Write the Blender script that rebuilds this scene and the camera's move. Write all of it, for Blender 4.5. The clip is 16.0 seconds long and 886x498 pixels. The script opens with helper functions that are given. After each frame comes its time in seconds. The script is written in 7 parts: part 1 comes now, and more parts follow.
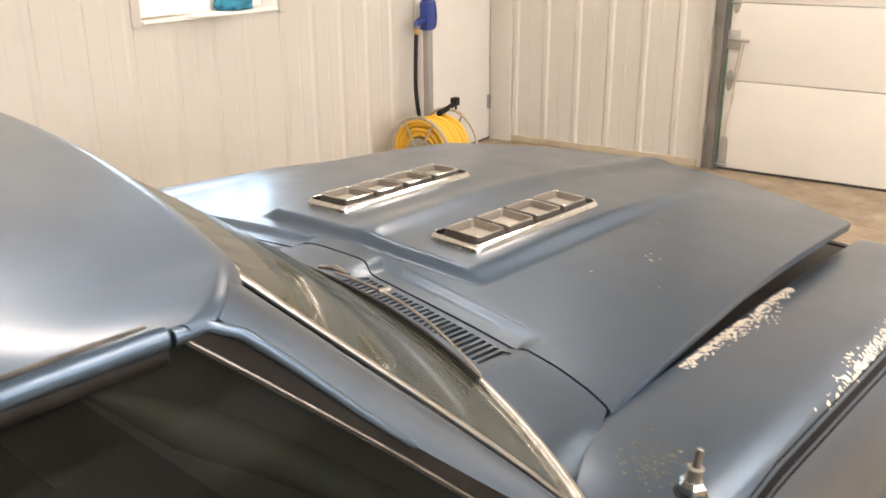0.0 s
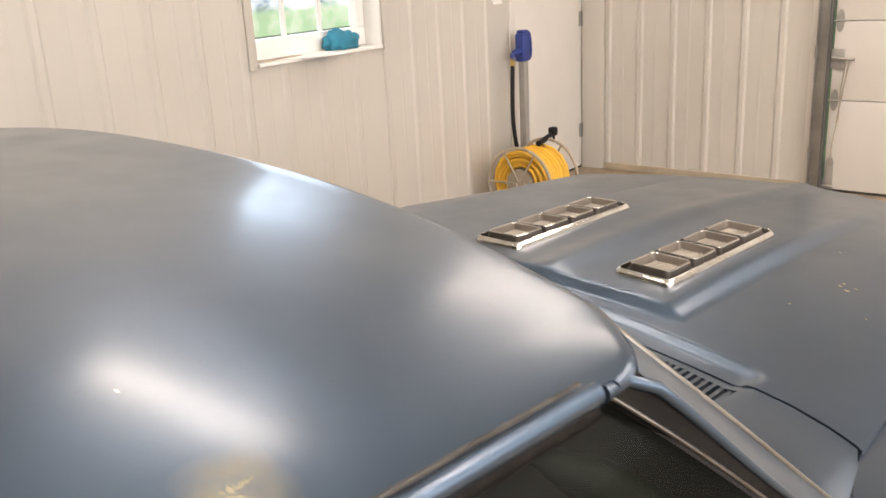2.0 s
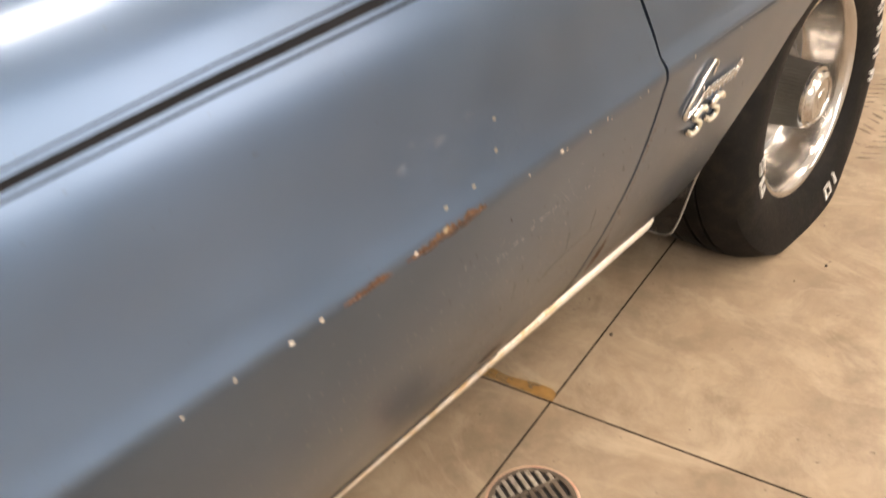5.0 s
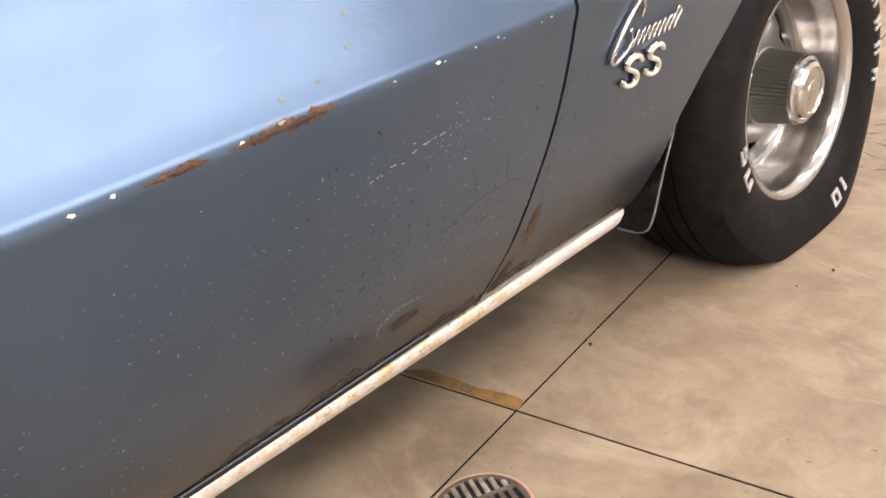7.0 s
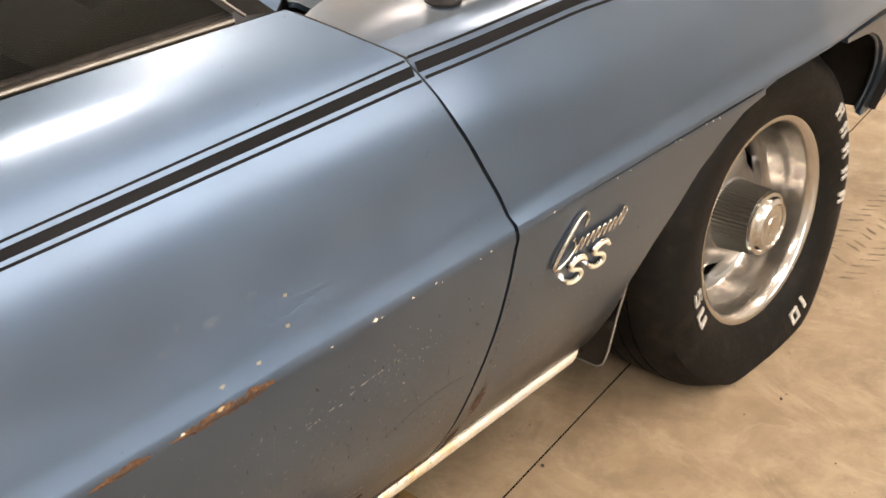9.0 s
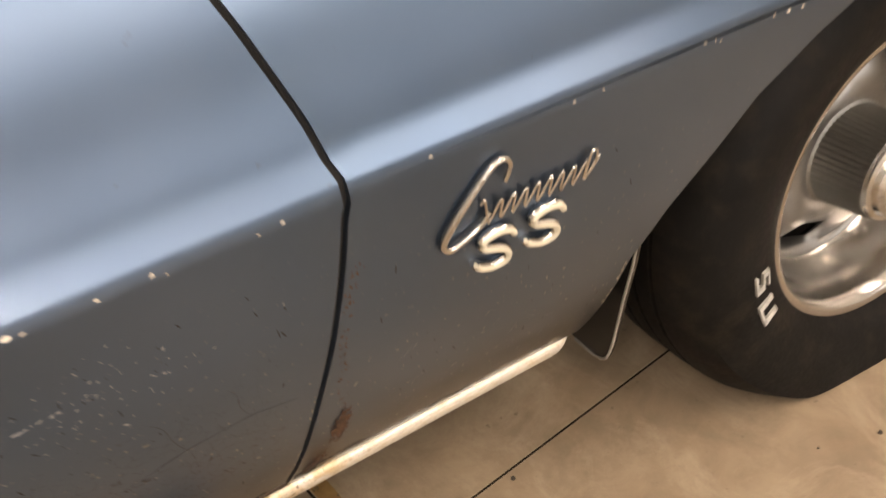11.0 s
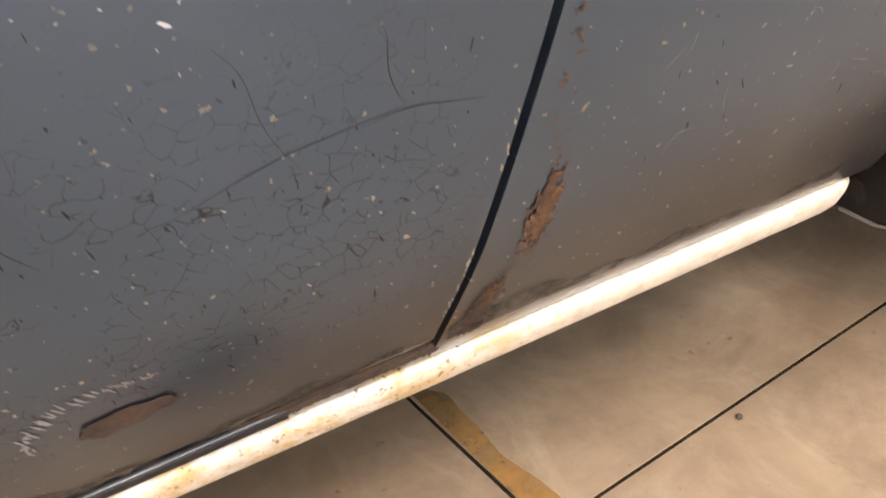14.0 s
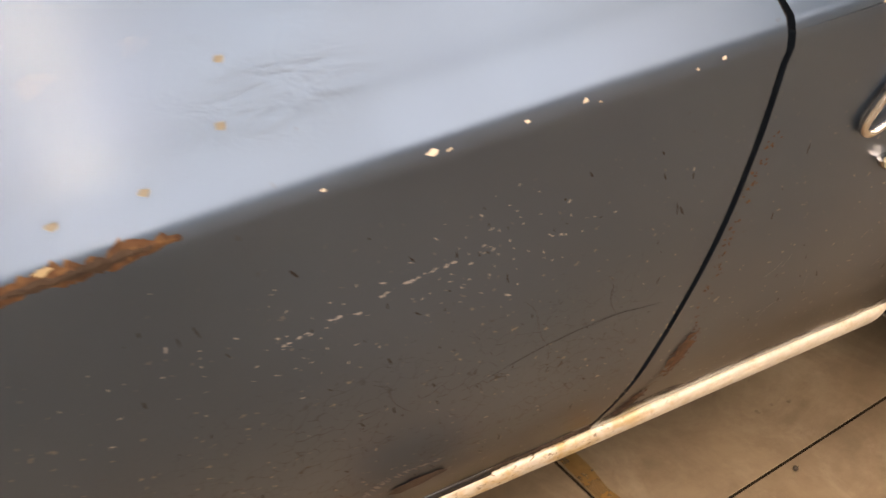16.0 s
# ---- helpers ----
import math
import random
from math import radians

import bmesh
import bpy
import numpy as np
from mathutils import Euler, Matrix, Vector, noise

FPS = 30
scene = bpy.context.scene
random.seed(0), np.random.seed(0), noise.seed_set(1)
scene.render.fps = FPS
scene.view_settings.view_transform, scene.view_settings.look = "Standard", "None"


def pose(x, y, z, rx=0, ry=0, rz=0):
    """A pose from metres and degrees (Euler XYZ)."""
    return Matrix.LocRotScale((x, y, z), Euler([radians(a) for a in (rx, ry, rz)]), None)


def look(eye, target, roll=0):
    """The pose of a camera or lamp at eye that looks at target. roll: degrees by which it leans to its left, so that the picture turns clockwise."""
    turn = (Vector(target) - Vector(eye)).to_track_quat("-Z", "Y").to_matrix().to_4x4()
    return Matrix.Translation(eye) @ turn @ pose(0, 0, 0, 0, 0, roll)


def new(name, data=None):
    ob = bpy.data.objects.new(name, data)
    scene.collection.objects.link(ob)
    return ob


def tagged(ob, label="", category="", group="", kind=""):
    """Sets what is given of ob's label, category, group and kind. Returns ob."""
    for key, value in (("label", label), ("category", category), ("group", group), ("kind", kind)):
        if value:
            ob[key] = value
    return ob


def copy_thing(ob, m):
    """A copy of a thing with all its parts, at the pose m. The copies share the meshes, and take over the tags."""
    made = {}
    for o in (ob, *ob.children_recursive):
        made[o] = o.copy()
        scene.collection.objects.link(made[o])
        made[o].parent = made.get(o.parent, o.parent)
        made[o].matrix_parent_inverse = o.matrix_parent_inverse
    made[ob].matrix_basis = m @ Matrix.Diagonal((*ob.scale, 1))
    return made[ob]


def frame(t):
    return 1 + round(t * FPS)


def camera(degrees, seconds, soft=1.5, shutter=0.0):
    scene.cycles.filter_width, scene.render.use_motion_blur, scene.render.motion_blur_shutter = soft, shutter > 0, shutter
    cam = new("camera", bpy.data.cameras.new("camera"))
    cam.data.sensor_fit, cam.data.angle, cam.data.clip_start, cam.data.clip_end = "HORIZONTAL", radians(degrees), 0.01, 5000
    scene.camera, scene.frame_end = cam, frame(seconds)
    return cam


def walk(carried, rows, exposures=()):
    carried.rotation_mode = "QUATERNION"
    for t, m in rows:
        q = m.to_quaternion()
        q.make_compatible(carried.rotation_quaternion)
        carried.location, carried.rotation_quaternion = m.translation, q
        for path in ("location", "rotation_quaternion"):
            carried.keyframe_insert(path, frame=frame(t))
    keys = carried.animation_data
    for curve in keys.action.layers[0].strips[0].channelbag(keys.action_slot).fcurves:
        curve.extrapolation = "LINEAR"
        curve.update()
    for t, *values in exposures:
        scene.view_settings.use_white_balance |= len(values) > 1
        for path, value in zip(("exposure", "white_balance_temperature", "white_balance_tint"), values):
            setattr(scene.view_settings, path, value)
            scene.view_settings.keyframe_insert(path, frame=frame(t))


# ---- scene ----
cam = camera(52.1, 16.0, shutter=0.5)
PATH = [
    (0, (1.221, -1.436, 1.442), (-0.041, -0.039, 0.766), -0.3),
    (0.5, (1.174, -1.457, 1.457), (-0.105, -0.064, 0.806), 0.5),
    (1, (1.125, -1.482, 1.452), (-0.187, -0.106, 0.831), -1.2),
    (1.5, (1.007, -1.574, 1.454), (-0.362, -0.246, 0.853), -2.6),
    (2, (1.047, -1.582, 1.459), (-0.328, -0.264, 0.847), -3.0),
    (2.5, (1.14, -1.577, 1.451), (-0.169, -0.246, 0.732), -2.3),
    (3, (1.25, -1.509, 1.387), (-0.006, -0.215, 0.522), -3.2),
    (3.5, (1.319, -1.451, 1.297), (0.073, -0.205, 0.351), -4.6),
    (4, (1.36, -1.446, 1.204), (0.128, -0.229, 0.202), -6.2),
    (4.5, (1.362, -1.473, 1.107), (0.191, -0.263, 0.028), -6.4),
    (5, (1.403, -1.444, 0.992), (0.223, -0.265, -0.112), -5.8),
    (5.2, (1.429, -1.427, 0.953), (0.216, -0.287, -0.155), -5.5),
    (7.3, (1.543, -1.33, 0.777), (0.169, -0.155, -0.078), -9.9),
    (7.5, (1.552, -1.322, 0.833), (0.189, -0.138, -0.029), -9.7),
    (8, (1.605, -1.313, 0.988), (0.252, -0.144, 0.093), -9.0),
    (8.2, (1.63, -1.305, 1.051), (0.27, -0.152, 0.145), -8.9),
    (10.3, (1.428, -0.916, 1.045), (0.053, -0.006, -0.088), -5.1),
    (10.5, (1.432, -0.86, 0.999), (0.011, -0.034, -0.14), -6.3),
    (11, (1.396, -0.761, 0.866), (-0.082, -0.068, -0.289), -9.2),
    (11.5, (1.322, -0.727, 0.712), (-0.183, -0.078, -0.435), -11.1),
    (12, (1.264, -0.747, 0.589), (-0.259, -0.056, -0.508), -10.3),
    (12.5, (1.232, -0.76, 0.526), (-0.335, -0.128, -0.544), -11.3),
    (13, (1.214, -0.76, 0.514), (-0.371, -0.154, -0.544), -11.2),
    (13.5, (1.208, -0.795, 0.521), (-0.399, -0.206, -0.514), -10.5),
    (14, (1.203, -0.802, 0.54), (-0.419, -0.231, -0.482), -10.8),
    (14.5, (1.215, -0.824, 0.586), (-0.396, -0.256, -0.453), -10.3),
    (15, (1.262, -0.859, 0.642), (-0.352, -0.295, -0.396), -10.0),
    (15.5, (1.28, -0.884, 0.704), (-0.351, -0.352, -0.325), -9.6),
    (16, (1.307, -0.922, 0.757), (-0.333, -0.437, -0.279), -10.4),
]
EXPOSURES = [(0, -0.26, 6950, 13), (1, -0.40, 6850, 14), (2.5, -0.52, 6900, 15), (3.2, 0.02, 7100, 15), (4, 0.15, 7500, 19), (5, -0.15, 7300, 17), (7.5, -0.04, 6250, 17), (8.2, -0.02, 6950, 16), (10.5, -0.68, 7600, 15), (11, -0.47, 7550, 18), (11.5, -0.09, 7450, 21), (13, 0.21, 6650, 18), (14.5, 0.34, 7000, 21), (15.5, 0.07, 8000, 24), (16, -0.54, 8400, 22)]
walk(cam, [(t, look(eye, target, roll)) for t, eye, target, roll in PATH], EXPOSURES)

import functools

# ---------------------------------------------------------------- light
ROOM = 8.3                                  # degrees by which the room is turned against the car
CORNER = Vector((-2.785, 3.52, 0.0))        # where the window wall meets the wall of the overhead door
HIGH = 3.5                                  # ceiling height


def room(u, v, z=0.0):
    """A place in the room: u metres along the overhead door's wall, v metres out from it."""
    a = radians(ROOM)
    return CORNER + Vector((u * math.cos(a) + v * math.sin(a), u * math.sin(a) - v * math.cos(a), z))


def room_pose(u, v, z=0.0, rz=0.0):
    p = room(u, v, z)
    return pose(p.x, p.y, p.z, 0, 0, ROOM + rz)


world = bpy.data.worlds.new("world")
scene.world = world
world.use_nodes = True
sky = world.node_tree.nodes.new("ShaderNodeTexSky")
sky.sky_type, sky.sun_disc = "NISHITA", False
sky.sun_elevation, sky.sun_rotation = radians(38), radians(200)
world.node_tree.links.new(sky.outputs[0], world.node_tree.nodes["Background"].inputs[0])
world.node_tree.nodes["Background"].inputs[1].default_value = 0.12

sun = new("sun", bpy.data.lights.new("sun", "SUN"))
sun.data.energy, sun.data.angle, sun.data.color = 2.5, radians(0.6), (1, 0.95, 0.88)
sun.matrix_world = look((-6, -8, 9), (0, 0, 0))

# row u 1.0 follows roof highlights; the others are unseen, added as fill
LAMPS = [(1.0, 1.5), (1.0, 3.9), (1.0, 6.3), (1.0, 8.7), (3.9, 1.5), (3.9, 3.9), (3.9, 6.3), (5.3, 1.5), (5.3, 4.3), (5.3, 7.1)]   # ceiling tubes, by u and v
LAMP_WATTS = 17
LAMP_TINT = (1.0, 0.885, 0.79)
SIDE_WATTS = 490
WORK_WATTS = 22


# ---------------------------------------------------------------- materials
def nodes_of(name):
    m = bpy.data.materials.new(name)
    m.use_nodes = True
    t = m.node_tree
    return m, t, t.nodes["Principled BSDF"]


def add(t, kind, **values):
    n = t.nodes.new("ShaderNode" + kind)
    for k, v in values.items():
        n.inputs[k.replace("_", " ")].default_value = v
    return n


def noise_of(t, scale, detail=4.0, rough=0.55, stretch=None, distort=0.0):
    tex = add(t, "TexNoise", Scale=scale, Detail=detail, Roughness=rough, Distortion=distort)
    co = t.nodes.new("ShaderNodeTexCoord")
    if stretch:
        mp = add(t, "Mapping", Scale=stretch)
        t.links.new(co.outputs["Object"], mp.inputs[0])
        t.links.new(mp.outputs[0], tex.inputs["Vector"])
    else:
        t.links.new(co.outputs["Object"], tex.inputs["Vector"])
    return tex.outputs["Fac"]


def ramp(t, fac, *stops):
    r = t.nodes.new("ShaderNodeValToRGB")
    while len(r.color_ramp.elements) < len(stops):
        r.color_ramp.elements.new(0.5)
    for e, (at, c) in zip(r.color_ramp.elements, stops):
        e.position, e.color = at, (*c, 1) if isinstance(c, tuple) else (c, c, c, 1)
    t.links.new(fac, r.inputs[0])
    return r.outputs[0]


def mix(t, fac, a, b):
    m = t.nodes.new("ShaderNodeMix")
    m.data_type = "RGBA"
    for value, slot in ((fac, 0), (a, 6), (b, 7)):
        if isinstance(value, (int, float)):
            m.inputs[slot].default_value = value if slot == 0 else (value, value, value, 1)
        elif isinstance(value, tuple):
            m.inputs[slot].default_value = (*value, 1)
        else:
            t.links.new(value, m.inputs[slot])
    return m.outputs[2]


def times(t, a, b, op="MULTIPLY"):
    m = t.nodes.new("ShaderNodeMath")
    m.operation = op
    for i, v in enumerate((a, b)):
        if isinstance(v, (int, float)):
            m.inputs[i].default_value = v
        else:
            t.links.new(v, m.inputs[i])
    return m.outputs[0]


def bump(t, b, height, strength=0.2, distance=0.002):
    n = add(t, "Bump", Strength=strength, Distance=distance)
    t.links.new(height, n.inputs["Height"])
    t.links.new(n.outputs[0], b.inputs["Normal"])


def plain(name, colour, rough=0.5, metal=0.0, grain=60.0, vary=0.12, relief=0.1, dirt=None, dirt_scale=5.0, coat=0.0):
    """A surface with a fine grain, a broad unevenness and, where given, stains of another colour."""
    m, t, b = nodes_of(name)
    dark = tuple(c * (1 - vary) for c in colour)
    light = tuple(min(1, c * (1 + vary)) for c in colour)
    c = ramp(t, noise_of(t, dirt_scale, 5), (0.3, dark), (0.7, light))
    fine = noise_of(t, grain, 3)
    c = mix(t, ramp(t, fine, (0.35, 0.0), (0.75, 0.25)), c, dark)
    if dirt:
        c = mix(t, ramp(t, noise_of(t, dirt_scale * 1.7, 8, 0.65), (0.5, 0.0), (0.72, 0.8)), c, dirt)
    t.links.new(c, b.inputs["Base Color"])
    t.links.new(ramp(t, fine, (0.2, max(0.02, rough - 0.06)), (0.8, min(1, rough + 0.08))), b.inputs["Roughness"])
    b.inputs["Metallic"].default_value = metal
    b.inputs["Coat Weight"].default_value = coat
    if relief:
        bump(t, b, fine, relief, 0.001)
    return m


def side_band(t, lo0, lo1, hi0, hi1, axis=2):
    """1 between two heights, with soft ends."""
    co = t.nodes.new("ShaderNodeTexCoord")
    s = t.nodes.new("ShaderNodeSeparateXYZ")
    t.links.new(co.outputs["Object"], s.inputs[0])
    up = t.nodes.new("ShaderNodeMapRange")
    up.inputs[1].default_value, up.inputs[2].default_value = lo0, lo1
    dn = t.nodes.new("ShaderNodeMapRange")
    dn.inputs[1].default_value, dn.inputs[2].default_value = hi0, hi1
    dn.inputs[3].default_value, dn.inputs[4].default_value = 1.0, 0.0
    t.links.new(s.outputs[axis], up.inputs[0])
    t.links.new(s.outputs[axis], dn.inputs[0])
    return times(t, up.outputs[0], dn.outputs[0])


def paint_material(name, worn=0.0, cracked=False, gloss=0.0):
    """Faded blue metallic lacquer with a dulled clear coat, crazed low on the doors."""
    m, t, b = nodes_of(name)
    broad = noise_of(t, 2.2, 3, 0.5)
    c = ramp(t, broad, (0.3, PAINT_DARK), (0.7, PAINT_LIGHT))
    # grey bloom where the lacquer has gone dull
    dull = ramp(t, noise_of(t, 3.5, 3, 0.5), (0.40, 0.0), (0.80, 0.16 + worn * 0.2))
    c = mix(t, dull, c, (0.125, 0.15, 0.20))
    # small dark and pale freckles of dirt
    freckle = ramp(t, noise_of(t, 120, 2, 0.4), (0.75, 0.0), (0.78, 0.35))
    c = mix(t, freckle, c, (0.06, 0.065, 0.07))
    # road film low on the body, deepened to stand in for shade there
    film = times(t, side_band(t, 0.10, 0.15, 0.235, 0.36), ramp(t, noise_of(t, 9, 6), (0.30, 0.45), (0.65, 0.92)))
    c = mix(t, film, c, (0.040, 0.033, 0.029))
    specks = times(t, ramp(t, noise_of(t, 210, 2, 0.5), (0.700, 0.0), (0.73, 0.8)), side_band(t, 0.22, 0.25, 0.36, 0.56))
    c = mix(t, specks, c, (0.34, 0.32, 0.29))
    co = t.nodes.new("ShaderNodeTexCoord")
    height = noise_of(t, 3.0, 2)
    if cracked:
        warp = add(t, "TexNoise", Scale=30.0, Detail=3.0)
        t.links.new(co.outputs["Object"], warp.inputs["Vector"])
        sc = t.nodes.new("ShaderNodeVectorMath")
        sc.operation = "MULTIPLY_ADD"
        sc.inputs[1].default_value = (0.022, 0.022, 0.022)
        t.links.new(warp.outputs["Color"], sc.inputs[0])
        t.links.new(co.outputs["Object"], sc.inputs[2])
        net = t.nodes.new("ShaderNodeTexVoronoi")
        net.feature = "DISTANCE_TO_EDGE"
        net.inputs["Scale"].default_value = 96
        t.links.new(sc.outputs[0], net.inputs["Vector"])
        lines = ramp(t, net.outputs["Distance"], (0.008, 1.0), (0.024, 0.0))
        where = times(t, times(t, ramp(t, noise_of(t, 24, 3, 0.6), (0.40, 0.0), (0.48, 1.0)), ramp(t, noise_of(t, 95, 2, 0.5, (1, 1, 1.8)), (0.43, 0.0), (0.50, 1.0))), side_band(t, 0.27, 0.31, 0.40, 0.47))
        where = times(t, where, side_band(t, -1.02, -0.93, -0.70, -0.655, 1))
        pits = ramp(t, noise_of(t, 260, 2, 0.5), (0.70, 0.0), (0.73, 0.7))
        pits = times(t, pits, times(t, side_band(t, 0.28, 0.33, 0.42, 0.50), side_band(t, -1.02, -0.93, -0.70, -0.655, 1)))
        crack = times(t, times(t, lines, where), pits, "MAXIMUM")
        c = mix(t, times(t, crack, 0.85), c, (0.016, 0.015, 0.015))
        # shallow creases of an old dent in the door's upper half
        dent = times(t, times(t, side_band(t, 0.585, 0.612, 0.635, 0.665), side_band(t, -0.95, -0.90, -0.855, -0.82, 1)), noise_of(t, 34, 3, 0.6, (1, 1, 2.6), 0.8))
        height = times(t, height, times(t, dent, 0.9), "ADD")
    t.links.new(c, b.inputs["Base Color"])
    b.inputs["Metallic"].default_value = PAINT_METAL
    r = ramp(t, noise_of(t, 9, 2, 0.5), (0.3, PAINT_ROUGH - gloss - 0.02), (0.7, PAINT_ROUGH - gloss + 0.04))
    t.links.new(r, b.inputs["Roughness"])
    b.inputs["Coat Weight"].default_value = 0.55
    b.inputs["Coat Roughness"].default_value = 0.18
    bump(t, b, height, 0.12, 0.006)
    return m


PAINT_DARK, PAINT_LIGHT, PAINT_METAL, PAINT_ROUGH = (0.054, 0.087, 0.135), (0.071, 0.111, 0.165), 0.88, 0.36
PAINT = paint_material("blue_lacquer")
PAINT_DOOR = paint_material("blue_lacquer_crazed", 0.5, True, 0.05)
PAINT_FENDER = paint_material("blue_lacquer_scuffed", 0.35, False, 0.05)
CAP_DARK = plain("fluted_cap_metal", (0.22, 0.215, 0.20), 0.35, 0.9, grain=200, vary=0.2)
PORT_DARK = plain("port_brown_black", (0.045, 0.038, 0.032), 0.55, 0.3, grain=200, vary=0.3)
BOARD = plain("brown_board", (0.20, 0.165, 0.125), 0.7, grain=40, vary=0.15, dirt_scale=2.0)
PORT_TAUPE = plain("port_taupe", (0.20, 0.175, 0.15), 0.45, 0.4, grain=200, vary=0.2)
DULL_ALLOY = plain("dull_alloy", (0.21, 0.195, 0.18), 0.35, 1.0, grain=400, vary=0.15, dirt=(0.12, 0.10, 0.08), dirt_scale=30)
LIGHT_TRIM = plain("pale_green_trim", (0.055, 0.062, 0.053), 0.6, grain=200, vary=0.08)
PRIMER = plain("bare_primer", (0.62, 0.58, 0.50), 0.7, grain=300, dirt=(0.35, 0.28, 0.2), dirt_scale=20)
RUST = plain("rust", (0.066, 0.030, 0.013), 0.9, grain=300, vary=0.6, relief=1.0, dirt=(0.17, 0.090, 0.034), dirt_scale=90)
RUST_DARK = plain("rust_dark", (0.037, 0.021, 0.012), 0.85, grain=300, vary=0.5, relief=0.6, dirt=(0.020, 0.012, 0.009), dirt_scale=50)
CHROME = plain("pitted_chrome", (0.52, 0.51, 0.49), 0.16, 1.0, grain=500, vary=0.06, relief=0.06, dirt=(0.32, 0.27, 0.2), dirt_scale=30)
ALLOY = plain("brushed_trim", (0.72, 0.69, 0.64), 0.34, 1.0, grain=400, vary=0.08, relief=0.1)
WHEEL_BRIGHT = plain("wheel_stainless", (0.46, 0.445, 0.425), 0.18, 1.0, grain=300, vary=0.1, relief=0.04)
SILVER = plain("silver_wheel_paint", (0.21, 0.205, 0.195), 0.38, 0.9, grain=300, vary=0.1)
ARGENT = plain("cell_argent", (0.52, 0.49, 0.44), 0.5, 0.5, grain=200, vary=0.15)
def moulding():
    """Bright trim gone cream, spattered yellow and brown below the door's front edge."""
    m = plain("aged_aluminium_moulding", (0.74, 0.69, 0.60), 0.42, 0.35, grain=120, vary=0.1, dirt=(0.56, 0.44, 0.26), dirt_scale=60)
    t, b = m.node_tree, m.node_tree.nodes["Principled BSDF"]
    c = b.inputs["Base Color"].links[0].from_socket
    here = side_band(t, -1.15, -0.95, -0.66, -0.56, 1)
    c = mix(t, times(t, here, ramp(t, noise_of(t, 45, 6, 0.65), (0.44, 0.0), (0.62, 0.8))), c, (0.55, 0.37, 0.13))
    c = mix(t, times(t, here, ramp(t, noise_of(t, 210, 3, 0.6), (0.60, 0.0), (0.68, 0.85))), c, (0.16, 0.085, 0.03))
    t.links.new(c, b.inputs["Base Color"])
    return m


MOULDING = moulding()
BLACK = plain("black_trim", (0.016, 0.016, 0.017), 0.5, grain=200, vary=0.3)
STRIPE = plain("stripe_black", (0.008, 0.008, 0.009), 0.38, grain=300, vary=0.3)
DARK = plain("underbody_black", (0.012, 0.011, 0.010), 0.85, grain=50, vary=0.4)
RUBBER = plain("tyre_rubber", (0.007, 0.0065, 0.006), 0.55, grain=180, vary=0.3, relief=0.3, dirt=(0.019, 0.015, 0.011), dirt_scale=16)
SEAL = plain("weatherstrip", (0.009, 0.008, 0.0075), 0.6, grain=200, vary=0.3, dirt=(0.024, 0.021, 0.017), dirt_scale=25)
WHITE_MARK = plain("white_tyre_paint", (0.40, 0.39, 0.36), 0.7, grain=300, vary=0.3, dirt=(0.05, 0.05, 0.05), dirt_scale=60)
CHIP = plain("pale_chip", (0.30, 0.325, 0.36), 0.6, grain=300, vary=0.2)
VINYL = plain("black_vinyl", (0.016, 0.016, 0.018), 0.45, grain=400, vary=0.25, relief=0.3)
FLAP = plain("splash_guard_black", (0.016, 0.015, 0.014), 0.16, grain=60, vary=0.3, relief=0.15, dirt=(0.045, 0.038, 0.03), dirt_scale=12)
WALL = plain("cream_steel_panel", (0.54, 0.515, 0.47), 0.42, grain=300, vary=0.03, relief=0.03, dirt=(0.52, 0.49, 0.44), dirt_scale=1.5)
DOOR_WHITE = plain("white_door_steel", (0.68, 0.65, 0.61), 0.45, grain=260, vary=0.03, relief=0.05)
CEIL = plain("white_ceiling_steel", (0.78, 0.80, 0.80), 0.5, grain=200, vary=0.03)
GALV = plain("galvanised_steel", (0.42, 0.41, 0.39), 0.45, 0.8, grain=60, vary=0.2)
GREY_PIPE = plain("grey_pipe", (0.34, 0.33, 0.31), 0.5, 0.3, grain=80, vary=0.12)
BLUE = plain("blue_cast_paint", (0.022, 0.045, 0.22), 0.4, grain=150, vary=0.15)
BRASS = plain("brass", (0.72, 0.52, 0.20), 0.3, 1.0, grain=200)
YELLOW = plain("yellow_hose", (0.78, 0.45, 0.045), 0.45, grain=120, vary=0.12)
REEL = plain("tan_reel_steel", (0.40, 0.35, 0.28), 0.5, 0.2, grain=150, vary=0.15)
TEAL = plain("teal_cloth", (0.025, 0.20, 0.30), 0.85, grain=220, vary=0.25, relief=0.4)
PAPER = plain("paper", (0.80, 0.79, 0.76), 0.7, grain=100, vary=0.03)
WINFRAME = plain("white_vinyl", (0.82, 0.81, 0.78), 0.4, grain=200, vary=0.03)
DRAIN_RED = plain("red_ring_paint", (0.46, 0.30, 0.22), 0.6, grain=90, vary=0.2, dirt=(0.52, 0.15, 0.11), dirt_scale=14)
DRAIN_IRON = plain("worn_iron", (0.40, 0.36, 0.30), 0.45, 0.5, grain=90, vary=0.3, dirt=(0.10, 0.075, 0.05), dirt_scale=40)
DRAIN_DIRT = plain("dirty_iron", (0.115, 0.092, 0.068), 0.6, 0.3, grain=120, vary=0.4, dirt=(0.05, 0.04, 0.03), dirt_scale=30)
RAIL_SHADE = plain("groove_shade", (0.045, 0.043, 0.040), 0.8, grain=200, vary=0.4, dirt=(0.085, 0.078, 0.066), dirt_scale=30)
STAIN = plain("dried_coolant", (0.25, 0.150, 0.050), 0.5, grain=60, vary=0.3, relief=0.1)
RUBBER_SEAL = plain("door_bottom_seal", (0.03, 0.028, 0.025), 0.7, grain=100)
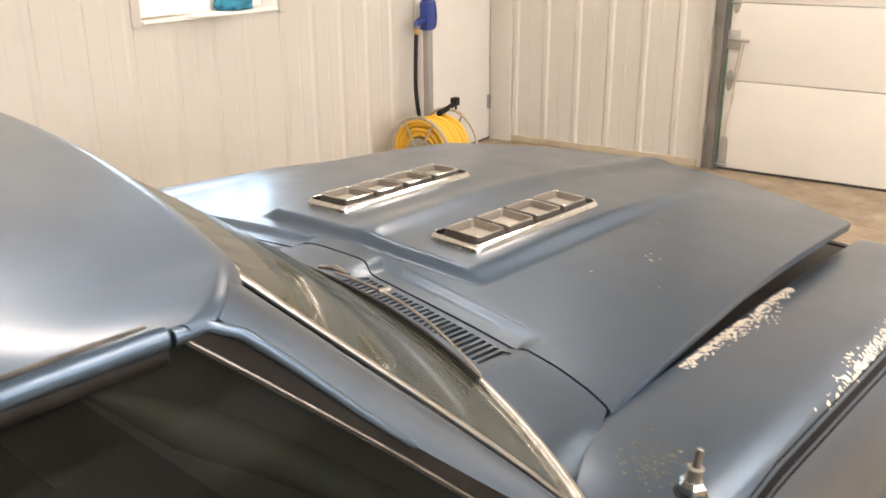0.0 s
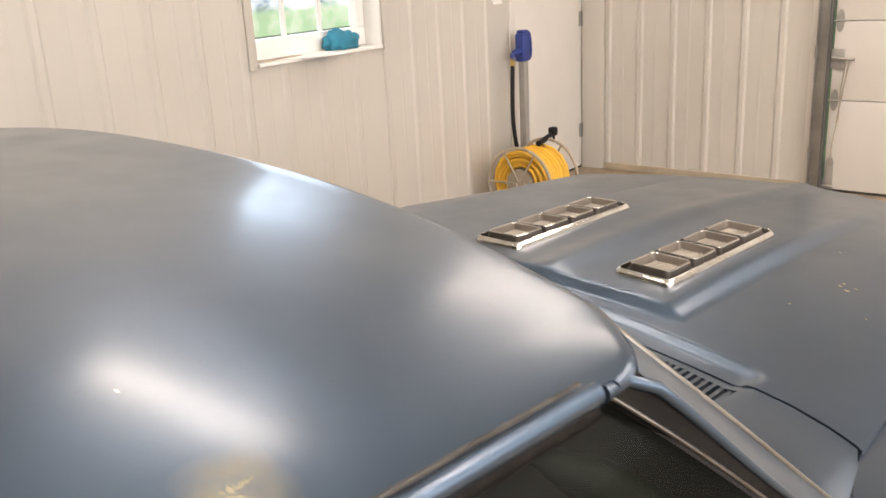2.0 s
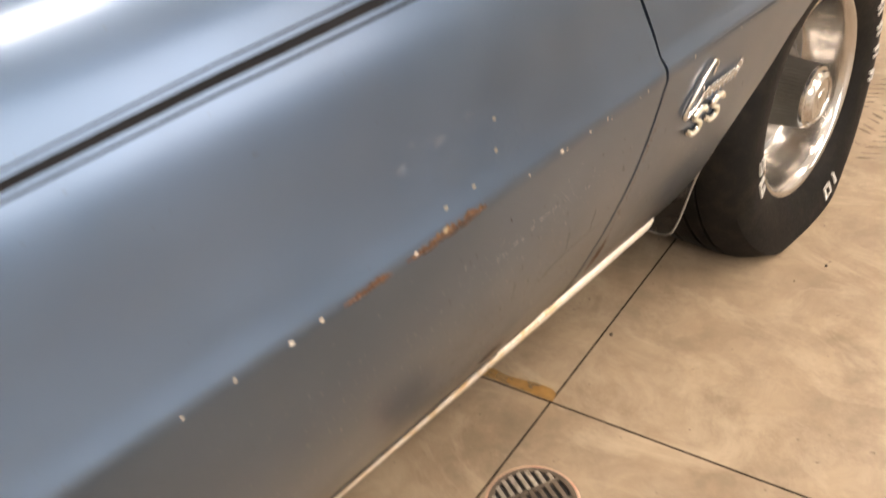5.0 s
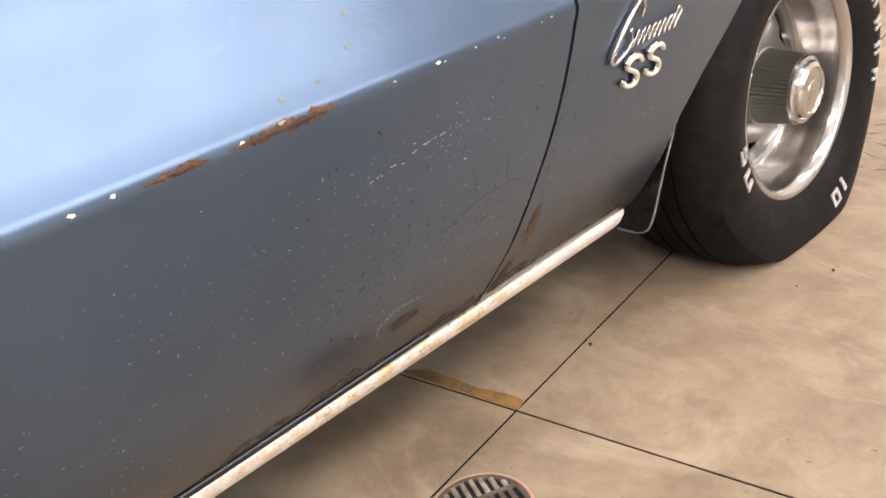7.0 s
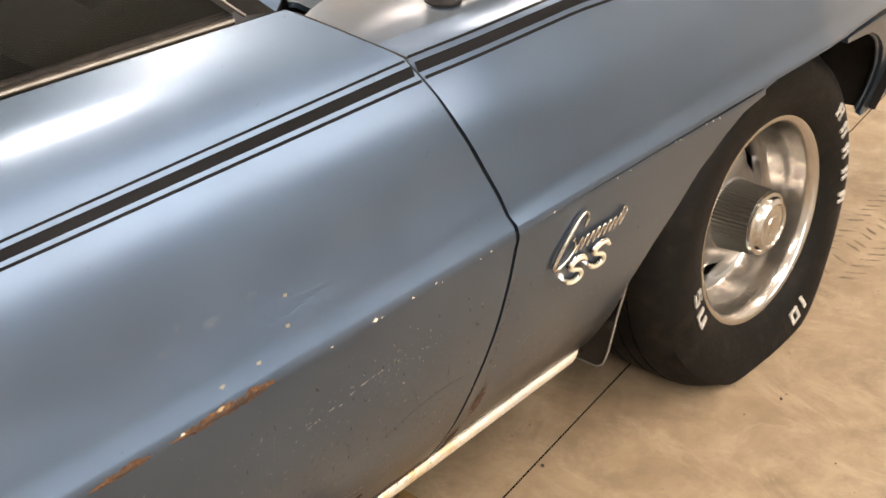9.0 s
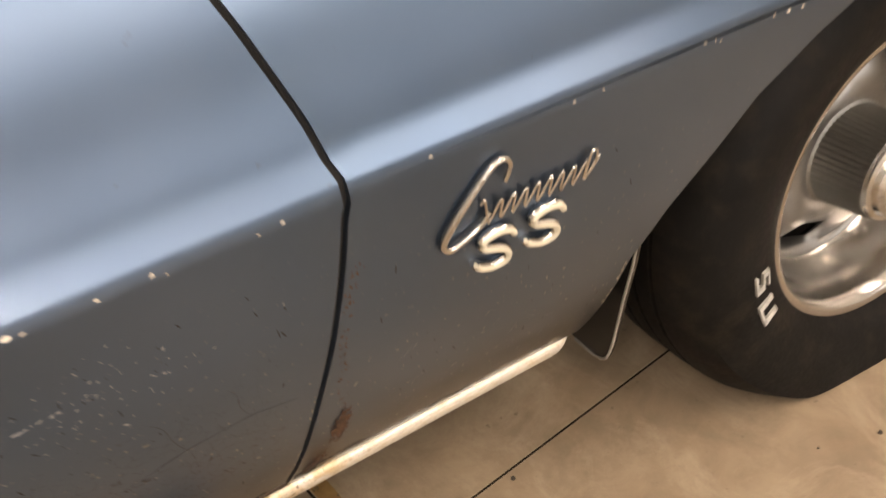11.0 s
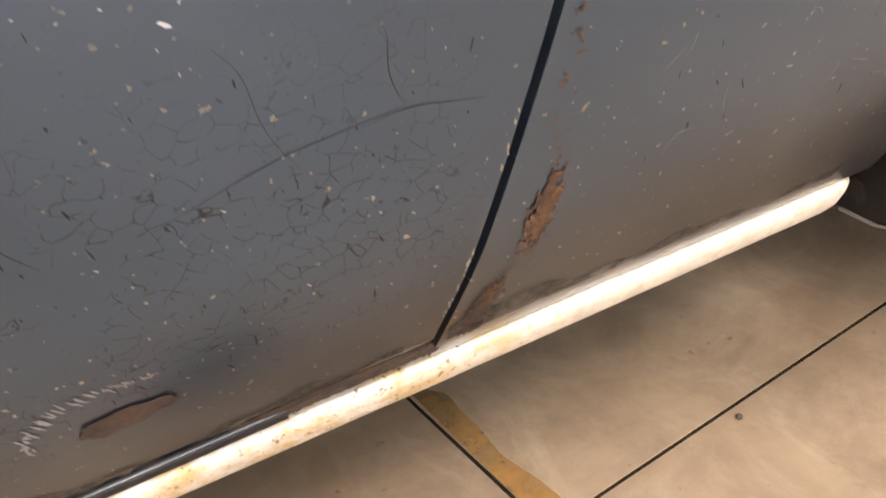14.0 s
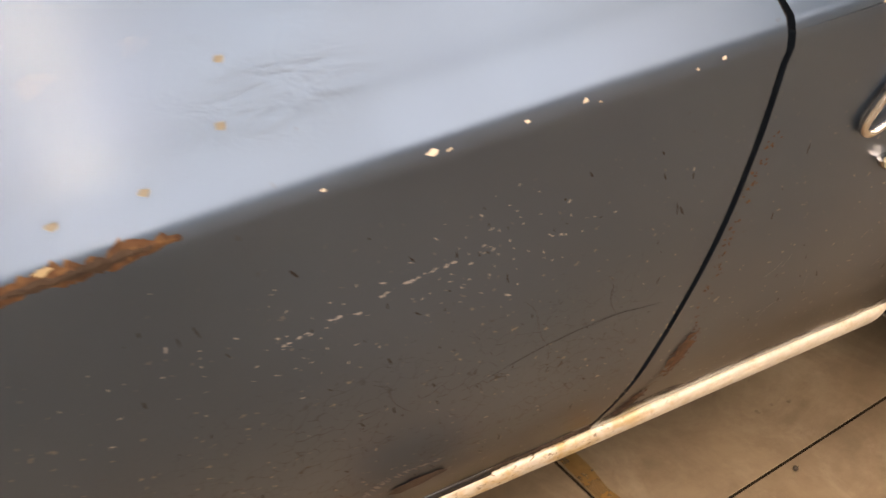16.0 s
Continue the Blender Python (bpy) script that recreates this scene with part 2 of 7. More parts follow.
t, b = STAIN.node_tree, STAIN.node_tree.nodes["Principled BSDF"]
c = b.inputs["Base Color"].links[0].from_socket
crust = times(t, side_band(t, 0.60, 0.75, 0.95, 1.0, 0), ramp(t, noise_of(t, 30, 4, 0.5), (0.30, 0.55), (0.70, 1.0)))
t.links.new(mix(t, crust, c, (0.37, 0.195, 0.048)), b.inputs["Base Color"])
t.links.new(ramp(t, noise_of(t, 26, 5, 0.6), (0.30, 0.42), (0.70, 0.84)), b.inputs["Alpha"])
STRIPE.node_tree.nodes["Principled BSDF"].inputs["Specular IOR Level"].default_value = 0.05
for m in (RUBBER, SEAL, BLACK):
    m.node_tree.nodes["Principled BSDF"].inputs["Specular IOR Level"].default_value = 0.16
RUBBER.node_tree.nodes["Principled BSDF"].inputs["Specular IOR Level"].default_value = 0.08
# near-black fill, set high in the sawn joints so that they read dark
JOINT = plain("joint_fill", (0.016, 0.012, 0.008), 0.95, grain=100, vary=0.5, dirt=(0.05, 0.036, 0.022), dirt_scale=30)
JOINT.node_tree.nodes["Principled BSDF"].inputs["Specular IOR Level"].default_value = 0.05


def concrete():
    """Sealed tan concrete: broad clouds, trowel marks, pale bloom, brown stains and fine pits."""
    m, t, b = nodes_of("sealed_concrete")
    c = ramp(t, noise_of(t, 2.4, 8, 0.62), (0.30, (0.182, 0.132, 0.083)), (0.50, (0.268, 0.204, 0.136)), (0.70, (0.340, 0.268, 0.186)))
    blot = ramp(t, noise_of(t, 6.0, 7, 0.66, None, 0.6), (0.38, 0.0), (0.72, 0.6))
    c = mix(t, blot, c, (0.315, 0.252, 0.180))
    dark = ramp(t, noise_of(t, 5.0, 8, 0.7), (0.50, 0.0), (0.74, 0.75))
    c = mix(t, dark, c, (0.078, 0.058, 0.038))
    cloud = ramp(t, noise_of(t, 13.0, 9, 0.68, None, 0.8), (0.40, 0.0), (0.66, 0.6))
    c = mix(t, cloud, c, (0.170, 0.128, 0.088))
    pale = ramp(t, noise_of(t, 4.2, 9, 0.7, (1, 1.6, 1), 0.9), (0.50, 0.0), (0.68, 0.75))
    c = mix(t, pale, c, (0.385, 0.312, 0.225))
    brown = ramp(t, noise_of(t, 3.1, 7, 0.66, (1.3, 1, 1), 0.5), (0.52, 0.0), (0.70, 0.55))
    c = mix(t, brown, c, (0.150, 0.104, 0.062))
    spot = ramp(t, noise_of(t, 55.0, 3, 0.5), (0.69, 0.0), (0.76, 0.7))
    c = mix(t, spot, c, (0.055, 0.042, 0.030))
    t.links.new(c, b.inputs["Base Color"])
    t.links.new(ramp(t, noise_of(t, 7.0, 6), (0.3, 0.30), (0.7, 0.50)), b.inputs["Roughness"])
    bump(t, b, noise_of(t, 160, 4), 0.14, 0.001)
    return m


CONCRETE = concrete()


def glass(name, tint, spec=1.0, film=0.0, film_colour=(0.3, 0.28, 0.24)):
    """Clear sheet glass with a surface reflection scaled by spec and a thin film of dust."""
    m, t, b = nodes_of(name)
    out = t.nodes["Material Output"]
    clear, gloss, dust = t.nodes.new("ShaderNodeBsdfTransparent"), t.nodes.new("ShaderNodeBsdfGlossy"), t.nodes.new("ShaderNodeBsdfDiffuse")
    clear.inputs[0].default_value = (*tint, 1)
    gloss.inputs["Roughness"].default_value = 0.04
    dust.inputs[0].default_value = (*film_colour, 1)
    fres = add(t, "Fresnel", IOR=1.52)
    a, c = t.nodes.new("ShaderNodeMixShader"), t.nodes.new("ShaderNodeMixShader")
    fac = ramp(t, noise_of(t, 7, 5, 0.6), (0.35, film * 0.5), (0.65, film))
    t.links.new(fac, a.inputs[0])
    t.links.new(clear.outputs[0], a.inputs[1])
    t.links.new(dust.outputs[0], a.inputs[2])
    t.links.new(times(t, fres.outputs[0], spec), c.inputs[0])
    t.links.new(a.outputs[0], c.inputs[1])
    t.links.new(gloss.outputs[0], c.inputs[2])
    t.links.new(c.outputs[0], out.inputs[0])
    return m


# reflection cut low so the added east band hardly shows in it
SIDE_GLASS = glass("tinted_side_glass", (0.16, 0.18, 0.16), 0.035, 0.03)
SCREEN_GLASS = glass("dusty_windscreen", (0.56, 0.60, 0.55), 0.7, 0.34, (0.24, 0.25, 0.20))
PANE = glass("window_glass", (0.95, 0.97, 0.97), 1.0, 0.02)


def glow(name, colour, strength):
    m = bpy.data.materials.new(name)
    m.use_nodes = True
    t = m.node_tree
    t.nodes.remove(t.nodes["Principled BSDF"])
    e = add(t, "Emission", Color=(*colour, 1), Strength=strength)
    t.links.new(e.outputs[0], t.nodes["Material Output"].inputs[0])
    return m, t, e


TUBE_LIGHT = glow("lit_tube", (1.0, 0.91, 0.82), 62.0)[0]


# ---------------------------------------------------------------- mesh helpers
def mesh_object(name, verts, faces, material, parent=None, label="", smooth=True, sharp=None, flip=False):
    me = bpy.data.meshes.new(name)
    if flip:
        faces = [tuple(reversed(f)) for f in faces]
    me.from_pydata([tuple(float(c) for c in v) for v in verts], [], faces)
    if smooth:
        me.polygons.foreach_set("use_smooth", [True] * len(me.polygons))
        me.set_sharp_from_angle(angle=radians(sharp if sharp is not None else 32))
        # free edges stay crisp
        use = np.zeros(len(me.edges), int)
        ends = np.zeros(len(me.loops), int)
        me.loops.foreach_get("edge_index", ends)
        np.add.at(use, ends, 1)
        for k in np.nonzero(use < 2)[0]:
            me.edges[int(k)].use_edge_sharp = True
    me.materials.append(material)
    me.update()
    ob = new(name, me)
    if parent is not None:
        ob.parent = parent
    if label:
        tagged(ob, label)
    return ob


def part(name, bm, material, parent=None, label="", smooth=True, sharp=32):
    """Links a bmesh as one mesh object under a thing or a part."""
    me = bpy.data.meshes.new(name)
    bm.to_mesh(me)
    bm.free()
    if smooth:
        me.polygons.foreach_set("use_smooth", [True] * len(me.polygons))
        me.set_sharp_from_angle(angle=radians(sharp))
    me.materials.append(material)
    ob = new(name, me)
    if parent is not None:
        ob.parent = parent
    if label:
        tagged(ob, label)
    return ob


def thing(name, label, category, group="", kind="", at=None):
    ob = new(name)
    ob.empty_display_size = 0.1
    if at is not None:
        ob.matrix_world = at
    return tagged(ob, label, category, group, kind)


def grid_faces(rows, cols, keep=None):
    out = []
    for i in range(rows - 1):
        for j in range(cols - 1):
            if keep is None or keep(i, j):
                a = i * cols + j
                out.append((a, a + 1, a + cols + 1, a + cols))
    return out


def sheet(name, P, material, parent, label="", thick=0.0, flip=False, keep=None, sharp=25, offset=-1.0):
    """A curved panel from a grid of places (rows x columns x 3); thick gives it a folded depth to the inside."""
    P = np.asarray(P, float)
    ob = mesh_object(name, P.reshape(-1, 3), grid_faces(P.shape[0], P.shape[1], keep), material, parent, label, sharp=sharp, flip=flip)
    if thick:
        s = ob.modifiers.new("depth", "SOLIDIFY")
        s.thickness, s.offset, s.use_even_offset = thick, offset, False
    return ob


def both(name, P, material, parent, label="", **kw):
    """The same panel on the right and, mirrored, on the left side."""
    P = np.asarray(P, float)
    a = sheet(name, P, material, parent, label, **kw)
    kw["flip"] = not kw.get("flip", False)
    b = sheet(name, P * (-1, 1, 1), material, parent, label, **kw)
    return a, b


def spline(points, n):
    """n places along a smooth curve through the points."""
    p = np.asarray(points, float)
    p = np.vstack([2 * p[0] - p[1], p, 2 * p[-1] - p[-2]])
    d = np.r_[0, np.cumsum(np.linalg.norm(np.diff(p[1:-1], axis=0), axis=1))]
    out = []
    for s in np.linspace(0, d[-1], n):
        k = min(np.searchsorted(d, s, side="right") - 1, len(d) - 2)
        u = (s - d[k]) / max(d[k + 1] - d[k], 1e-9)
        a, b, c, e = p[k], p[k + 1], p[k + 2], p[k + 3]
        out.append(0.5 * (2 * b + (c - a) * u + (2 * a - 5 * b + 4 * c - e) * u * u + (3 * b - a - 3 * c + e) * u ** 3))
    return np.array(out)


def tube(bm, points, radius, sides=8, caps=True, squash=1.0):
    """A round bar along the points; radius may be one value or one for each point."""
    sides = max(sides, 12)
    pts = [Vector(p) for p in points]
    rad = [float(r) for r in radius] if hasattr(radius, "__len__") else [float(radius)] * len(pts)
    rings, up = [], Vector((0, 0, 1))
    for i, p in enumerate(pts):
        d = (pts[min(i + 1, len(pts) - 1)] - pts[max(i - 1, 0)]).normalized()
        if abs(d.dot(up)) > 0.95:
            up = Vector((1, 0, 0)) if abs(d.x) < 0.9 else Vector((0, 1, 0))
        s = d.cross(up).normalized()
        w = s.cross(d).normalized()
        rings.append([bm.verts.new(p + rad[i] * (math.cos(a) * s + squash * math.sin(a) * w))
                      for a in (2 * math.pi * k / sides for k in range(sides))])
    for a, b in zip(rings, rings[1:]):
        for k in range(sides):
            bm.faces.new((a[k], a[(k + 1) % sides], b[(k + 1) % sides], b[k]))
    if caps:
        bm.faces.new(list(reversed(rings[0])))
        bm.faces.new(rings[-1])
    return bm


def loft(bm, loops, close_first=False, close_last=True):
    """Skins between closed loops of equally many places."""
    rings = [[bm.verts.new(tuple(float(c) for c in p)) for p in loop] for loop in loops]
    n = len(rings[0])
    for a, b in zip(rings, rings[1:]):
        for k in range(n):
            bm.faces.new((a[k], a[(k + 1) % n], b[(k + 1) % n], b[k]))
    if close_first:
        bm.faces.new(list(reversed(rings[0])))
    if close_last:
        bm.faces.new(rings[-1])
    return bm


def rounded(w, l, r, z=0.0, cx=0.0, cy=0.0, n=5):
    """A rounded rectangle, counter-clockwise from above."""
    out = []
    for sx, sy, a0 in ((1, 1, 0), (-1, 1, 90), (-1, -1, 180), (1, -1, 270)):
        for k in range(n + 1):
            a = radians(a0 + 90 * k / n)
            out.append((cx + sx * (w / 2 - r) + r * math.cos(a), cy + sy * (l / 2 - r) + r * math.sin(a), z))
    return out


def box(bm, x0, x1, y0, y1, z0, z1, bevel=0.0, m=None):
    r = bmesh.ops.create_cube(bm, size=1.0)
    v = r["verts"]
    for p in v:
        p.co = Vector((x0 + (p.co.x + 0.5) * (x1 - x0), y0 + (p.co.y + 0.5) * (y1 - y0), z0 + (p.co.z + 0.5) * (z1 - z0)))
    if bevel:
        e = list({e for p in v for e in p.link_edges})
        v = list({p for f in bmesh.ops.bevel(bm, geom=e, offset=bevel, segments=2, affect="EDGES", profile=0.6)["faces"] for p in f.verts} | {p for p in v if p.is_valid})
    if m is not None:
        bmesh.ops.transform(bm, matrix=m, verts=[p for p in v if p.is_valid])
    return bm


def lathe(bm, profile, sides=48, centre=(0, 0, 0), axis="x"):
    """Turns a profile of (radius, along) round an axis."""
    rings = []
    for r, h in profile:
        ring = []
        for k in range(sides):
            a = 2 * math.pi * k / sides
            c, s = r * math.cos(a), r * math.sin(a)
            p = (h, c, s) if axis == "x" else (c, s, h)
            ring.append(bm.verts.new((p[0] + centre[0], p[1] + centre[1], p[2] + centre[2])))
        rings.append(ring)
    for a, b in zip(rings, rings[1:]):
        for k in range(sides):
            bm.faces.new((a[k], a[(k + 1) % sides], b[(k + 1) % sides], b[k]))
    return bm


def step(a, b, x):
    u = np.clip((np.asarray(x, float) - a) / (b - a), 0, 1)
    return u * u * (3 - 2 * u)


# ---------------------------------------------------------------- the room
WIDE, DEEP, THICK = 9.6, 10.5, 0.16


def ribbed(bm, along0, along1, z0, z1, place, pitch=0.229, rib=0.009, first=0.0):
    """Ribbed steel cladding between two heights: narrow ribs with sloping flanks on flat pans, with a back 16 cm behind."""
    cuts = [(along0, 0.0)]
    k = math.ceil((along0 - first) / pitch)
    while first + k * pitch < along1:
        c = first + k * pitch
        for d, h in ((-0.026, 0.0), (-0.012, rib), (0.012, rib), (0.026, 0.0), (0.095, 0.0), (0.101, 0.0012), (0.110, 0.0012), (0.116, 0.0)):
            if along0 < c + d < along1:
                cuts.append((c + d, h))
        k += 1
    cuts.append((along1, 0.0))
    low = [bm.verts.new(place(s, h, z0)) for s, h in cuts]
    top = [bm.verts.new(place(s, h, z1)) for s, h in cuts]
    for i in range(len(cuts) - 1):
        bm.faces.new((low[i], low[i + 1], top[i + 1], top[i]))
    back = [bm.verts.new(place(s, -THICK, z)) for s, z in ((along0, z0), (along1, z0), (along1, z1), (along0, z1))]
    bm.faces.new(list(reversed(back)))
    for a, b, c, d in ((low[0], low[-1], back[1], back[0]), (top[-1], top[0], back[3], back[2]),
                       (low[-1], top[-1], back[2], back[1]), (top[0], low[0], back[0], back[3])):
        bm.faces.new((a, b, c, d))


def wall(name, label, spans, place, first=0.0):
    bm = bmesh.new()
    for a0, a1, z0, z1 in spans:
        ribbed(bm, a0, a1, z0, z1, place, first=first)
    bmesh.ops.recalc_face_normals(bm, faces=bm.faces)
    return tagged(part(name, bm, WALL, smooth=False), label, "wall", kind="structure")


WIN_V0, WIN_V1, WIN_Z0, WIN_Z1 = 2.09, 2.93, 1.045, 2.25
DOOR_V0, DOOR_V1, DOOR_H = 0.02, 0.87, 2.05
GATE_U0, GATE_U1, GATE_H = 1.60, 5.2, 2.65

wall("wall_west", "cream ribbed steel wall panels around a window and a door",
     [(WIN_V1, DEEP, 0.0, HIGH), (WIN_V0, WIN_V1, 0.0, WIN_Z0), (WIN_V0, WIN_V1, WIN_Z1, HIGH),
      (DOOR_V1 + 0.06, WIN_V0, 0.0, HIGH), (-0.16, DOOR_V1 + 0.06, DOOR_H + 0.05, HIGH)],
     lambda s, h, z: room(h, s, z), 2.53)
wall("wall_north", "cream ribbed steel wall panels beside an overhead door",
     [(0.16, GATE_U0 - 0.10, 0.045, HIGH), (GATE_U0 - 0.10, GATE_U1 + 0.1, GATE_H + 0.1, HIGH), (GATE_U1 + 0.1, WIDE + 0.16, 0.0, HIGH)],
     lambda s, h, z: room(s, h, z), 0.415)
EV0, EV1, EZ0, EZ1 = 0.6, 9.8, 1.15, 2.90      # unseen window band, assumed and sized to brighten the door's flank
east = wall("wall_east", "plain cream steel wall with one long added window band",
            [(0.0, EV0, 0.0, HIGH), (EV1, DEEP, 0.0, HIGH), (EV0, EV1, 0.0, EZ0), (EV0, EV1, EZ1, HIGH)], lambda s, h, z: room(WIDE - h, s, z))
# added fill light in the assumed band, tuned for the paint's reflections
light = new("side_fill", bpy.data.lights.new("side_fill", "AREA"))
light.data.shape, light.data.size, light.data.size_y = "RECTANGLE", EZ1 - EZ0 - 0.1, EV1 - EV0 - 0.1
light.data.energy, light.data.color = SIDE_WATTS, (0.95, 0.975, 0.985)
light.matrix_world = room_pose(WIDE + 0.10, (EV0 + EV1) / 2, (EZ0 + EZ1) / 2) @ pose(0, 0, 0, 0, 90, 0)
win = thing("fill_window", "long plain white framed window band, added out of view to light the door", "window", kind="structure", at=room_pose(WIDE, 0))
for y0, y1, z0, z1 in ((-EV1, -EV1 + 0.05, EZ0, EZ1), (-EV0 - 0.05, -EV0, EZ0, EZ1), (-EV1 + 0.051, -EV0 - 0.051, EZ0, EZ0 + 0.05), (-EV1 + 0.051, -EV0 - 0.051, EZ1 - 0.05, EZ1)):
    bm = bmesh.new()
    box(bm, 0.02, 0.08, y0, y1, z0, z1, 0.004)
    part("window_frame", bm, WINFRAME, win)


def work_light():
    """An unseen lamp and stand, added to make the glare in the door's paint."""
    w = thing("work_light", "assumed small bright work lamp on a black stand, out of view", "lamp", at=room_pose(WIDE - 0.7, 6.1))
    bm = bmesh.new()
    tube(bm, [(0, 0, 0.02), (0, 0, 1.36)], 0.012, 10)
    part("pole", bm, BLACK, w)
    for k in range(3):
        a = radians(30 + 120 * k)
        bm = bmesh.new()
        tube(bm, [(0, 0, 0.30), (0.26 * math.cos(a), 0.26 * math.sin(a), 0.010)], 0.009, 8)
        part("leg", bm, BLACK, w)
    bm = bmesh.new()
    box(bm, -0.04, 0.05, -0.10, 0.10, 1.30, 1.45, 0.015)
    part("lamp_head", bm, BLACK, w)
    bm = bmesh.new()
    box(bm, -0.046, -0.041, -0.085, 0.085, 1.315, 1.435)
    part("lamp_glass", bm, glow("lit_lens", (1.0, 0.96, 0.88), 20.0)[0], w)
    light = new("work_glow", bpy.data.lights.new("work_glow", "AREA"))
    light.data.shape, light.data.size = "DISK", 0.12
    light.data.energy, light.data.color = WORK_WATTS, (1.0, 0.97, 0.92)
    light.matrix_world = room_pose(WIDE - 0.7 - 0.05, 6.1, 1.375) @ pose(0, 0, 0, 0, 90, 0)


work_light()
wall("wall_south", "plain cream ribbed steel wall", [(-0.16, WIDE + 0.16, 0.0, HIGH)], lambda s, h, z: room(s, DEEP - h, z))

bm = bmesh.new()
box(bm, -0.16, WIDE + 0.16, -DEEP - 0.16, 0.16, HIGH, HIGH + 0.1)
ceil = part("ceiling", bm, CEIL, smooth=False)
ceil.matrix_world = room_pose(0, 0)
tagged(ceil, "white steel ceiling with tube lights", "ceiling", kind="structure")

# floor slabs with sawn joints between them
JU, JV = 2.921, 4.599                      # where two joints cross
us, vs = [-0.3, JU, WIDE + 0.3], [-0.3, 1.45, JV, JV + 3.05, DEEP + 0.3]
GROOVE = 0.0019
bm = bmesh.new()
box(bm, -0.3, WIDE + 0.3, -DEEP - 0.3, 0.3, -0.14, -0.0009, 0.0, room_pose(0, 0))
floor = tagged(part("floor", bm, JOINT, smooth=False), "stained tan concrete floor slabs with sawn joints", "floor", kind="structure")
for a, b in zip(us, us[1:]):
    for c, d in zip(vs, vs[1:]):
        bm = bmesh.new()
        loops = [[room(u, v, z) for u, v in ((a + i, d - i), (b - i, d - i), (b - i, c + i), (a + i, c + i))]
                 for i, z in ((GROOVE, -0.10), (GROOVE, -0.0003), (GROOVE + 0.0003, 0.0))]
        loft(bm, loops, True, True)
        bmesh.ops.recalc_face_normals(bm, faces=bm.faces)
        part("slab", bm, CONCRETE, floor, smooth=False)

bm = bmesh.new()
box(bm, -60, 60, -60, 60, -0.45, -0.16)
ground = tagged(part("ground", bm, plain("lawn_green", (0.10, 0.16, 0.05), 0.9, grain=3, vary=0.3)), "green lawn outside the building", "ground", kind="structure")

# the narrow flat trim in the corner and the base channel
bm = bmesh.new()
box(bm, -0.005, 0.16, -0.022, 0.16, 0.0, HIGH, 0.003)
corner_trim = tagged(part("trim", bm, WALL), "flat cream corner trim", "trim", kind="structure")
corner_trim.matrix_world = room_pose(0, 0)
bm = bmesh.new()
box(bm, 0.162, GATE_U0 - 0.105, -0.012, 0.03, 0.0, 0.046, 0.003)
base = tagged(part("baseboard", bm, plain("dirty_base_channel", (0.42, 0.36, 0.27), 0.6, grain=60, vary=0.2)), "dusty tan channel under the wall panels", "baseboard", kind="structure")
base.matrix_world = room_pose(0, 0)


# window with deep white reveal
def window():
    at = room_pose(0, 0)
    win = thing("window_1", "white vinyl window with muntins in a deep white reveal", "window", kind="structure", at=at)
    y0, y1, z0, z1 = -WIN_V1, -WIN_V0, WIN_Z0, WIN_Z1
    for nm, dims in (("window_sill", (-THICK, 0.018, y0 + 0.012, y1 - 0.012, z0, z0 + 0.014)), ("head_lining", (-THICK, 0.004, y0 + 0.012, y1 - 0.012, z1 - 0.012, z1)),
                     ("side_lining", (-THICK, 0.004, y0, y0 + 0.012, z0, z1)), ("side_lining", (-THICK, 0.004, y1 - 0.012, y1, z0, z1))):
        bm = bmesh.new()
        box(bm, *dims, 0.002)
        part(nm, bm, WINFRAME, win)
    for nm, dims in (("casing", (0.004, 0.020, y0 - 0.045, y0 - 0.001, z0 - 0.01, z1 + 0.03)), ("casing", (0.004, 0.020, y1 + 0.001, y1 + 0.045, z0 - 0.01, z1 + 0.03)),):
        bm = bmesh.new()
        box(bm, *dims, 0.003)
        part(nm, bm, WALL, win)
    f = 0.052
    fx0, fx1 = -THICK + 0.005, -THICK + 0.065
    for dims in ((fx0, fx1, y0 + 0.013, y1 - 0.013, z0 + 0.016, z0 + 0.105), (fx0, fx1, y0 + 0.013, y1 - 0.013, z1 - 0.013 - f, z1 - 0.013),
                 (fx0, fx1, y0 + 0.013, y0 + 0.013 + f, z0 + 0.106, z1 - 0.014 - f), (fx0, fx1, y1 - 0.013 - f, y1 - 0.013, z0 + 0.106, z1 - 0.014 - f)):
        bm = bmesh.new()
        box(bm, *dims, 0.005)
        part("window_frame", bm, WINFRAME, win)
    a, b, c, d = y0 + 0.066, y1 - 0.066, z0 + 0.106, z1 - 0.066
    for k in (1, 2):
        y = a + (b - a) * k / 3
        bm = bmesh.new()
        box(bm, fx0 + 0.02, fx1 - 0.02, y - 0.010, y + 0.010, c, d, 0.002)
        part("muntin", bm, WINFRAME, win)
    bm = bmesh.new()
    box(bm, fx0 + 0.022, fx1 - 0.022, a, b, (c + d) / 2 - 0.01, (c + d) / 2 + 0.01, 0.002)
    part("muntin", bm, WINFRAME, win)
    x = fx0 + 0.030
    pane = mesh_object("pane", [(x, a, c), (x, b, c), (x, b, d), (x, a, d)], [(0, 1, 2, 3)], PANE, win, smooth=False)
    pane.visible_shadow = False


window()

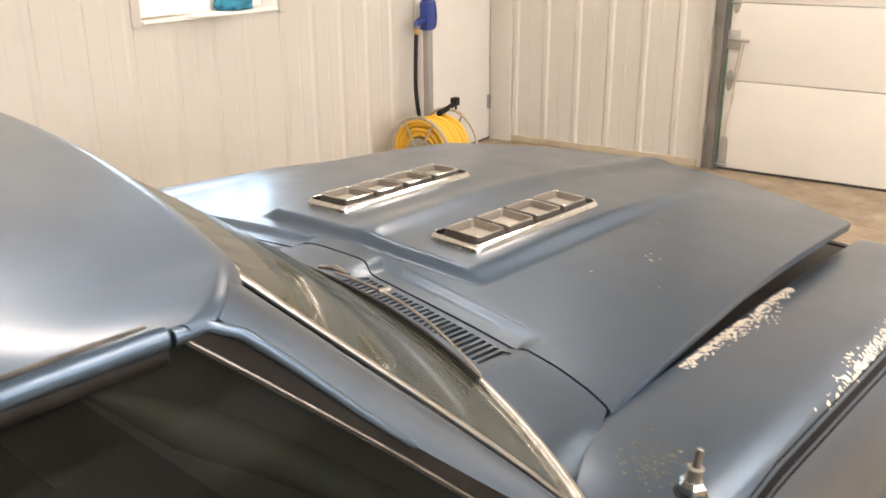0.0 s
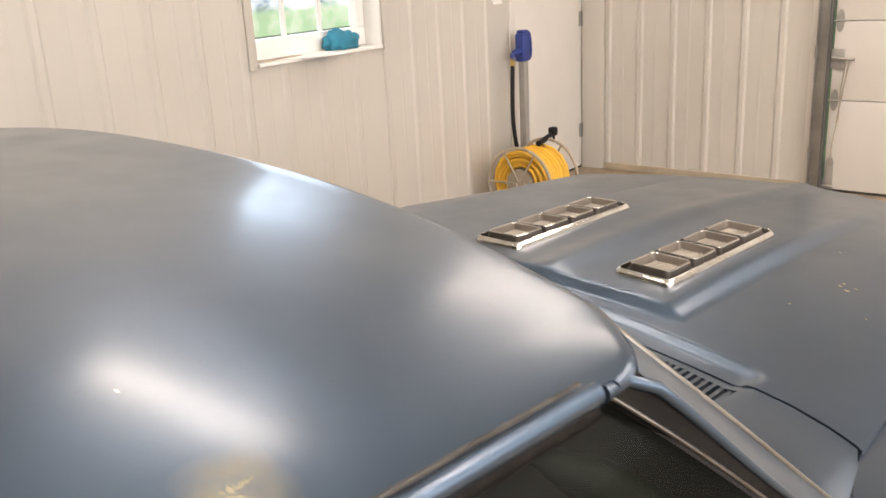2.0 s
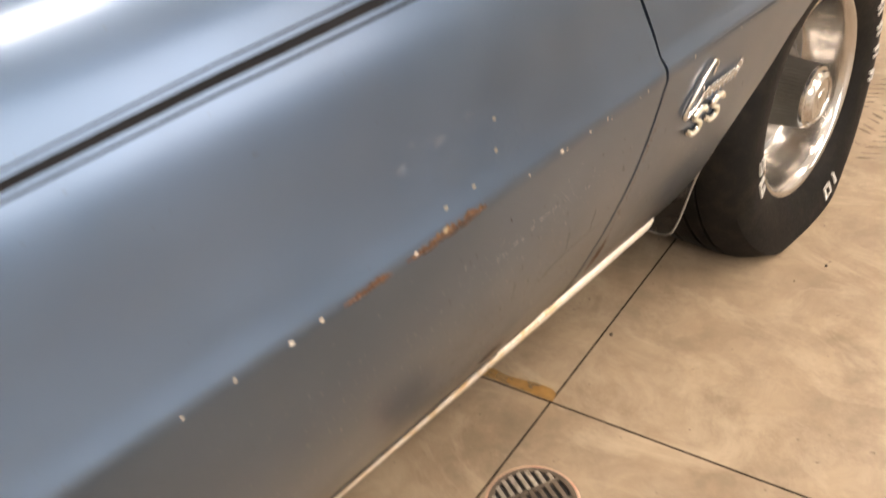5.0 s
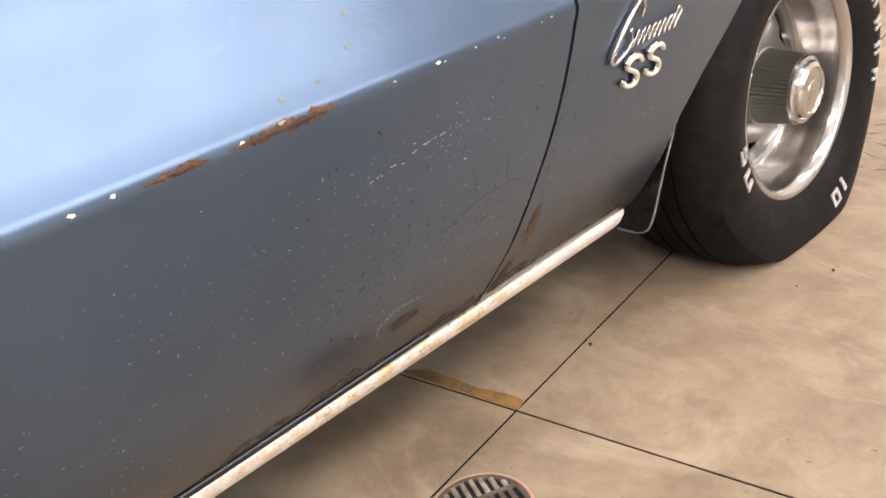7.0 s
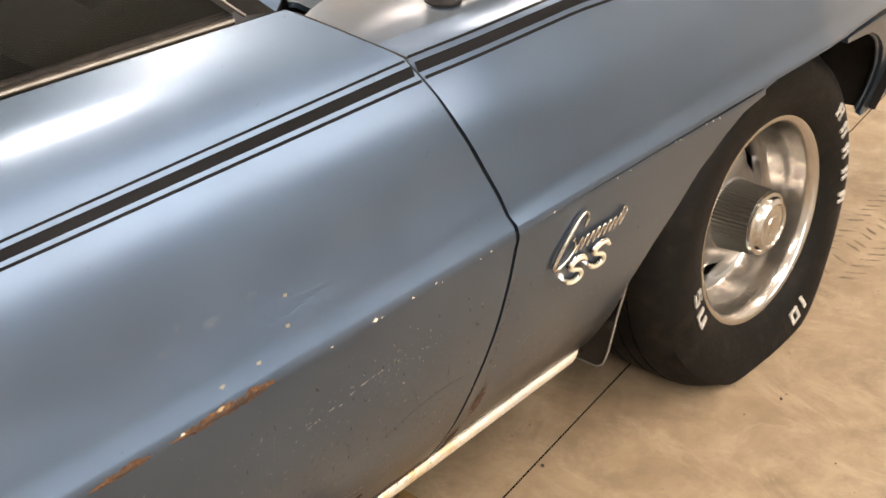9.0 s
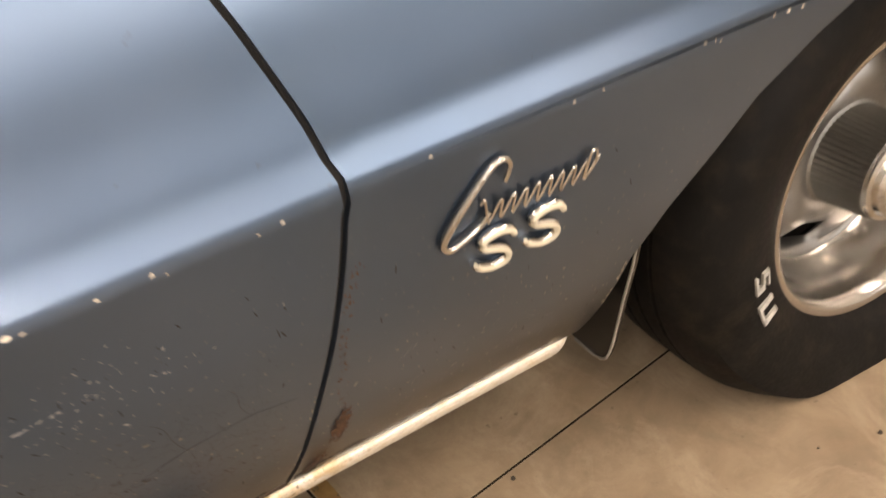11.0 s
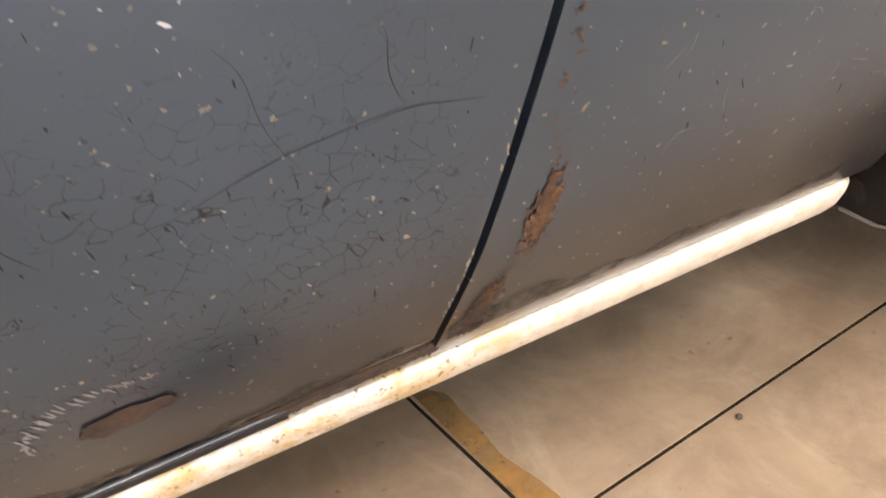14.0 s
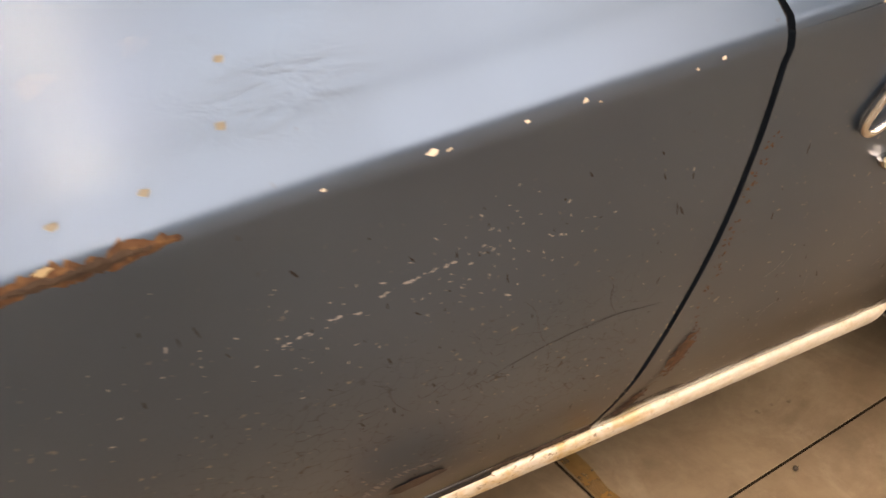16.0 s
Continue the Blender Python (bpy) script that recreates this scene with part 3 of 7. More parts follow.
# what lies outside the window: bright trees, a lawn and parked cars far off, plainly out of focus
bm = bmesh.new()
box(bm, -14.2, -14.0, -16, 14, -0.15, 9)
bd_mat, t, e = glow("far_greenery", (1, 1, 1), 1.0)
co = t.nodes.new("ShaderNodeTexCoord")
sep = t.nodes.new("ShaderNodeSeparateXYZ")
t.links.new(co.outputs["Object"], sep.inputs[0])
leaf = ramp(t, noise_of(t, 0.9, 7, 0.65), (0.34, (0.12, 0.16, 0.12)), (0.44, (0.42, 0.50, 0.32)), (0.51, (0.92, 0.96, 0.92)), (0.58, (0.92, 0.97, 1.0)))
cars = ramp(t, noise_of(t, 0.8, 3, 0.5, (1, 1, 2.2)), (0.40, (0.10, 0.13, 0.17)), (0.5, (0.42, 0.48, 0.52)), (0.58, (1.0, 1.0, 1.0)))
lawn = ramp(t, noise_of(t, 2.0, 4), (0.4, (0.22, 0.32, 0.20)), (0.7, (0.38, 0.46, 0.34)))


def over(z0, z1):
    m = t.nodes.new("ShaderNodeMapRange")
    m.inputs[1].default_value, m.inputs[2].default_value = z0, z1
    t.links.new(sep.outputs[2], m.inputs[0])
    return m.outputs[0]


c = mix(t, over(0.35, 0.6), lawn, cars)
c = mix(t, over(1.5, 1.9), c, leaf)
c = mix(t, over(3.0, 4.2), c, (2.0, 2.5, 3.1))
t.links.new(c, e.inputs["Color"])
e.inputs["Strength"].default_value = 3.6
backdrop = tagged(part("backdrop", bm, bd_mat, smooth=False), "blurred bright trees and parked cars far outside", "backdrop", kind="structure")
backdrop.matrix_world = room_pose(0, 0)


def entry_door():
    at = room_pose(0, 0)
    d = thing("door_1", "closed white steel entry door with grey hinges", "door", kind="structure", at=at)
    bm = bmesh.new()
    box(bm, -0.055, -0.010, -DOOR_V1, -DOOR_V0, 0.012, DOOR_H, 0.003)
    part("door_leaf", bm, DOOR_WHITE, d)
    bm = bmesh.new()
    box(bm, -THICK, -0.056, -DOOR_V1 - 0.06, -DOOR_V0 + 0.16, 0.0, DOOR_H + 0.05, 0.0)
    part("door_stop", bm, DOOR_WHITE, d)
    for dims in ((-0.1, 0.012, -DOOR_V1 - 0.058, -DOOR_V1 - 0.005, 0.0, DOOR_H + 0.049), (-0.1, 0.012, -DOOR_V1 - 0.004, -DOOR_V0 + 0.0, DOOR_H + 0.004, DOOR_H + 0.049)):
        bm = bmesh.new()
        box(bm, *dims, 0.003)
        part("door_frame", bm, DOOR_WHITE, d)
    bm = bmesh.new()
    box(bm, -0.06, -0.008, -DOOR_V1, -DOOR_V0, 0.0, 0.011)
    part("sweep", bm, RUBBER_SEAL, d)
    for z in (0.264, 1.02, 1.78):
        bm = bmesh.new()
        tube(bm, [(0.001, -DOOR_V0 + 0.004, z - 0.05), (0.001, -DOOR_V0 + 0.004, z + 0.05)], 0.0085, 10)
        box(bm, -0.010, -0.006, -DOOR_V0 - 0.03, -DOOR_V0 + 0.004, z - 0.048, z + 0.048)
        part("hinge", bm, GREY_PIPE, d)
    bm = bmesh.new()
    lathe(bm, [(0.0, 0.05), (0.018, 0.05), (0.027, 0.035), (0.024, 0.018), (0.012, 0.008), (0.03, -0.004), (0.03, -0.01)], 20, (0.0, -DOOR_V1 + 0.07, 0.95))
    part("door_knob", bm, CHROME, d)


entry_door()


def overhead_door():
    at = room_pose(0, 0)
    g = thing("overhead_door", "closed white sectional overhead garage door with galvanised hinges", "garage door", at=at)
    h = [0.012, 0.548, 1.002, 1.53, 2.06, 2.60]
    for z0, z1 in zip(h, h[1:]):
        bm = bmesh.new()
        # shiplap: the upper edge steps back under the next section
        box(bm, GATE_U0 + 0.022, GATE_U1, 0.012, 0.055, z0 + 0.0022, z1 - 0.0022, 0.004)
        sec = part("door_section", bm, DOOR_WHITE, g)
    for z in h[1:-1]:
        for k in range(3):
            u = GATE_U0 + 0.048 + k * (GATE_U1 - GATE_U0 - 0.1) / 2
            bm = bmesh.new()
            for s in (1, -1):
                prof = [(0.020, 0.004), (0.022, 0.020), (0.016, 0.045), (0.006, 0.062), (-0.006, 0.062), (-0.016, 0.045), (-0.022, 0.020), (-0.020, 0.004)]
                loft(bm, [[(u + a, y, z + s * b) for a, b in prof] for y in (0.010, 0.007)], True, True)
            tube(bm, [(u - 0.032, 0.001, z), (u + 0.03, 0.001, z)], 0.006, 8)
            bmesh.ops.recalc_face_normals(bm, faces=bm.faces)
            part("hinge", bm, GALV, g)
    bm = bmesh.new()
    box(bm, GATE_U0 + 0.024, GATE_U0 + 0.075, 0.0, 0.011, 0.022, 0.150, 0.004)
    tube(bm, [(GATE_U0 - 0.01, -0.004, 0.035), (GATE_U0 + 0.085, -0.004, 0.035)], 0.006, 8)
    prof = [(0.020, 0.0), (0.022, 0.03), (0.012, 0.058), (-0.012, 0.058), (-0.022, 0.03), (-0.020, 0.0)]
    loft(bm, [[(GATE_U0 + 0.052 + a, y, 0.150 + b) for a, b in prof] for y in (0.010, 0.004)], True, True)
    bmesh.ops.recalc_face_normals(bm, faces=bm.faces)
    part("bottom_bracket", bm, GALV, g)
    bm = bmesh.new()
    box(bm, GATE_U0 + 0.014, GATE_U0 + 0.085, -0.004, 0.011, 0.735, 0.845, 0.004)
    tube(bm, [(GATE_U0 + 0.02, -0.012, 0.795), (GATE_U0 + 0.145, -0.012, 0.786)], 0.0085, 8)
    part("lock_bar", bm, GALV, g)
    bm = bmesh.new()
    tube(bm, spline([(GATE_U0 + 0.105, -0.015, 0.785), (GATE_U0 + 0.085, -0.013, 0.62), (GATE_U0 + 0.082, -0.012, 0.45), (GATE_U0 + 0.060, -0.012, 0.30), (GATE_U0 + 0.055, -0.010, 0.16)], 24), 0.004, 6)
    tube(bm, spline([(GATE_U0 + 0.120, -0.015, 0.785), (GATE_U0 + 0.095, -0.013, 0.60), (GATE_U0 + 0.074, -0.012, 0.42)], 16), 0.004, 6)
    part("pull_rope", bm, REEL, g, "frayed tan pull rope")
    bm = bmesh.new()
    box(bm, GATE_U0 + 0.022, GATE_U1, 0.008, 0.058, 0.0005, 0.0135, 0.003)
    part("bottom_seal", bm, RUBBER_SEAL, g)

    tr = thing("door_track", "galvanised vertical track with splice plates beside the overhead door", "track", at=at)
    bm = bmesh.new()
    for x0, x1, y0, y1 in ((GATE_U0 - 0.062, GATE_U0 - 0.004, -0.012, -0.006), (GATE_U0 - 0.062, GATE_U0 - 0.057, -0.050, -0.012), (GATE_U0 - 0.004, GATE_U0 + 0.0, -0.046, -0.006)):
        box(bm, x0, x1, y0, y1, 0.0, 2.6, 0.001)
    part("rail", bm, GALV, tr)
    # the shade beside the track is put into this darker steel colour
    bm = bmesh.new()
    box(bm, GATE_U0 + 0.001, GATE_U0 + 0.012, -0.04, 0.02, 0.0, 2.6, 0.002)
    part("angle_iron", bm, plain("shadowed_steel", (0.16, 0.155, 0.15), 0.5, 0.6), tr)
    for z in (0.235, 0.83, 1.4):
        bm = bmesh.new()
        box(bm, GATE_U0 - 0.066, GATE_U0 - 0.052, -0.056, -0.008, z - 0.035, z + 0.035, 0.002)
        part("bracket", bm, GALV, tr)
    j = thing("door_jamb", "white painted jamb post beside the overhead door", "jamb", kind="structure", at=at)
    bm = bmesh.new()
    box(bm, GATE_U0 - 0.10, GATE_U0 - 0.064, -0.014, 0.16, 0.0, GATE_H + 0.1, 0.002)
    part("post", bm, DOOR_WHITE, j)
    bm = bmesh.new()
    box(bm, GATE_U1, GATE_U1 + 0.10, -0.014, 0.16, 0.0, GATE_H + 0.1, 0.002)
    part("post", bm, DOOR_WHITE, j)
    bm = bmesh.new()
    box(bm, GATE_U0 - 0.064, GATE_U1, 0.056, 0.16, 2.55, GATE_H + 0.1, 0.002)
    part("lintel", bm, DOOR_WHITE, j)


overhead_door()


# ceiling tube lights on short hangers
# assumed drop, so that the tubes also brighten the ceiling
HANG = 0.30


def tube_lamp():
    lamp = thing("ceiling_light", "white twin tube batten light hung under the ceiling", "light", "ceiling lights")
    bm = bmesh.new()
    box(bm, -0.07, 0.07, -0.62, 0.62, -0.045, 0.0, 0.006)
    part("batten", bm, WINFRAME, lamp)
    for x in (-0.04, 0.04):
        bm = bmesh.new()
        tube(bm, [(x, -0.59, -0.066), (x, 0.59, -0.066)], 0.013, 12)
        part("tube", bm, TUBE_LIGHT, lamp)
    for y in (-0.5, 0.5):
        bm = bmesh.new()
        tube(bm, [(0, y, -0.004), (0, y, HANG)], 0.003, 12)
        part("hanger", bm, GALV, lamp)
    return lamp


first_lamp = tube_lamp()
first_lamp.matrix_world = room_pose(*LAMPS[0], HIGH - HANG, 90)
for k, (u, v) in enumerate(LAMPS):
    if k:
        # the far row is stretched fourfold to broaden its highlight on the door
        copy_thing(first_lamp, room_pose(u, v, HIGH - HANG, 90) @ Matrix.Diagonal((4.0 if u > 5 else 1.0, 1.0, 1.0, 1.0)))
    light = new("tube_glow", bpy.data.lights.new("tube_glow", "AREA"))
    light.data.shape, light.data.size, light.data.size_y = "RECTANGLE", 0.60 if u > 5 else 0.16, 1.2
    light.data.energy, light.data.color = LAMP_WATTS * (3.3 if u > 5 else 1.2 if u > 3 else 0.76), LAMP_TINT
    light.matrix_world = room_pose(u, v, HIGH - HANG - 0.09, 90)


# ---------------------------------------------------------------- things along the window wall
def hydrant():
    at = room_pose(0.10, 0.93)
    h = thing("yard_hydrant", "blue cast hydrant head on a grey standpipe by the door", "hydrant", at=at)
    bm = bmesh.new()
    box(bm, -0.022, 0.022, -0.022, 0.022, 0.0, 0.88, 0.005)
    part("standpipe", bm, GREY_PIPE, h)
    bm = bmesh.new()
    box(bm, -0.030, 0.030, -0.042, 0.034, 0.845, 1.01, 0.010)
    box(bm, -0.024, 0.024, -0.034, 0.03, 1.0, 1.028, 0.010)
    tube(bm, [(0.0, -0.03, 0.905), (0.0, -0.085, 0.905), (0.0, -0.112, 0.893), (0.0, -0.118, 0.862)], 0.019, 12)
    part("head", bm, BLUE, h)
    bm = bmesh.new()
    tube(bm, spline([(0.006, 0.018, 1.012), (0.006, 0.060, 1.005), (0.006, 0.074, 0.96), (0.006, 0.078, 0.90), (0.006, 0.066, 0.858), (0.006, 0.030, 0.853)], 20), 0.0085, 8)
    part("lever", bm, BLUE, h)
    bm = bmesh.new()
    tube(bm, [(0.0, -0.118, 0.872), (0.0, -0.118, 0.845), (0.0, -0.1185, 0.828)], [0.017, 0.017, 0.013], 12)
    part("coupling", bm, BRASS, h, "brass hose coupling")
    bm = bmesh.new()
    tube(bm, spline([(0.0, -0.1185, 0.835), (0.01, -0.140, 0.72), (0.02, -0.160, 0.55), (0.03, -0.158, 0.42), (0.05, -0.146, 0.30), (0.10, -0.14, 0.20)], 30), 0.0125, 10)
    part("feed_hose", bm, BLACK, h, "short black rubber feed hose")


hydrant()


def hose_reel():
    at = room_pose(0.34, 1.23)
    r = thing("hose_reel", "tan steel hose reel wound with yellow hose on the floor", "hose reel", at=at)
    wide, hub_z = 0.30, 0.215
    for y in (-wide / 2, wide / 2):
        bm = bmesh.new()
        ring = [(0.205 * math.cos(a), y, hub_z + 0.205 * math.sin(a)) for a in np.linspace(0, 2 * math.pi, 48)]
        tube(bm, ring, 0.0095, 8, False)
        for a in np.linspace(0, math.pi, 3, endpoint=False):
            tube(bm, [(0.2 * math.cos(a), y, hub_z + 0.2 * math.sin(a)), (-0.2 * math.cos(a), y, hub_z - 0.2 * math.sin(a))], 0.006, 6)
        part("flange", bm, REEL, r)
    bm = bmesh.new()
    tube(bm, [(0, -wide / 2, hub_z), (0, wide / 2, hub_z)], 0.085, 20)
    part("drum", bm, REEL, r)
    bm = bmesh.new()
    pts = []
    for layer in range(5):
        turns, rad = 11 - layer % 2, 0.10 + 0.0185 * layer
        for k in range(turns * 16 + 1):
            f = k / (turns * 16)
            f = f if layer % 2 == 0 else 1 - f
            a = 2 * math.pi * k / 16
            y = (-wide / 2 + 0.016) + (wide - 0.032) * f
            w = 0.004 * math.sin(a * 1.7 + layer) + 0.003 * math.sin(y * 90)
            pts.append(((rad + w) * math.cos(a), y, hub_z + (rad + w) * math.sin(a)))
    tube(bm, pts, 0.0105, 7)
    part("hose", bm, YELLOW, r, "coiled yellow rubber hose")
    for x in (-0.12, 0.12):
        bm = bmesh.new()
        tube(bm, [(x, -wide / 2 - 0.05, 0.010), (x, wide / 2 + 0.05, 0.010)], 0.0095, 8)
        part("skid", bm, REEL, r)
    for y in (-wide / 2 - 0.03, wide / 2 + 0.03):
        bm = bmesh.new()
        tube(bm, [(-0.12, y, 0.012), (0, y, hub_z), (0.12, y, 0.012)], 0.0095, 8)
        part("stand", bm, REEL, r)
    bm = bmesh.new()
    tube(bm, [(0.02, wide / 2 - 0.12, 0.415), (0.0, wide / 2 + 0.02, 0.425), (0.0, wide / 2 + 0.08, 0.44)], [0.017, 0.017, 0.013], 10)
    box(bm, -0.02, 0.02, wide / 2 + 0.055, wide / 2 + 0.105, 0.425, 0.475, 0.008)
    tube(bm, spline([(0.0, wide / 2 + 0.09, 0.44), (0.0, wide / 2 + 0.085, 0.40), (0.0, wide / 2 + 0.055, 0.40)], 10), 0.007, 6)
    part("spray_nozzle", bm, BLACK, r, "black trigger spray nozzle")


hose_reel()


def rag():
    bm = bmesh.new()
    bmesh.ops.create_icosphere(bm, subdivisions=4, radius=1.0)
    for v in bm.verts:
        p = v.co.copy()
        n = noise.noise(p * 2.3) * 0.35 + noise.noise(p * 5.5 + Vector((4, 0, 0))) * 0.16 + noise.noise(p * 11) * 0.06
        lump = 1 + n
        v.co = Vector((p.x * 0.052 * lump, p.y * 0.105 * lump, max(p.z, -0.55) * 0.055 * lump + 0.032 + 0.04 * max(0, -p.y) * max(0, p.z)))
        v.co.z = max(v.co.z, 0.001)
    ob = tagged(part("rag", bm, TEAL, sharp=80), "crumpled teal shop rag on the window sill", "rag")
    ob.matrix_world = room_pose(-0.055, 2.32, WIN_Z0 + 0.0145)


rag()
for k in range(3):
    bm = bmesh.new()
    box(bm, -0.105, 0.105, -0.14, 0.14, 0.0002, 0.0014)
    pap = tagged(part("paper", bm, PAPER, smooth=False), "loose white sheet of paper over the window sill edge", "paper", "papers on the window sill")
    pap.matrix_world = room_pose(-0.045, 2.56, WIN_Z0 + 0.0145, 84) @ pose(0.004 * k, 0.01 * k, 0.0014 * k, 0, 0, 4 * k)
bm = bmesh.new()
tube(bm, spline([(-0.02, 0.16, 0.004), (-0.03, 0.06, 0.004), (-0.01, -0.05, 0.004), (-0.03, -0.14, 0.004)], 20), 0.004, 6)
cord = tagged(part("cord", bm, REEL), "thin tan cord lying on the window sill", "cord")
cord.matrix_world = room_pose(-0.01, 2.78, WIN_Z0 + 0.0145)

bm = bmesh.new()
box(bm, 0.0, 0.012, -0.045, 0.045, -0.09, 0.09, 0.002)
box(bm, 0.010, 0.013, -0.045, 0.045, -0.095, -0.088, 0.001)
notice = tagged(part("cover_plate", bm, WINFRAME), "white cover plate on the wall above the hydrant", "cover plate")
notice.matrix_world = room_pose(0.004, 1.06, 1.28)


# drain in the floor with a painted ring
def floor_drain():
    d = thing("floor_drain", "round dirty iron floor drain grate with a worn red rim", "drain", at=pose(0.868, -0.786, 0, 0, 0, -24))
    bm = bmesh.new()
    lathe(bm, [(0.0625, 0.001), (0.0625, 0.003), (0.0640, 0.0036), (0.0665, 0.0028), (0.0675, 0.0004)], 48, axis="z")
    part("rim", bm, DRAIN_RED, d)
    # flat black disc under the bars, standing in for the shaded hole
    bm = bmesh.new()
    lathe(bm, [(0.0, 0.0008), (0.0620, 0.0008)], 32, axis="z")
    part("hole_shade", bm, DARK, d)
    bm = bmesh.new()
    lathe(bm, [(0.0545, 0.0012), (0.0545, 0.0042), (0.0560, 0.0050), (0.0610, 0.0050), (0.0622, 0.0040), (0.0622, 0.0012)], 48, axis="z")
    part("ring", bm, DRAIN_DIRT, d)
    for x in (-0.0185, 0.0185):
        half = math.sqrt(0.0555 ** 2 - x * x)
        bm = bmesh.new()
        box(bm, x - 0.0032, x + 0.0032, -half, half, 0.0012, 0.0046, 0.001)
        part("crossbar", bm, DRAIN_DIRT, d)
    for k in range(8):
        y = -0.0438 + k * 0.0125
        half = math.sqrt(max(0.0, 0.0555 ** 2 - y * y))
        for lo, hi in ((-half, -0.0205), (-0.0165, 0.0165), (0.0205, half)):
            if hi - lo > 0.006:
                bm = bmesh.new()
                box(bm, lo, hi, y - 0.0034, y + 0.0034, 0.0012, 0.0050, 0.0012)
                part("grate_bar", bm, DRAIN_IRON if abs(lo) != 0.0165 else DRAIN_DIRT, d)


floor_drain()


# ---------------------------------------------------------------- the car
# x to its right, y to its front, z up; the front axle lies near y = 0.07
car = thing("car", "faded blue metallic coupe with rusting paint and a flat tyre", "car")
AXLE_Y, HUB_Z, RIM_X = 0.075, 0.268, 0.845

SPAN = [-3.62, -3.2, -2.6, -1.85, -1.1, -0.6, -0.2, 0.1, 0.45, 0.78]


def widen(y):
    """How much the flank stands out, along the car."""
    return np.interp(y, SPAN, [-0.13, -0.05, 0.0, 0.014, 0.012, 0.0, -0.004, -0.010, -0.030, -0.075])


LOW_Z = [0.205, 0.250, 0.300, 0.345, 0.410, 0.470, 0.530, 0.580]
LOW_X = [0.785, 0.818, 0.850, 0.872, 0.898, 0.917, 0.931, 0.940]
DOOR_TOP = [(0.940, 0.580), (0.9315, 0.603), (0.920, 0.650), (0.911, 0.700), (0.902, 0.742), (0.889, 0.782), (0.878, 0.812), (0.863, 0.840), (0.843, 0.862)]
FENDER_A = [(0.940, 0.580), (0.931, 0.600), (0.921, 0.648), (0.906, 0.722), (0.879, 0.796), (0.858, 0.814), (0.800, 0.8255), (0.740, 0.829), (0.677, 0.830)]
FENDER_B = [(0.932, 0.585), (0.923, 0.606), (0.911, 0.650), (0.886, 0.716), (0.850, 0.774), (0.824, 0.788), (0.770, 0.791), (0.700, 0.791), (0.629, 0.787)]
FENDER_C = [(0.868, 0.585), (0.858, 0.608), (0.842, 0.655), (0.820, 0.700), (0.795, 0.728), (0.768, 0.738), (0.720, 0.745), (0.665, 0.748), (0.607, 0.747)]


@functools.lru_cache(None)
def low_base(n):
    return spline(np.c_[LOW_X, LOW_Z], n)


def low_section(y, n=22):
    return low_base(n) + (float(widen(y)), 0.0)


@functools.lru_cache(None)
def door_base(n):
    p = np.array(DOOR_TOP)
    return np.vstack([p[:1], spline(p[1:], n - 1)])


def door_section(y, n=26):
    p = door_base(n) + (float(widen(y)), 0.0)
    rise = np.interp(y, [-3.6, -2.4, -1.9, -1.4, -0.6], [0.03, 0.045, 0.02, 0.0, 0.0]) * (p[:, 1] - 0.58) / 0.28
    p[:, 1] += rise
    return p


def fender_section(y, n=30):
    return fender_base(round(float(y), 3), n)


@functools.lru_cache(None)
def fender_base(y, n):
    k = np.interp(y, [-0.6, 0.1, 0.78], [0, 1, 2])
    a, b, c = np.array(FENDER_A), np.array(FENDER_B), np.array(FENDER_C)
    p = a * max(0, 1 - k) + b * (1 - abs(k - 1)) + c * max(0, k - 1)
    return np.vstack([p[:1], spline(p[1:], n - 1)])


def gap_y(z):
    """The door's front edge, from the sill up to the shoulder."""
    return np.interp(z, [0.205, 0.27, 0.33, 0.39, 0.45, 0.52, 0.58, 0.63, 0.69, 0.75, 0.796, 0.83, 0.862],
                     [-0.684, -0.6735, -0.6602, -0.6464, -0.6316, -0.6166, -0.6063, -0.6170, -0.6375, -0.662, -0.686, -0.735, -0.780])


def arch_y(z):
    """The rear edge of the wheel opening."""
    return np.interp(z, [0.205, 0.30, 0.36, 0.42, 0.505, 0.555, 0.580], [-0.335, -0.338, -0.333, -0.305, -0.238, -0.165, -0.090])


ARCH_FRONT_Z = [0.205, 0.37, 0.42, 0.465, 0.505, 0.535, 0.558, 0.572, 0.580]
ARCH_FRONT_Y = [0.395, 0.392, 0.388, 0.376, 0.352, 0.320, 0.275, 0.225, 0.165]
GAP = 0.0027
# door: lower and upper half in one skin, with the sharp crease between them
ROWS_LOW, ROWS_UP = 22, 26
DOOR_REAR = -1.86


def raised(sec, z0):
    """The section with its lower end lifted to z0."""
    z = z0 + (sec[:, 1] - sec[0, 1]) * (sec[-1, 1] - z0) / (sec[-1, 1] - sec[0, 1])
    return np.c_[np.interp(z, sec[:, 1], sec[:, 0]), z]


def door_grid(y_of_front, y_rear, cols=46):
    rows = []
    for i in range(ROWS_LOW + ROWS_UP - 1):
        row = []
        for j in range(cols):
            u = j / (cols - 1)
            y = y_rear
            for _ in range(3):
                sec = raised(low_section(y), 0.2430)[i] if i < ROWS_LOW else door_section(y)[i - ROWS_LOW + 1]
                yf = float(y_of_front(sec[1]))
                y = y_rear + (yf - y_rear) * u
            row.append((sec[0], y, sec[1]))
        rows.append(row)
    return np.array(rows)


CREASE_R = 0.009


def crease_arc(row, ts):
    """Rows that round off the crease: offsets along an arc from the lower face (0) to the upper one (1)."""
    low, up = np.array((-0.177, 0.0, -0.984)) * CREASE_R, np.array((-0.347, 0.0, 0.938)) * CREASE_R
    return [row + low * (1 - t) ** 2 + up * t * t for t in ts]


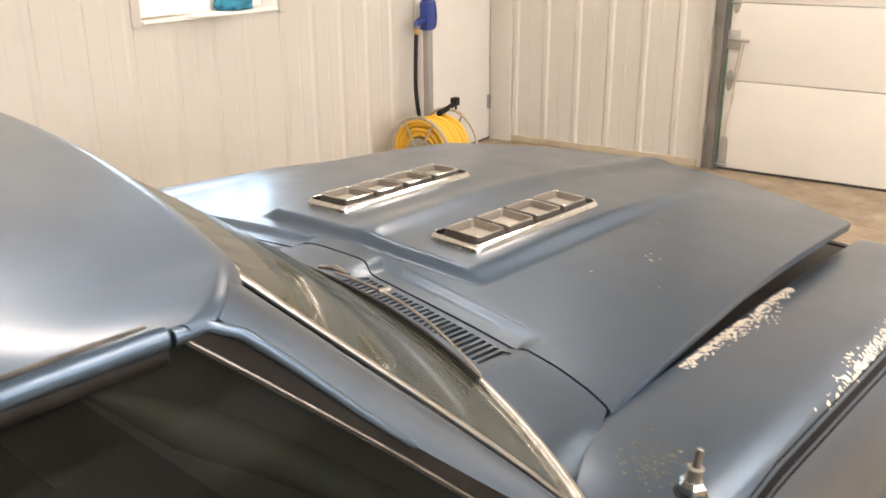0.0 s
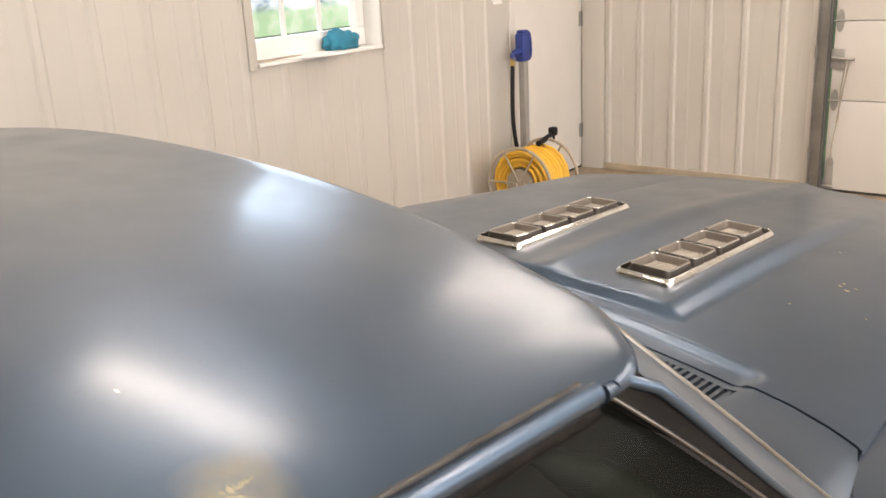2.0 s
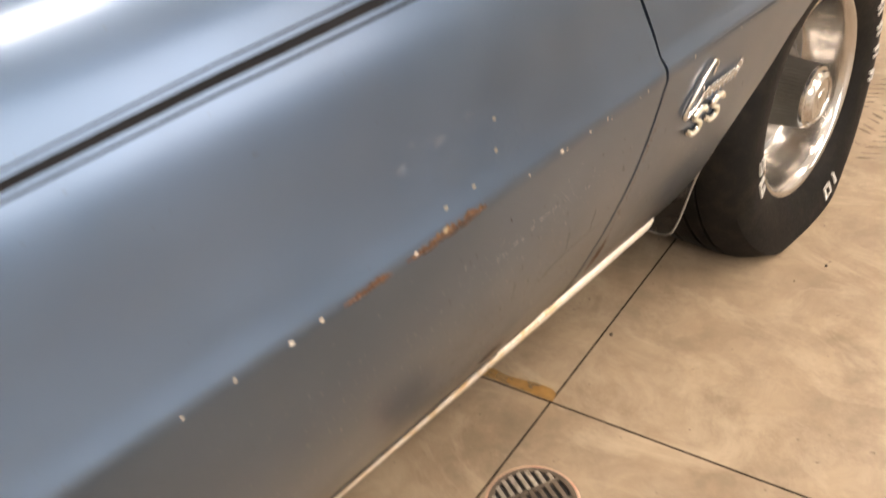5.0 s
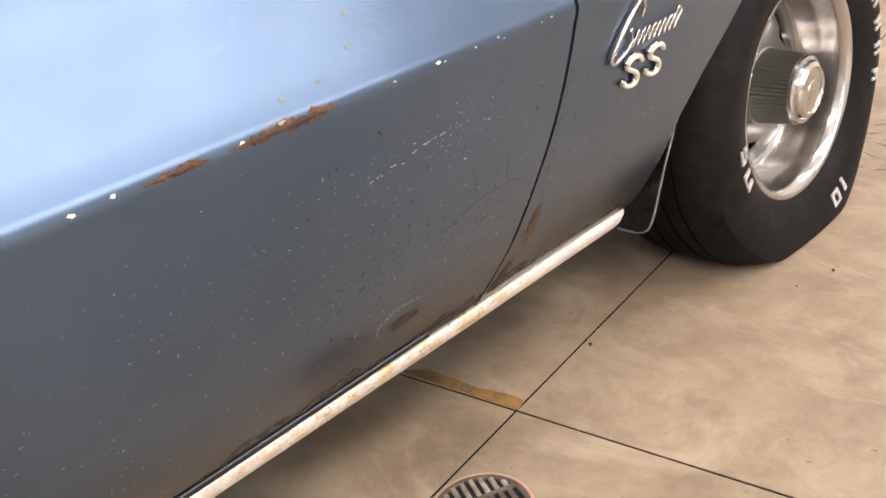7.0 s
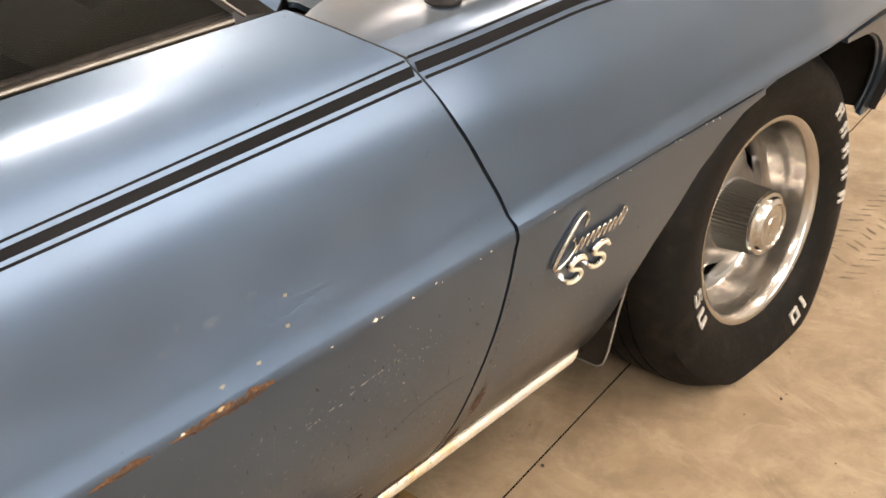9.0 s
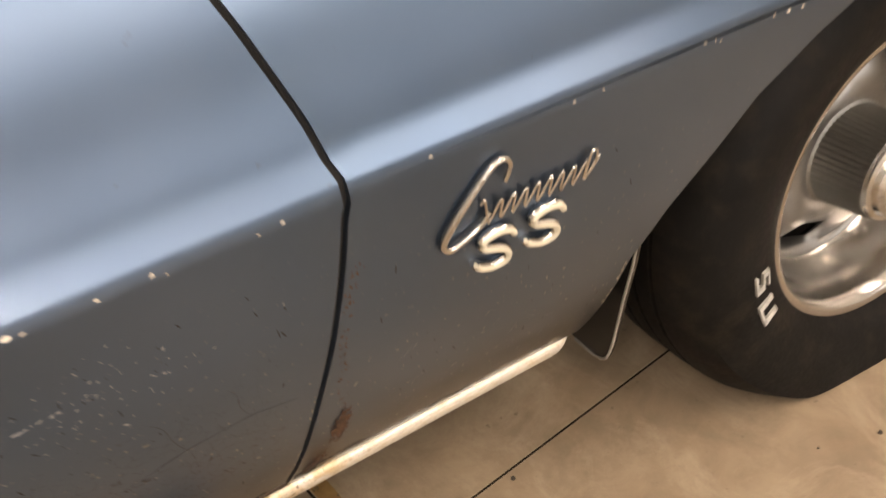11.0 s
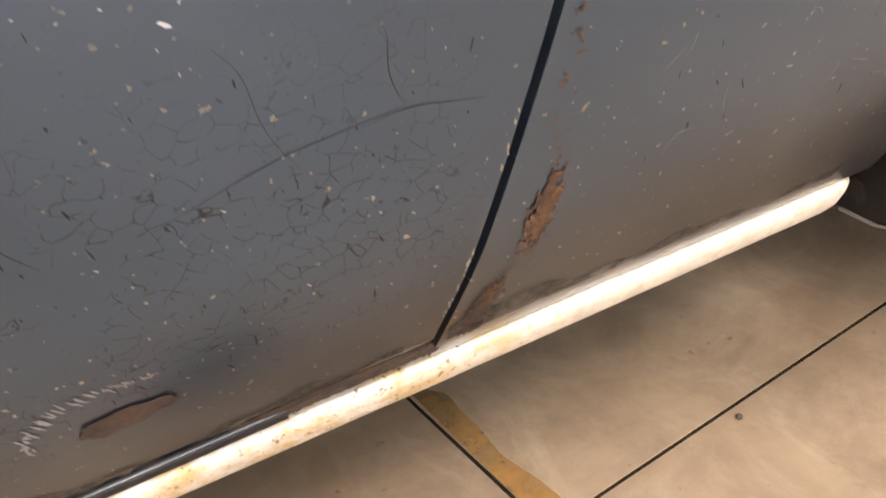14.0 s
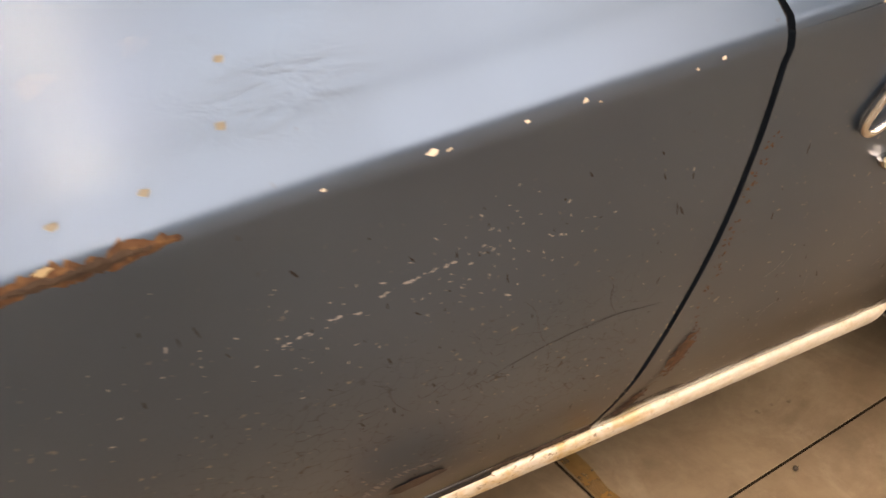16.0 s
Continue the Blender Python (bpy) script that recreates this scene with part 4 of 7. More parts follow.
D = door_grid(lambda z: gap_y(z) - GAP, DOOR_REAR)
D = np.concatenate([D[:ROWS_LOW - 1], crease_arc(D[ROWS_LOW - 1], np.linspace(0, 1, 7)), D[ROWS_LOW:]])
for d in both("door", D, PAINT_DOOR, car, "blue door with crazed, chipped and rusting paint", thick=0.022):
    pass


# fender: upper skin over the wheel, lower rear piece and lower front piece
def fender_rear(k, sec):
    """The rear boundary of the fender's upper skin for a point of its section."""
    x, z = sec
    if z < 0.797 and x > 0.85:
        return float(gap_y(z)) + GAP
    return float(np.interp(x, [0.677, 0.690, 0.705, 0.730, 0.760, 0.800, 0.838, 0.858, 0.879], [-0.496, -0.555, -0.610, -0.664, -0.712, -0.742, -0.772, -0.735, -0.688])) + GAP


cols = 56
rows = []
for i in range(30):
    row = []
    yr = fender_rear(i, fender_section(-0.6)[i])
    for j in range(cols):
        y = yr + (0.78 - yr) * j / (cols - 1)
        s = fender_section(max(y, -0.6))[i]
        row.append((s[0], y, s[1]))
    rows.append(row)
F = np.array(rows)
# a soft nose at the front end
nose = step(0.62, 0.78, F[..., 1])
F[..., 2] -= 0.03 * nose ** 2
F = np.concatenate([crease_arc(F[0], (0.5, 0.66, 0.83, 1.0)), F[1:]])
FENDER = both("fender", F, PAINT_FENDER, car, "blue front fender with scraped paint along the hood gap", thick=0.012)
FR, FL = FENDER


def flank_piece(y_front, y_rear, z_top, parent_pair, rows_n=22, cols_n=18, z_low=0.0):
    out = []
    for i in range(rows_n):
        row = []
        for j in range(cols_n):
            u = j / (cols_n - 1)
            y = -0.5
            for _ in range(3):
                s = raised(low_section(y), 0.2170)[i].copy()
                if s[1] < z_low:
                    s = np.array([np.interp(z_low, *low_section(y).T[::-1]), z_low])
                a, b = y_rear(s[1]), y_front(s[1])
                y = a + (b - a) * u
            row.append((s[0] - (0.0 if y < 0 else 0.0), y, s[1]))
        out.append(row)
    out = np.array(out)
    out = np.concatenate([out[:-1], crease_arc(out[-1], (0.0, 0.17, 0.34, 0.5))])
    for k, ob in enumerate(parent_pair):
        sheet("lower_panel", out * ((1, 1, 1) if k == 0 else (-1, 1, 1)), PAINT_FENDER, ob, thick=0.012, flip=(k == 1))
    return out


L = flank_piece(lambda z: float(arch_y(z)), lambda z: float(gap_y(z)) + GAP, 0.58, FENDER)
flank_piece(lambda z: 0.74, lambda z: float(np.interp(z, ARCH_FRONT_Z, ARCH_FRONT_Y)), 0.58, FENDER, z_low=0.37)

# rolled lip round the wheel opening
def lip_path():
    pts = [(float(np.interp(z, LOW_Z, LOW_X)) + float(widen(-0.3)) - 0.004, float(arch_y(z)), z) for z in np.linspace(0.22, 0.58, 16)]
    for y in np.linspace(-0.05, 0.15, 12):
        s = fender_section(y)[0]
        pts.append((s[0] - 0.004, y, s[1] - 0.001))
    for z in np.linspace(0.577, 0.372, 18):
        y = float(np.interp(z, ARCH_FRONT_Z, ARCH_FRONT_Y))
        pts.append((float(np.interp(z, LOW_Z, LOW_X)) + float(widen(y)) - 0.006, y, z))
    return np.array(pts)


for k, ob in enumerate(FENDER):
    bm = bmesh.new()
    p = lip_path()
    q = p * (-1, 1, 1) if k else p
    tube(bm, q - ((-0.004 if k else 0.004), 0, 0), 0.0034, 8)
    part("arch_lip", bm, PAINT, ob)

# rear quarters, deck and tail: plain continuations of the flanks
Q = []
for i in range(ROWS_LOW + ROWS_UP - 1):
    row = []
    for j in range(40):
        y = DOOR_REAR - 2 * GAP + (-3.6 - DOOR_REAR) * j / 39
        s = low_section(y)[i] if i < ROWS_LOW else door_section(y)[i - ROWS_LOW + 1]
        row.append((s[0], y, s[1]))
    Q.append(row)
Q = np.array(Q)
RC_Y, RC_Z, RC_R = -2.67, 0.30, 0.36


def outside_rear_wheel(i, j):
    p = (Q[i, j] + Q[i + 1, j + 1]) / 2
    return not (math.hypot(p[1] - RC_Y, p[2] - RC_Z) < RC_R and p[2] < 0.60)


both("quarter_panel", Q, PAINT, car, thick=0.015, flip=True, keep=outside_rear_wheel)

deck = np.array([[(x * (0.84 + float(widen(y))), y, 0.885 + 0.02 * (1 - x * x) - 0.05 * step(-3.2, -3.62, y)) for x in np.linspace(-1, 1, 21)] for y in np.linspace(-3.6, -2.55, 16)])
sheet("deck_lid", deck, PAINT, car, thick=0.02)
tail = np.array([[(x * 0.80, -3.60 - 0.02 * (1 - x * x), z) for x in np.linspace(-1, 1, 15)] for z in np.linspace(0.30, 0.86, 8)])
sheet("tail_panel", tail, PAINT, car, thick=0.02, flip=True)
nosep = np.array([[(x * 0.80, 0.80 - 0.10 * x * x, z) for x in np.linspace(-1, 1, 15)] for z in np.linspace(0.56, 0.70, 8)])
sheet("front_panel", nosep, BLACK, car, thick=0.02)

# dark inner body behind the gaps, under the hood and below the floor
bm = bmesh.new()
box(bm, -0.72, 0.72, -3.5, -0.42, 0.17, 0.60, 0.02)
part("inner_body", bm, DARK, car)
bm = bmesh.new()
box(bm, -0.60, 0.60, -0.42, 0.76, 0.30, 0.70, 0.02)
part("engine_bay", bm, DARK, car)
for s in (1, -1):
    bm = bmesh.new()
    box(bm, *sorted((s * 0.60, s * 0.905)), -0.80, -0.36, 0.235, 0.56, 0.0)
    for v in bm.verts:
        if abs(v.co.x) > 0.8:
            v.co.x = s * (0.745 if v.co.z < 0.3 else 0.885)
    part("inner_sill", bm, DARK, car)
    bm = bmesh.new()
    box(bm, *sorted((s * 0.58, s * 0.84)), -0.78, -0.40, 0.561, 0.775, 0.0)
    part("hinge_pillar", bm, DARK, car)
    # wheel housing
    bm = bmesh.new()
    prof = [(-0.345, 0.22), (-0.34, 0.40), (-0.25, 0.54), (-0.09, 0.615), (0.10, 0.63), (0.30, 0.60), (0.40, 0.50), (0.43, 0.36)]
    pts = spline([(0, a, b) for a, b in prof], 30)
    a = [bm.verts.new((s * 0.50, p[1], p[2])) for p in pts]
    b = [bm.verts.new((s * (min(0.90, float(np.interp(p[2], LOW_Z, LOW_X)) - 0.012) if p[2] < 0.57 else 0.90 + float(widen(p[1]))), p[1], p[2])) for p in pts]
    for i in range(len(pts) - 1):
        bm.faces.new((a[i], a[i + 1], b[i + 1], b[i]))
    bm.faces.new(a)
    ob = part("wheel_housing", bm, DARK, car)


# dark strip set down in the door gap, standing in for its shade
zs = np.r_[np.linspace(0.226, 0.575, 30), np.linspace(0.585, 0.858, 30)]
gap_shade = []
for z in zs:
    y = float(gap_y(z))
    sec = low_section(y, 40) if z < 0.58 else door_section(y, 40)
    x = float(np.interp(z, sec[:, 1], sec[:, 0]))
    drop = 0.0060 if z < 0.80 else 0.0065
    gap_shade.append([(x - drop, y - GAP * 1.6, z - (0.002 if z > 0.8 else 0)), (x - drop - 0.001, y, z - (0.002 if z > 0.8 else 0)), (x - drop, y + GAP * 1.6, z - (0.002 if z > 0.8 else 0))])
both("door_gap_shade", np.array(gap_shade), DARK, car, flip=False)

# ---- hood
def hood_rear(x):
    return np.interp(np.abs(x), [0.0, 0.05, 0.075, 0.105, 0.13, 0.25, 0.49, 0.56, 0.62, 0.66, 0.677],
                     [-0.376, -0.376, -0.380, -0.396, -0.402, -0.418, -0.447, -0.457, -0.474, -0.490, -0.502])


def hood_edge(y):
    return np.interp(y, [-0.5, -0.3, 0.0, 0.4, 0.66], [0.674, 0.655, 0.632, 0.615, 0.604])


def hood_front(x):
    return 0.80 - 0.42 * np.abs(x) ** 1.6


def hood_z(x, y):
    ax = np.abs(x)
    z = 0.8635 - 0.0335 * (ax / 0.677) ** 2
    z = z - 0.050 * np.clip((y + 0.10) / 0.9, 0, 1) ** 2
    bulge = (1 - step(0.262, 0.312, ax)) * step(-0.334, -0.310, y) * (1 - step(0.10, 0.72, y))
    z = z + 0.020 * bulge
    z = z + 0.009 * np.exp(-(ax / 0.040) ** 2) * step(-0.37, -0.28, y)
    ledge = (1 - step(hood_rear(x) + 0.028, hood_rear(x) + 0.052, y)) * (1 - step(0.470, 0.494, ax)) * step(0.085, 0.11, ax)
    z = z - 0.011 * ledge
    return z


def hood_mesh():
    P = []
    xs = np.unique(np.round(np.r_[np.linspace(-1, 1, 111), np.linspace(-0.50, -0.38, 25), np.linspace(0.38, 0.50, 25)], 4))
    for u in np.r_[np.linspace(0, 0.18, 48), np.linspace(0.19, 1, 62)]:
        row = []
        for k in xs:
            x = k * 0.66
            for _ in range(3):
                yr, yf = float(hood_rear(x)), float(hood_front(x))
                y = yr + (yf - yr) * u
                x = k * float(hood_edge(y))
            row.append((x, y, float(hood_z(x, y))))
        P.append(row)
    return np.array(P)


H = hood_mesh()
hood = sheet("hood", H, PAINT, car, "blue steel hood standing slightly open at the front", sharp=40)
# folded edge all round
for edge, nm in ((H[:, -1], "hood_flange"), (H[:, 0], "hood_flange"), (H[-1, :], "hood_flange"), (H[0, :], "hood_flange")):
    mid = np.array([0, 0.15, 0])
    turn = (mid - edge) * (1, 1, 0)
    turn /= np.linalg.norm(turn, axis=1)[:, None]
    a = edge + turn * 0.0005 + (0, 0, -0.0045)
    b = edge + turn * 0.004 + (0, 0, -0.019)
    c = edge + turn * 0.030 + (0, 0, -0.021)
    sheet(nm, np.array([edge, a, b, c]), PAINT, hood, sharp=60)


# ---- hood ornaments: four stacked ports in a bright bezel
def ornament(side):
    cx, cy, w, l = 0.1775, -0.054, 0.118, 0.402
    z = float(hood_z(cx, cy))
    orn = new("hood_ornament")
    orn.parent = car
    tilt = math.degrees(math.atan2(float(hood_z(cx, 0.14)) - float(hood_z(cx, -0.25)), 0.39))
    orn.matrix_world = pose(side * cx, cy, z, tilt, side * 1.2, 0)
    tagged(orn, "chrome-rimmed hood ornament with four dark ports")
    bm = bmesh.new()
    loft(bm, [rounded(w + 0.004, l + 0.004, 0.014, -0.008), rounded(w + 0.004, l + 0.004, 0.014, 0.004), rounded(w + 0.001, l + 0.001, 0.014, 0.0075),
              rounded(w - 0.007, l - 0.007, 0.012, 0.0125), rounded(w - 0.010, l - 0.010, 0.011, 0.0120), rounded(w - 0.013, l - 0.016, 0.010, 0.002)], False, False)
    part("bezel", bm, CHROME, orn)
    bm = bmesh.new()
    loft(bm, [rounded(w - 0.014, l - 0.014, 0.010, 0.0024)], False, True)
    part("backing", bm, PORT_DARK, orn)
    cell = (l - 0.034) / 4
    for k in range(4):
        y = -(l - 0.034) / 2 + cell * (k + 0.5)
        cw, cl = w - 0.036, cell - 0.012
        bm = bmesh.new()
        loft(bm, [rounded(cw + 0.012, cl + 0.010, 0.013, 0.0026, 0, y), rounded(cw + 0.004, cl + 0.003, 0.012, 0.0185, 0, y)], False, False)
        part("port_wall", bm, PORT_DARK, orn)
        bm = bmesh.new()
        loft(bm, [rounded(cw + 0.0042, cl + 0.0032, 0.012, 0.0184, 0, y), rounded(cw + 0.002, cl + 0.002, 0.011, 0.0204, 0, y), rounded(cw - 0.001, cl - 0.001, 0.010, 0.0203, 0, y),
                  rounded(cw - 0.0025, cl - 0.0025, 0.009, 0.0185, 0, y)], False, False)
        part("port_rim", bm, CHROME, orn)
        bm = bmesh.new()
        loft(bm, [rounded(cw - 0.0025, cl - 0.0025, 0.009, 0.0186, 0, y), rounded(cw - 0.009, cl - 0.009, 0.008, 0.0030, 0, y)], False, False)
        part("port_lining", bm, PORT_TAUPE, orn)
        bm = bmesh.new()
        loft(bm, [rounded(cw - 0.009, cl - 0.009, 0.008, 0.0032, 0, y)], False, True)
        floor_part = part("port_floor", bm, ARGENT, orn, "ribbed argent port floor")
        for i in range(8):
            x = -cw / 2 + 0.008 + (cw - 0.016) * (i + 0.5) / 8
            bm = bmesh.new()
            box(bm, x - 0.0019, x + 0.0019, y - cl / 2 + 0.006, y + cl / 2 - 0.006, 0.0030, 0.0065, 0.0006)
            part("port_rib", bm, ARGENT, floor_part)


ornament(1)
ornament(-1)


# ---- windscreen, cowl and pillars
def screen_base(x):
    return np.stack([x, -0.505 - 0.255 * (np.abs(x) / 0.81) ** 2.1, 0.872 - 0.004 * (x / 0.8) ** 2], -1)


def screen_top(x):
    return np.stack([x, -1.015 - 0.071 * (np.abs(x) / 0.689) ** 2.4, 1.236 - 0.033 * (np.abs(x) / 0.689) ** 2.4], -1)


ks = np.linspace(-1, 1, 41)
P = []
for u in np.linspace(0, 1, 18):
    a, b = screen_base(ks * 0.815), screen_top(ks * 0.685)
    row = a + (b - a) * u
    row[:, 2] += 0.010 * 4 * u * (1 - u) * 0.6
    row[:, 1] += 0.016 * 4 * u * (1 - u) * 0.6
    P.append(row)
SCREEN = np.array(P)
ws = sheet("windscreen", SCREEN, SCREEN_GLASS, car, "dusty curved windscreen", sharp=60, flip=True)
ws.visible_shadow = False
bm = bmesh.new()
tube(bm, screen_base(np.linspace(-0.822, 0.822, 80)) + (0, 0.004, 0.001), 0.0075, 8, squash=0.7)
part("windscreen_trim", bm, CHROME, car, "pitted chrome strip below the windscreen")
bm = bmesh.new()
tube(bm, screen_base(np.linspace(-0.80, 0.80, 80)) + (0, -0.016, 0.006), 0.0065, 8, squash=0.6)
part("windscreen_seal", bm, SEAL, car)


def cowl_z(x, f):
    """Height of the cowl panel, f from the hood (0) to the screen (1)."""
    ax = min(abs(x), 0.676)
    front = float(hood_z(ax, float(hood_rear(ax)))) - 0.0012 - 0.010 * max(0.0, abs(x) - 0.676) / 0.06
    rear = 0.866 - 0.026 * (abs(x) / 0.72) ** 2.2
    return front + (rear - front) * float(step(0, 1, f))


G0, G1 = 0.112, 0.482                        # the grille's reach to either side
cx = np.r_[np.linspace(-0.735, -G1, 16), np.linspace(-G1, -G0, 20)[1:], np.linspace(-G0, G0, 13)[1:], np.linspace(G0, G1, 20)[1:], np.linspace(G1, 0.735, 16)[1:]]
fr = np.array([0.0, 0.06, 0.12, 0.3, 0.5, 0.68, 0.78, 0.88, 1.0])


def cowl_point(x, f):
    y0 = float(np.interp(abs(x), [0.0, 0.676, 0.69, 0.705, 0.735], [0, 0, -0.055, -0.11, -0.165]))
    y0 = float(hood_rear(min(abs(x), 0.677))) + y0 - GAP * 1.2
    y1 = float(screen_base(np.array([x]))[0][1]) + 0.004
    return (x, y0 + (min(y1, y0 - 0.002) - y0) * f, float(cowl_z(x, f)))


C = np.array([[cowl_point(x, f) for x in cx] for f in fr])


def cowl_keep(i, j):
    x, f = abs(cx[j] + cx[j + 1]) / 2, (fr[i] + fr[i + 1]) / 2
    return not (G0 < x < G1 and 0.12 < f < 0.68)


cowl = sheet("cowl_panel", C, PAINT, car, "blue cowl panel with slotted air intake", keep=cowl_keep, flip=True, thick=0.006)
for s in (1, -1):
    n = 27
    for k in range(n):
        x = s * (G0 + (G1 - G0) * (k + 0.5) / n)
        a, b = Vector(cowl_point(x - s * 0.004, 0.11)), Vector(cowl_point(x + s * 0.010, 0.69))
        bm = bmesh.new()
        w = Vector((0.0034, 0, 0))
        q = [bm.verts.new(p) for p in (a - w, a + w, b + w, b - w)]
        r = [bm.verts.new(p + Vector((0, 0, -0.010))) for p in (a - w * 0.7, a + w * 0.7, b + w * 0.7, b - w * 0.7)]
        bm.faces.new(q)
        for i in range(4):
            bm.faces.new((q[i], r[i], r[(i + 1) % 4], q[(i + 1) % 4]))
        bmesh.ops.recalc_face_normals(bm, faces=bm.faces)
        part("grille_slat", bm, PAINT, cowl, smooth=False)
    pan = np.array([[Vector(cowl_point(s * x, f)) + Vector((0, 0, -0.032)) for x in np.linspace(G0 - 0.02, G1 + 0.02, 12)] for f in (0.03, 0.8)])
    sheet("plenum", pan, DARK, cowl, thick=0.004)
bm = bmesh.new()
box(bm, -0.66, 0.66, -0.66, -0.34, 0.60, 0.785, 0.01)
part("bulkhead", bm, DARK, car)


def strip_between(A, B, bulge=0.0, n=24, m=7, out=(1, 0, 0.4)):
    """A band between two curves, arched outwards between them."""
    A, B = spline(A, n), spline(B, n)
    o = np.array(out) / np.linalg.norm(out)
    return np.array([A + (B - A) * v + o * bulge * 4 * v * (1 - v) for v in np.linspace(0, 1, m)])


# pillar curves: from the base beside the cowl up to the roof's corner
PA = [(0.820, -0.770, 0.870), (0.790, -0.848, 0.958), (0.756, -0.932, 1.046), (0.722, -1.018, 1.133), (0.689, -1.086, 1.203)]
PB = [(0.846, -0.792, 0.862), (0.833, -0.868, 0.940), (0.815, -0.955, 1.020), (0.797, -1.026, 1.087), (0.771, -1.094, 1.160), (0.755, -1.136, 1.203)]
PC = [(0.842, -0.822, 0.866), (0.832, -0.885, 0.930), (0.816, -0.952, 0.997), (0.797, -1.029, 1.073), (0.770, -1.106, 1.146), (0.745, -1.157, 1.193)]
both("pillar", strip_between(PA, PB, 0.008, 40, 11, (0.5, 0.5, 0.7)), PAINT, car, thick=0.010)
both("window_channel", strip_between(PB, PC, 0.0), SEAL, car, "dirty black weatherstrip channel", thick=0.008)
for s in (1, -1):
    bm = bmesh.new()
    p = spline(PC, 30) + (0.001, 0.000, 0.000)
    tube(bm, p * (s, 1, 1), 0.0017, 6)
    part("channel_trim", bm, DULL_ALLOY, car, "thin bright trim in the window channel")
    bm = bmesh.new()
    tube(bm, (spline(PA, 30) + (-0.003, 0.006, 0.001)) * (s, 1, 1), 0.0045, 8, squash=0.7)
    part("screen_side_trim", bm, plain("aged_reveal_trim", (0.30, 0.28, 0.25), 0.32, 0.9, grain=300, vary=0.15, dirt=(0.26, 0.22, 0.17), dirt_scale=20) if s == 1 else bpy.data.materials["aged_reveal_trim"], car)

# ---- roof
RAIL_X, RAIL_Z = 0.742, 1.206


def roof_half(y):
    return np.interp(y, [-2.75, -2.4, -2.0, -1.6, -1.0], [0.60, 0.68, 0.725, 0.742, 0.742])


def roof_mid(y):
    return np.interp(y, [-2.75, -2.4, -2.0, -1.7, -1.5, -1.3, -1.15, -1.0], [1.05, 1.19, 1.250, 1.266, 1.267, 1.262, 1.252, 1.236])


def roof_rim(y):
    return np.interp(y, [-2.75, -2.4, -2.0, -1.6, -1.0], [0.98, 1.11, 1.180, 1.206, 1.206])


def roof_front(k):
    """The roof's front edge: along the windscreen, then back round the corner to the drip rail."""
    a = abs(k)
    if a <= 0.90:
        x, y, z = screen_top(np.array([0.672 * a / 0.90]))[0] + (0, -0.002, 0.008)
    else:
        f = (a - 0.90) / 0.10
        c = spline([(0.672, -1.082, 1.2125), (0.703, -1.104, 1.2120), (0.733, -1.130, 1.2100), (0.751, -1.160, 1.206)], 21)
        x, y, z = c[int(round(f * 20))]
    return math.copysign(x, k), y, z


def roof_grid():
    ks = np.r_[np.linspace(-1, -0.9, 11), np.linspace(-0.9, 0.9, 61)[1:-1], np.linspace(0.9, 1, 11)]
    P = []
    for u in np.r_[np.linspace(0, 0.8, 36), np.linspace(0.8, 1, 24)[1:]]:
        row = []
        for k in ks:
            xf, yf, zf = roof_front(k)
            y = -2.72 + (yf + 2.72) * u
            x = k * float(roof_half(y))
            z = float(roof_rim(y)) + (float(roof_mid(y)) - float(roof_rim(y))) * (1 - abs(k) ** 3.2)
            b = max(0.0, (u - 0.80) / 0.20) ** 2.0
            row.append((x + (xf - x) * b, y, z + (zf - z) * b))
        P.append(row)
    # the front edge rolls over in a small radius
    P = np.array(P)
    r = 0.019 - 0.014 * np.array([float(step(0.975, 1.0, abs(k))) for k in ks])[:, None]
    last = P[-1]
    run = np.gradient(last, axis=0)
    out = np.stack([-run[:, 1], run[:, 0], np.zeros(len(run))], -1)
    out /= np.linalg.norm(out, axis=1)[:, None]
    extra = [last + out * r * math.sin(a) - np.array((0, 0, 1)) * r * (1 - math.cos(a)) for a in np.linspace(0.25, 1.45, 6)]
    return np.concatenate([P, np.array(extra)])


ROOF = roof_grid()
roof = sheet("roof", ROOF, PAINT, car, "blue roof panel with dull, spotted paint", thick=0.012, sharp=60)
for s in (1, -1):
    bm = bmesh.new()
    ys = np.linspace(-2.35, -1.172, 40)
    gutter = np.array([(s * (float(roof_half(y)) + 0.006), y, float(roof_rim(y)) - 0.006) for y in ys])
    tube(bm, gutter, 0.0070, 8, squash=1.15)
    part("drip_rail", bm, PAINT, roof)
    # black tube closes the gap here and stands in for the rail's shaded underside
    bm = bmesh.new()
    tube(bm, gutter + (-s * 0.004, 0, -0.0115), 0.0075, 10, squash=1.1)
    part("rail_underside", bm, SEAL, roof, "black strip under the drip rail, painting in its shaded underside")
    # dark tube along the roof edge; the groove's shade is put into its colour
    bm = bmesh.new()
    groove = np.array([(s * (float(roof_half(y)) - 0.0012), y, float(roof_rim(y)) + 0.0012) for y in np.linspace(-2.35, -1.180, 60)])
    tube(bm, groove, 0.0021, 8)
    part("rail_groove_line", bm, RAIL_SHADE, roof, "dark strip standing in for the drip rail's shaded groove")
    bm = bmesh.new()
    head = np.array([(s * (float(roof_half(y)) + 0.007), y, float(roof_rim(y)) - 0.007) for y in np.linspace(-1.168, -1.142, 8)])
    tube(bm, np.vstack([head, np.array(spline(PB, 24))[::-1][1:10] * (s, 1, 1) + (s * 0.000, 0, 0)]), np.linspace(0.0070, 0.003, 17), 8)
    part("pillar_rail", bm, PAINT, roof)
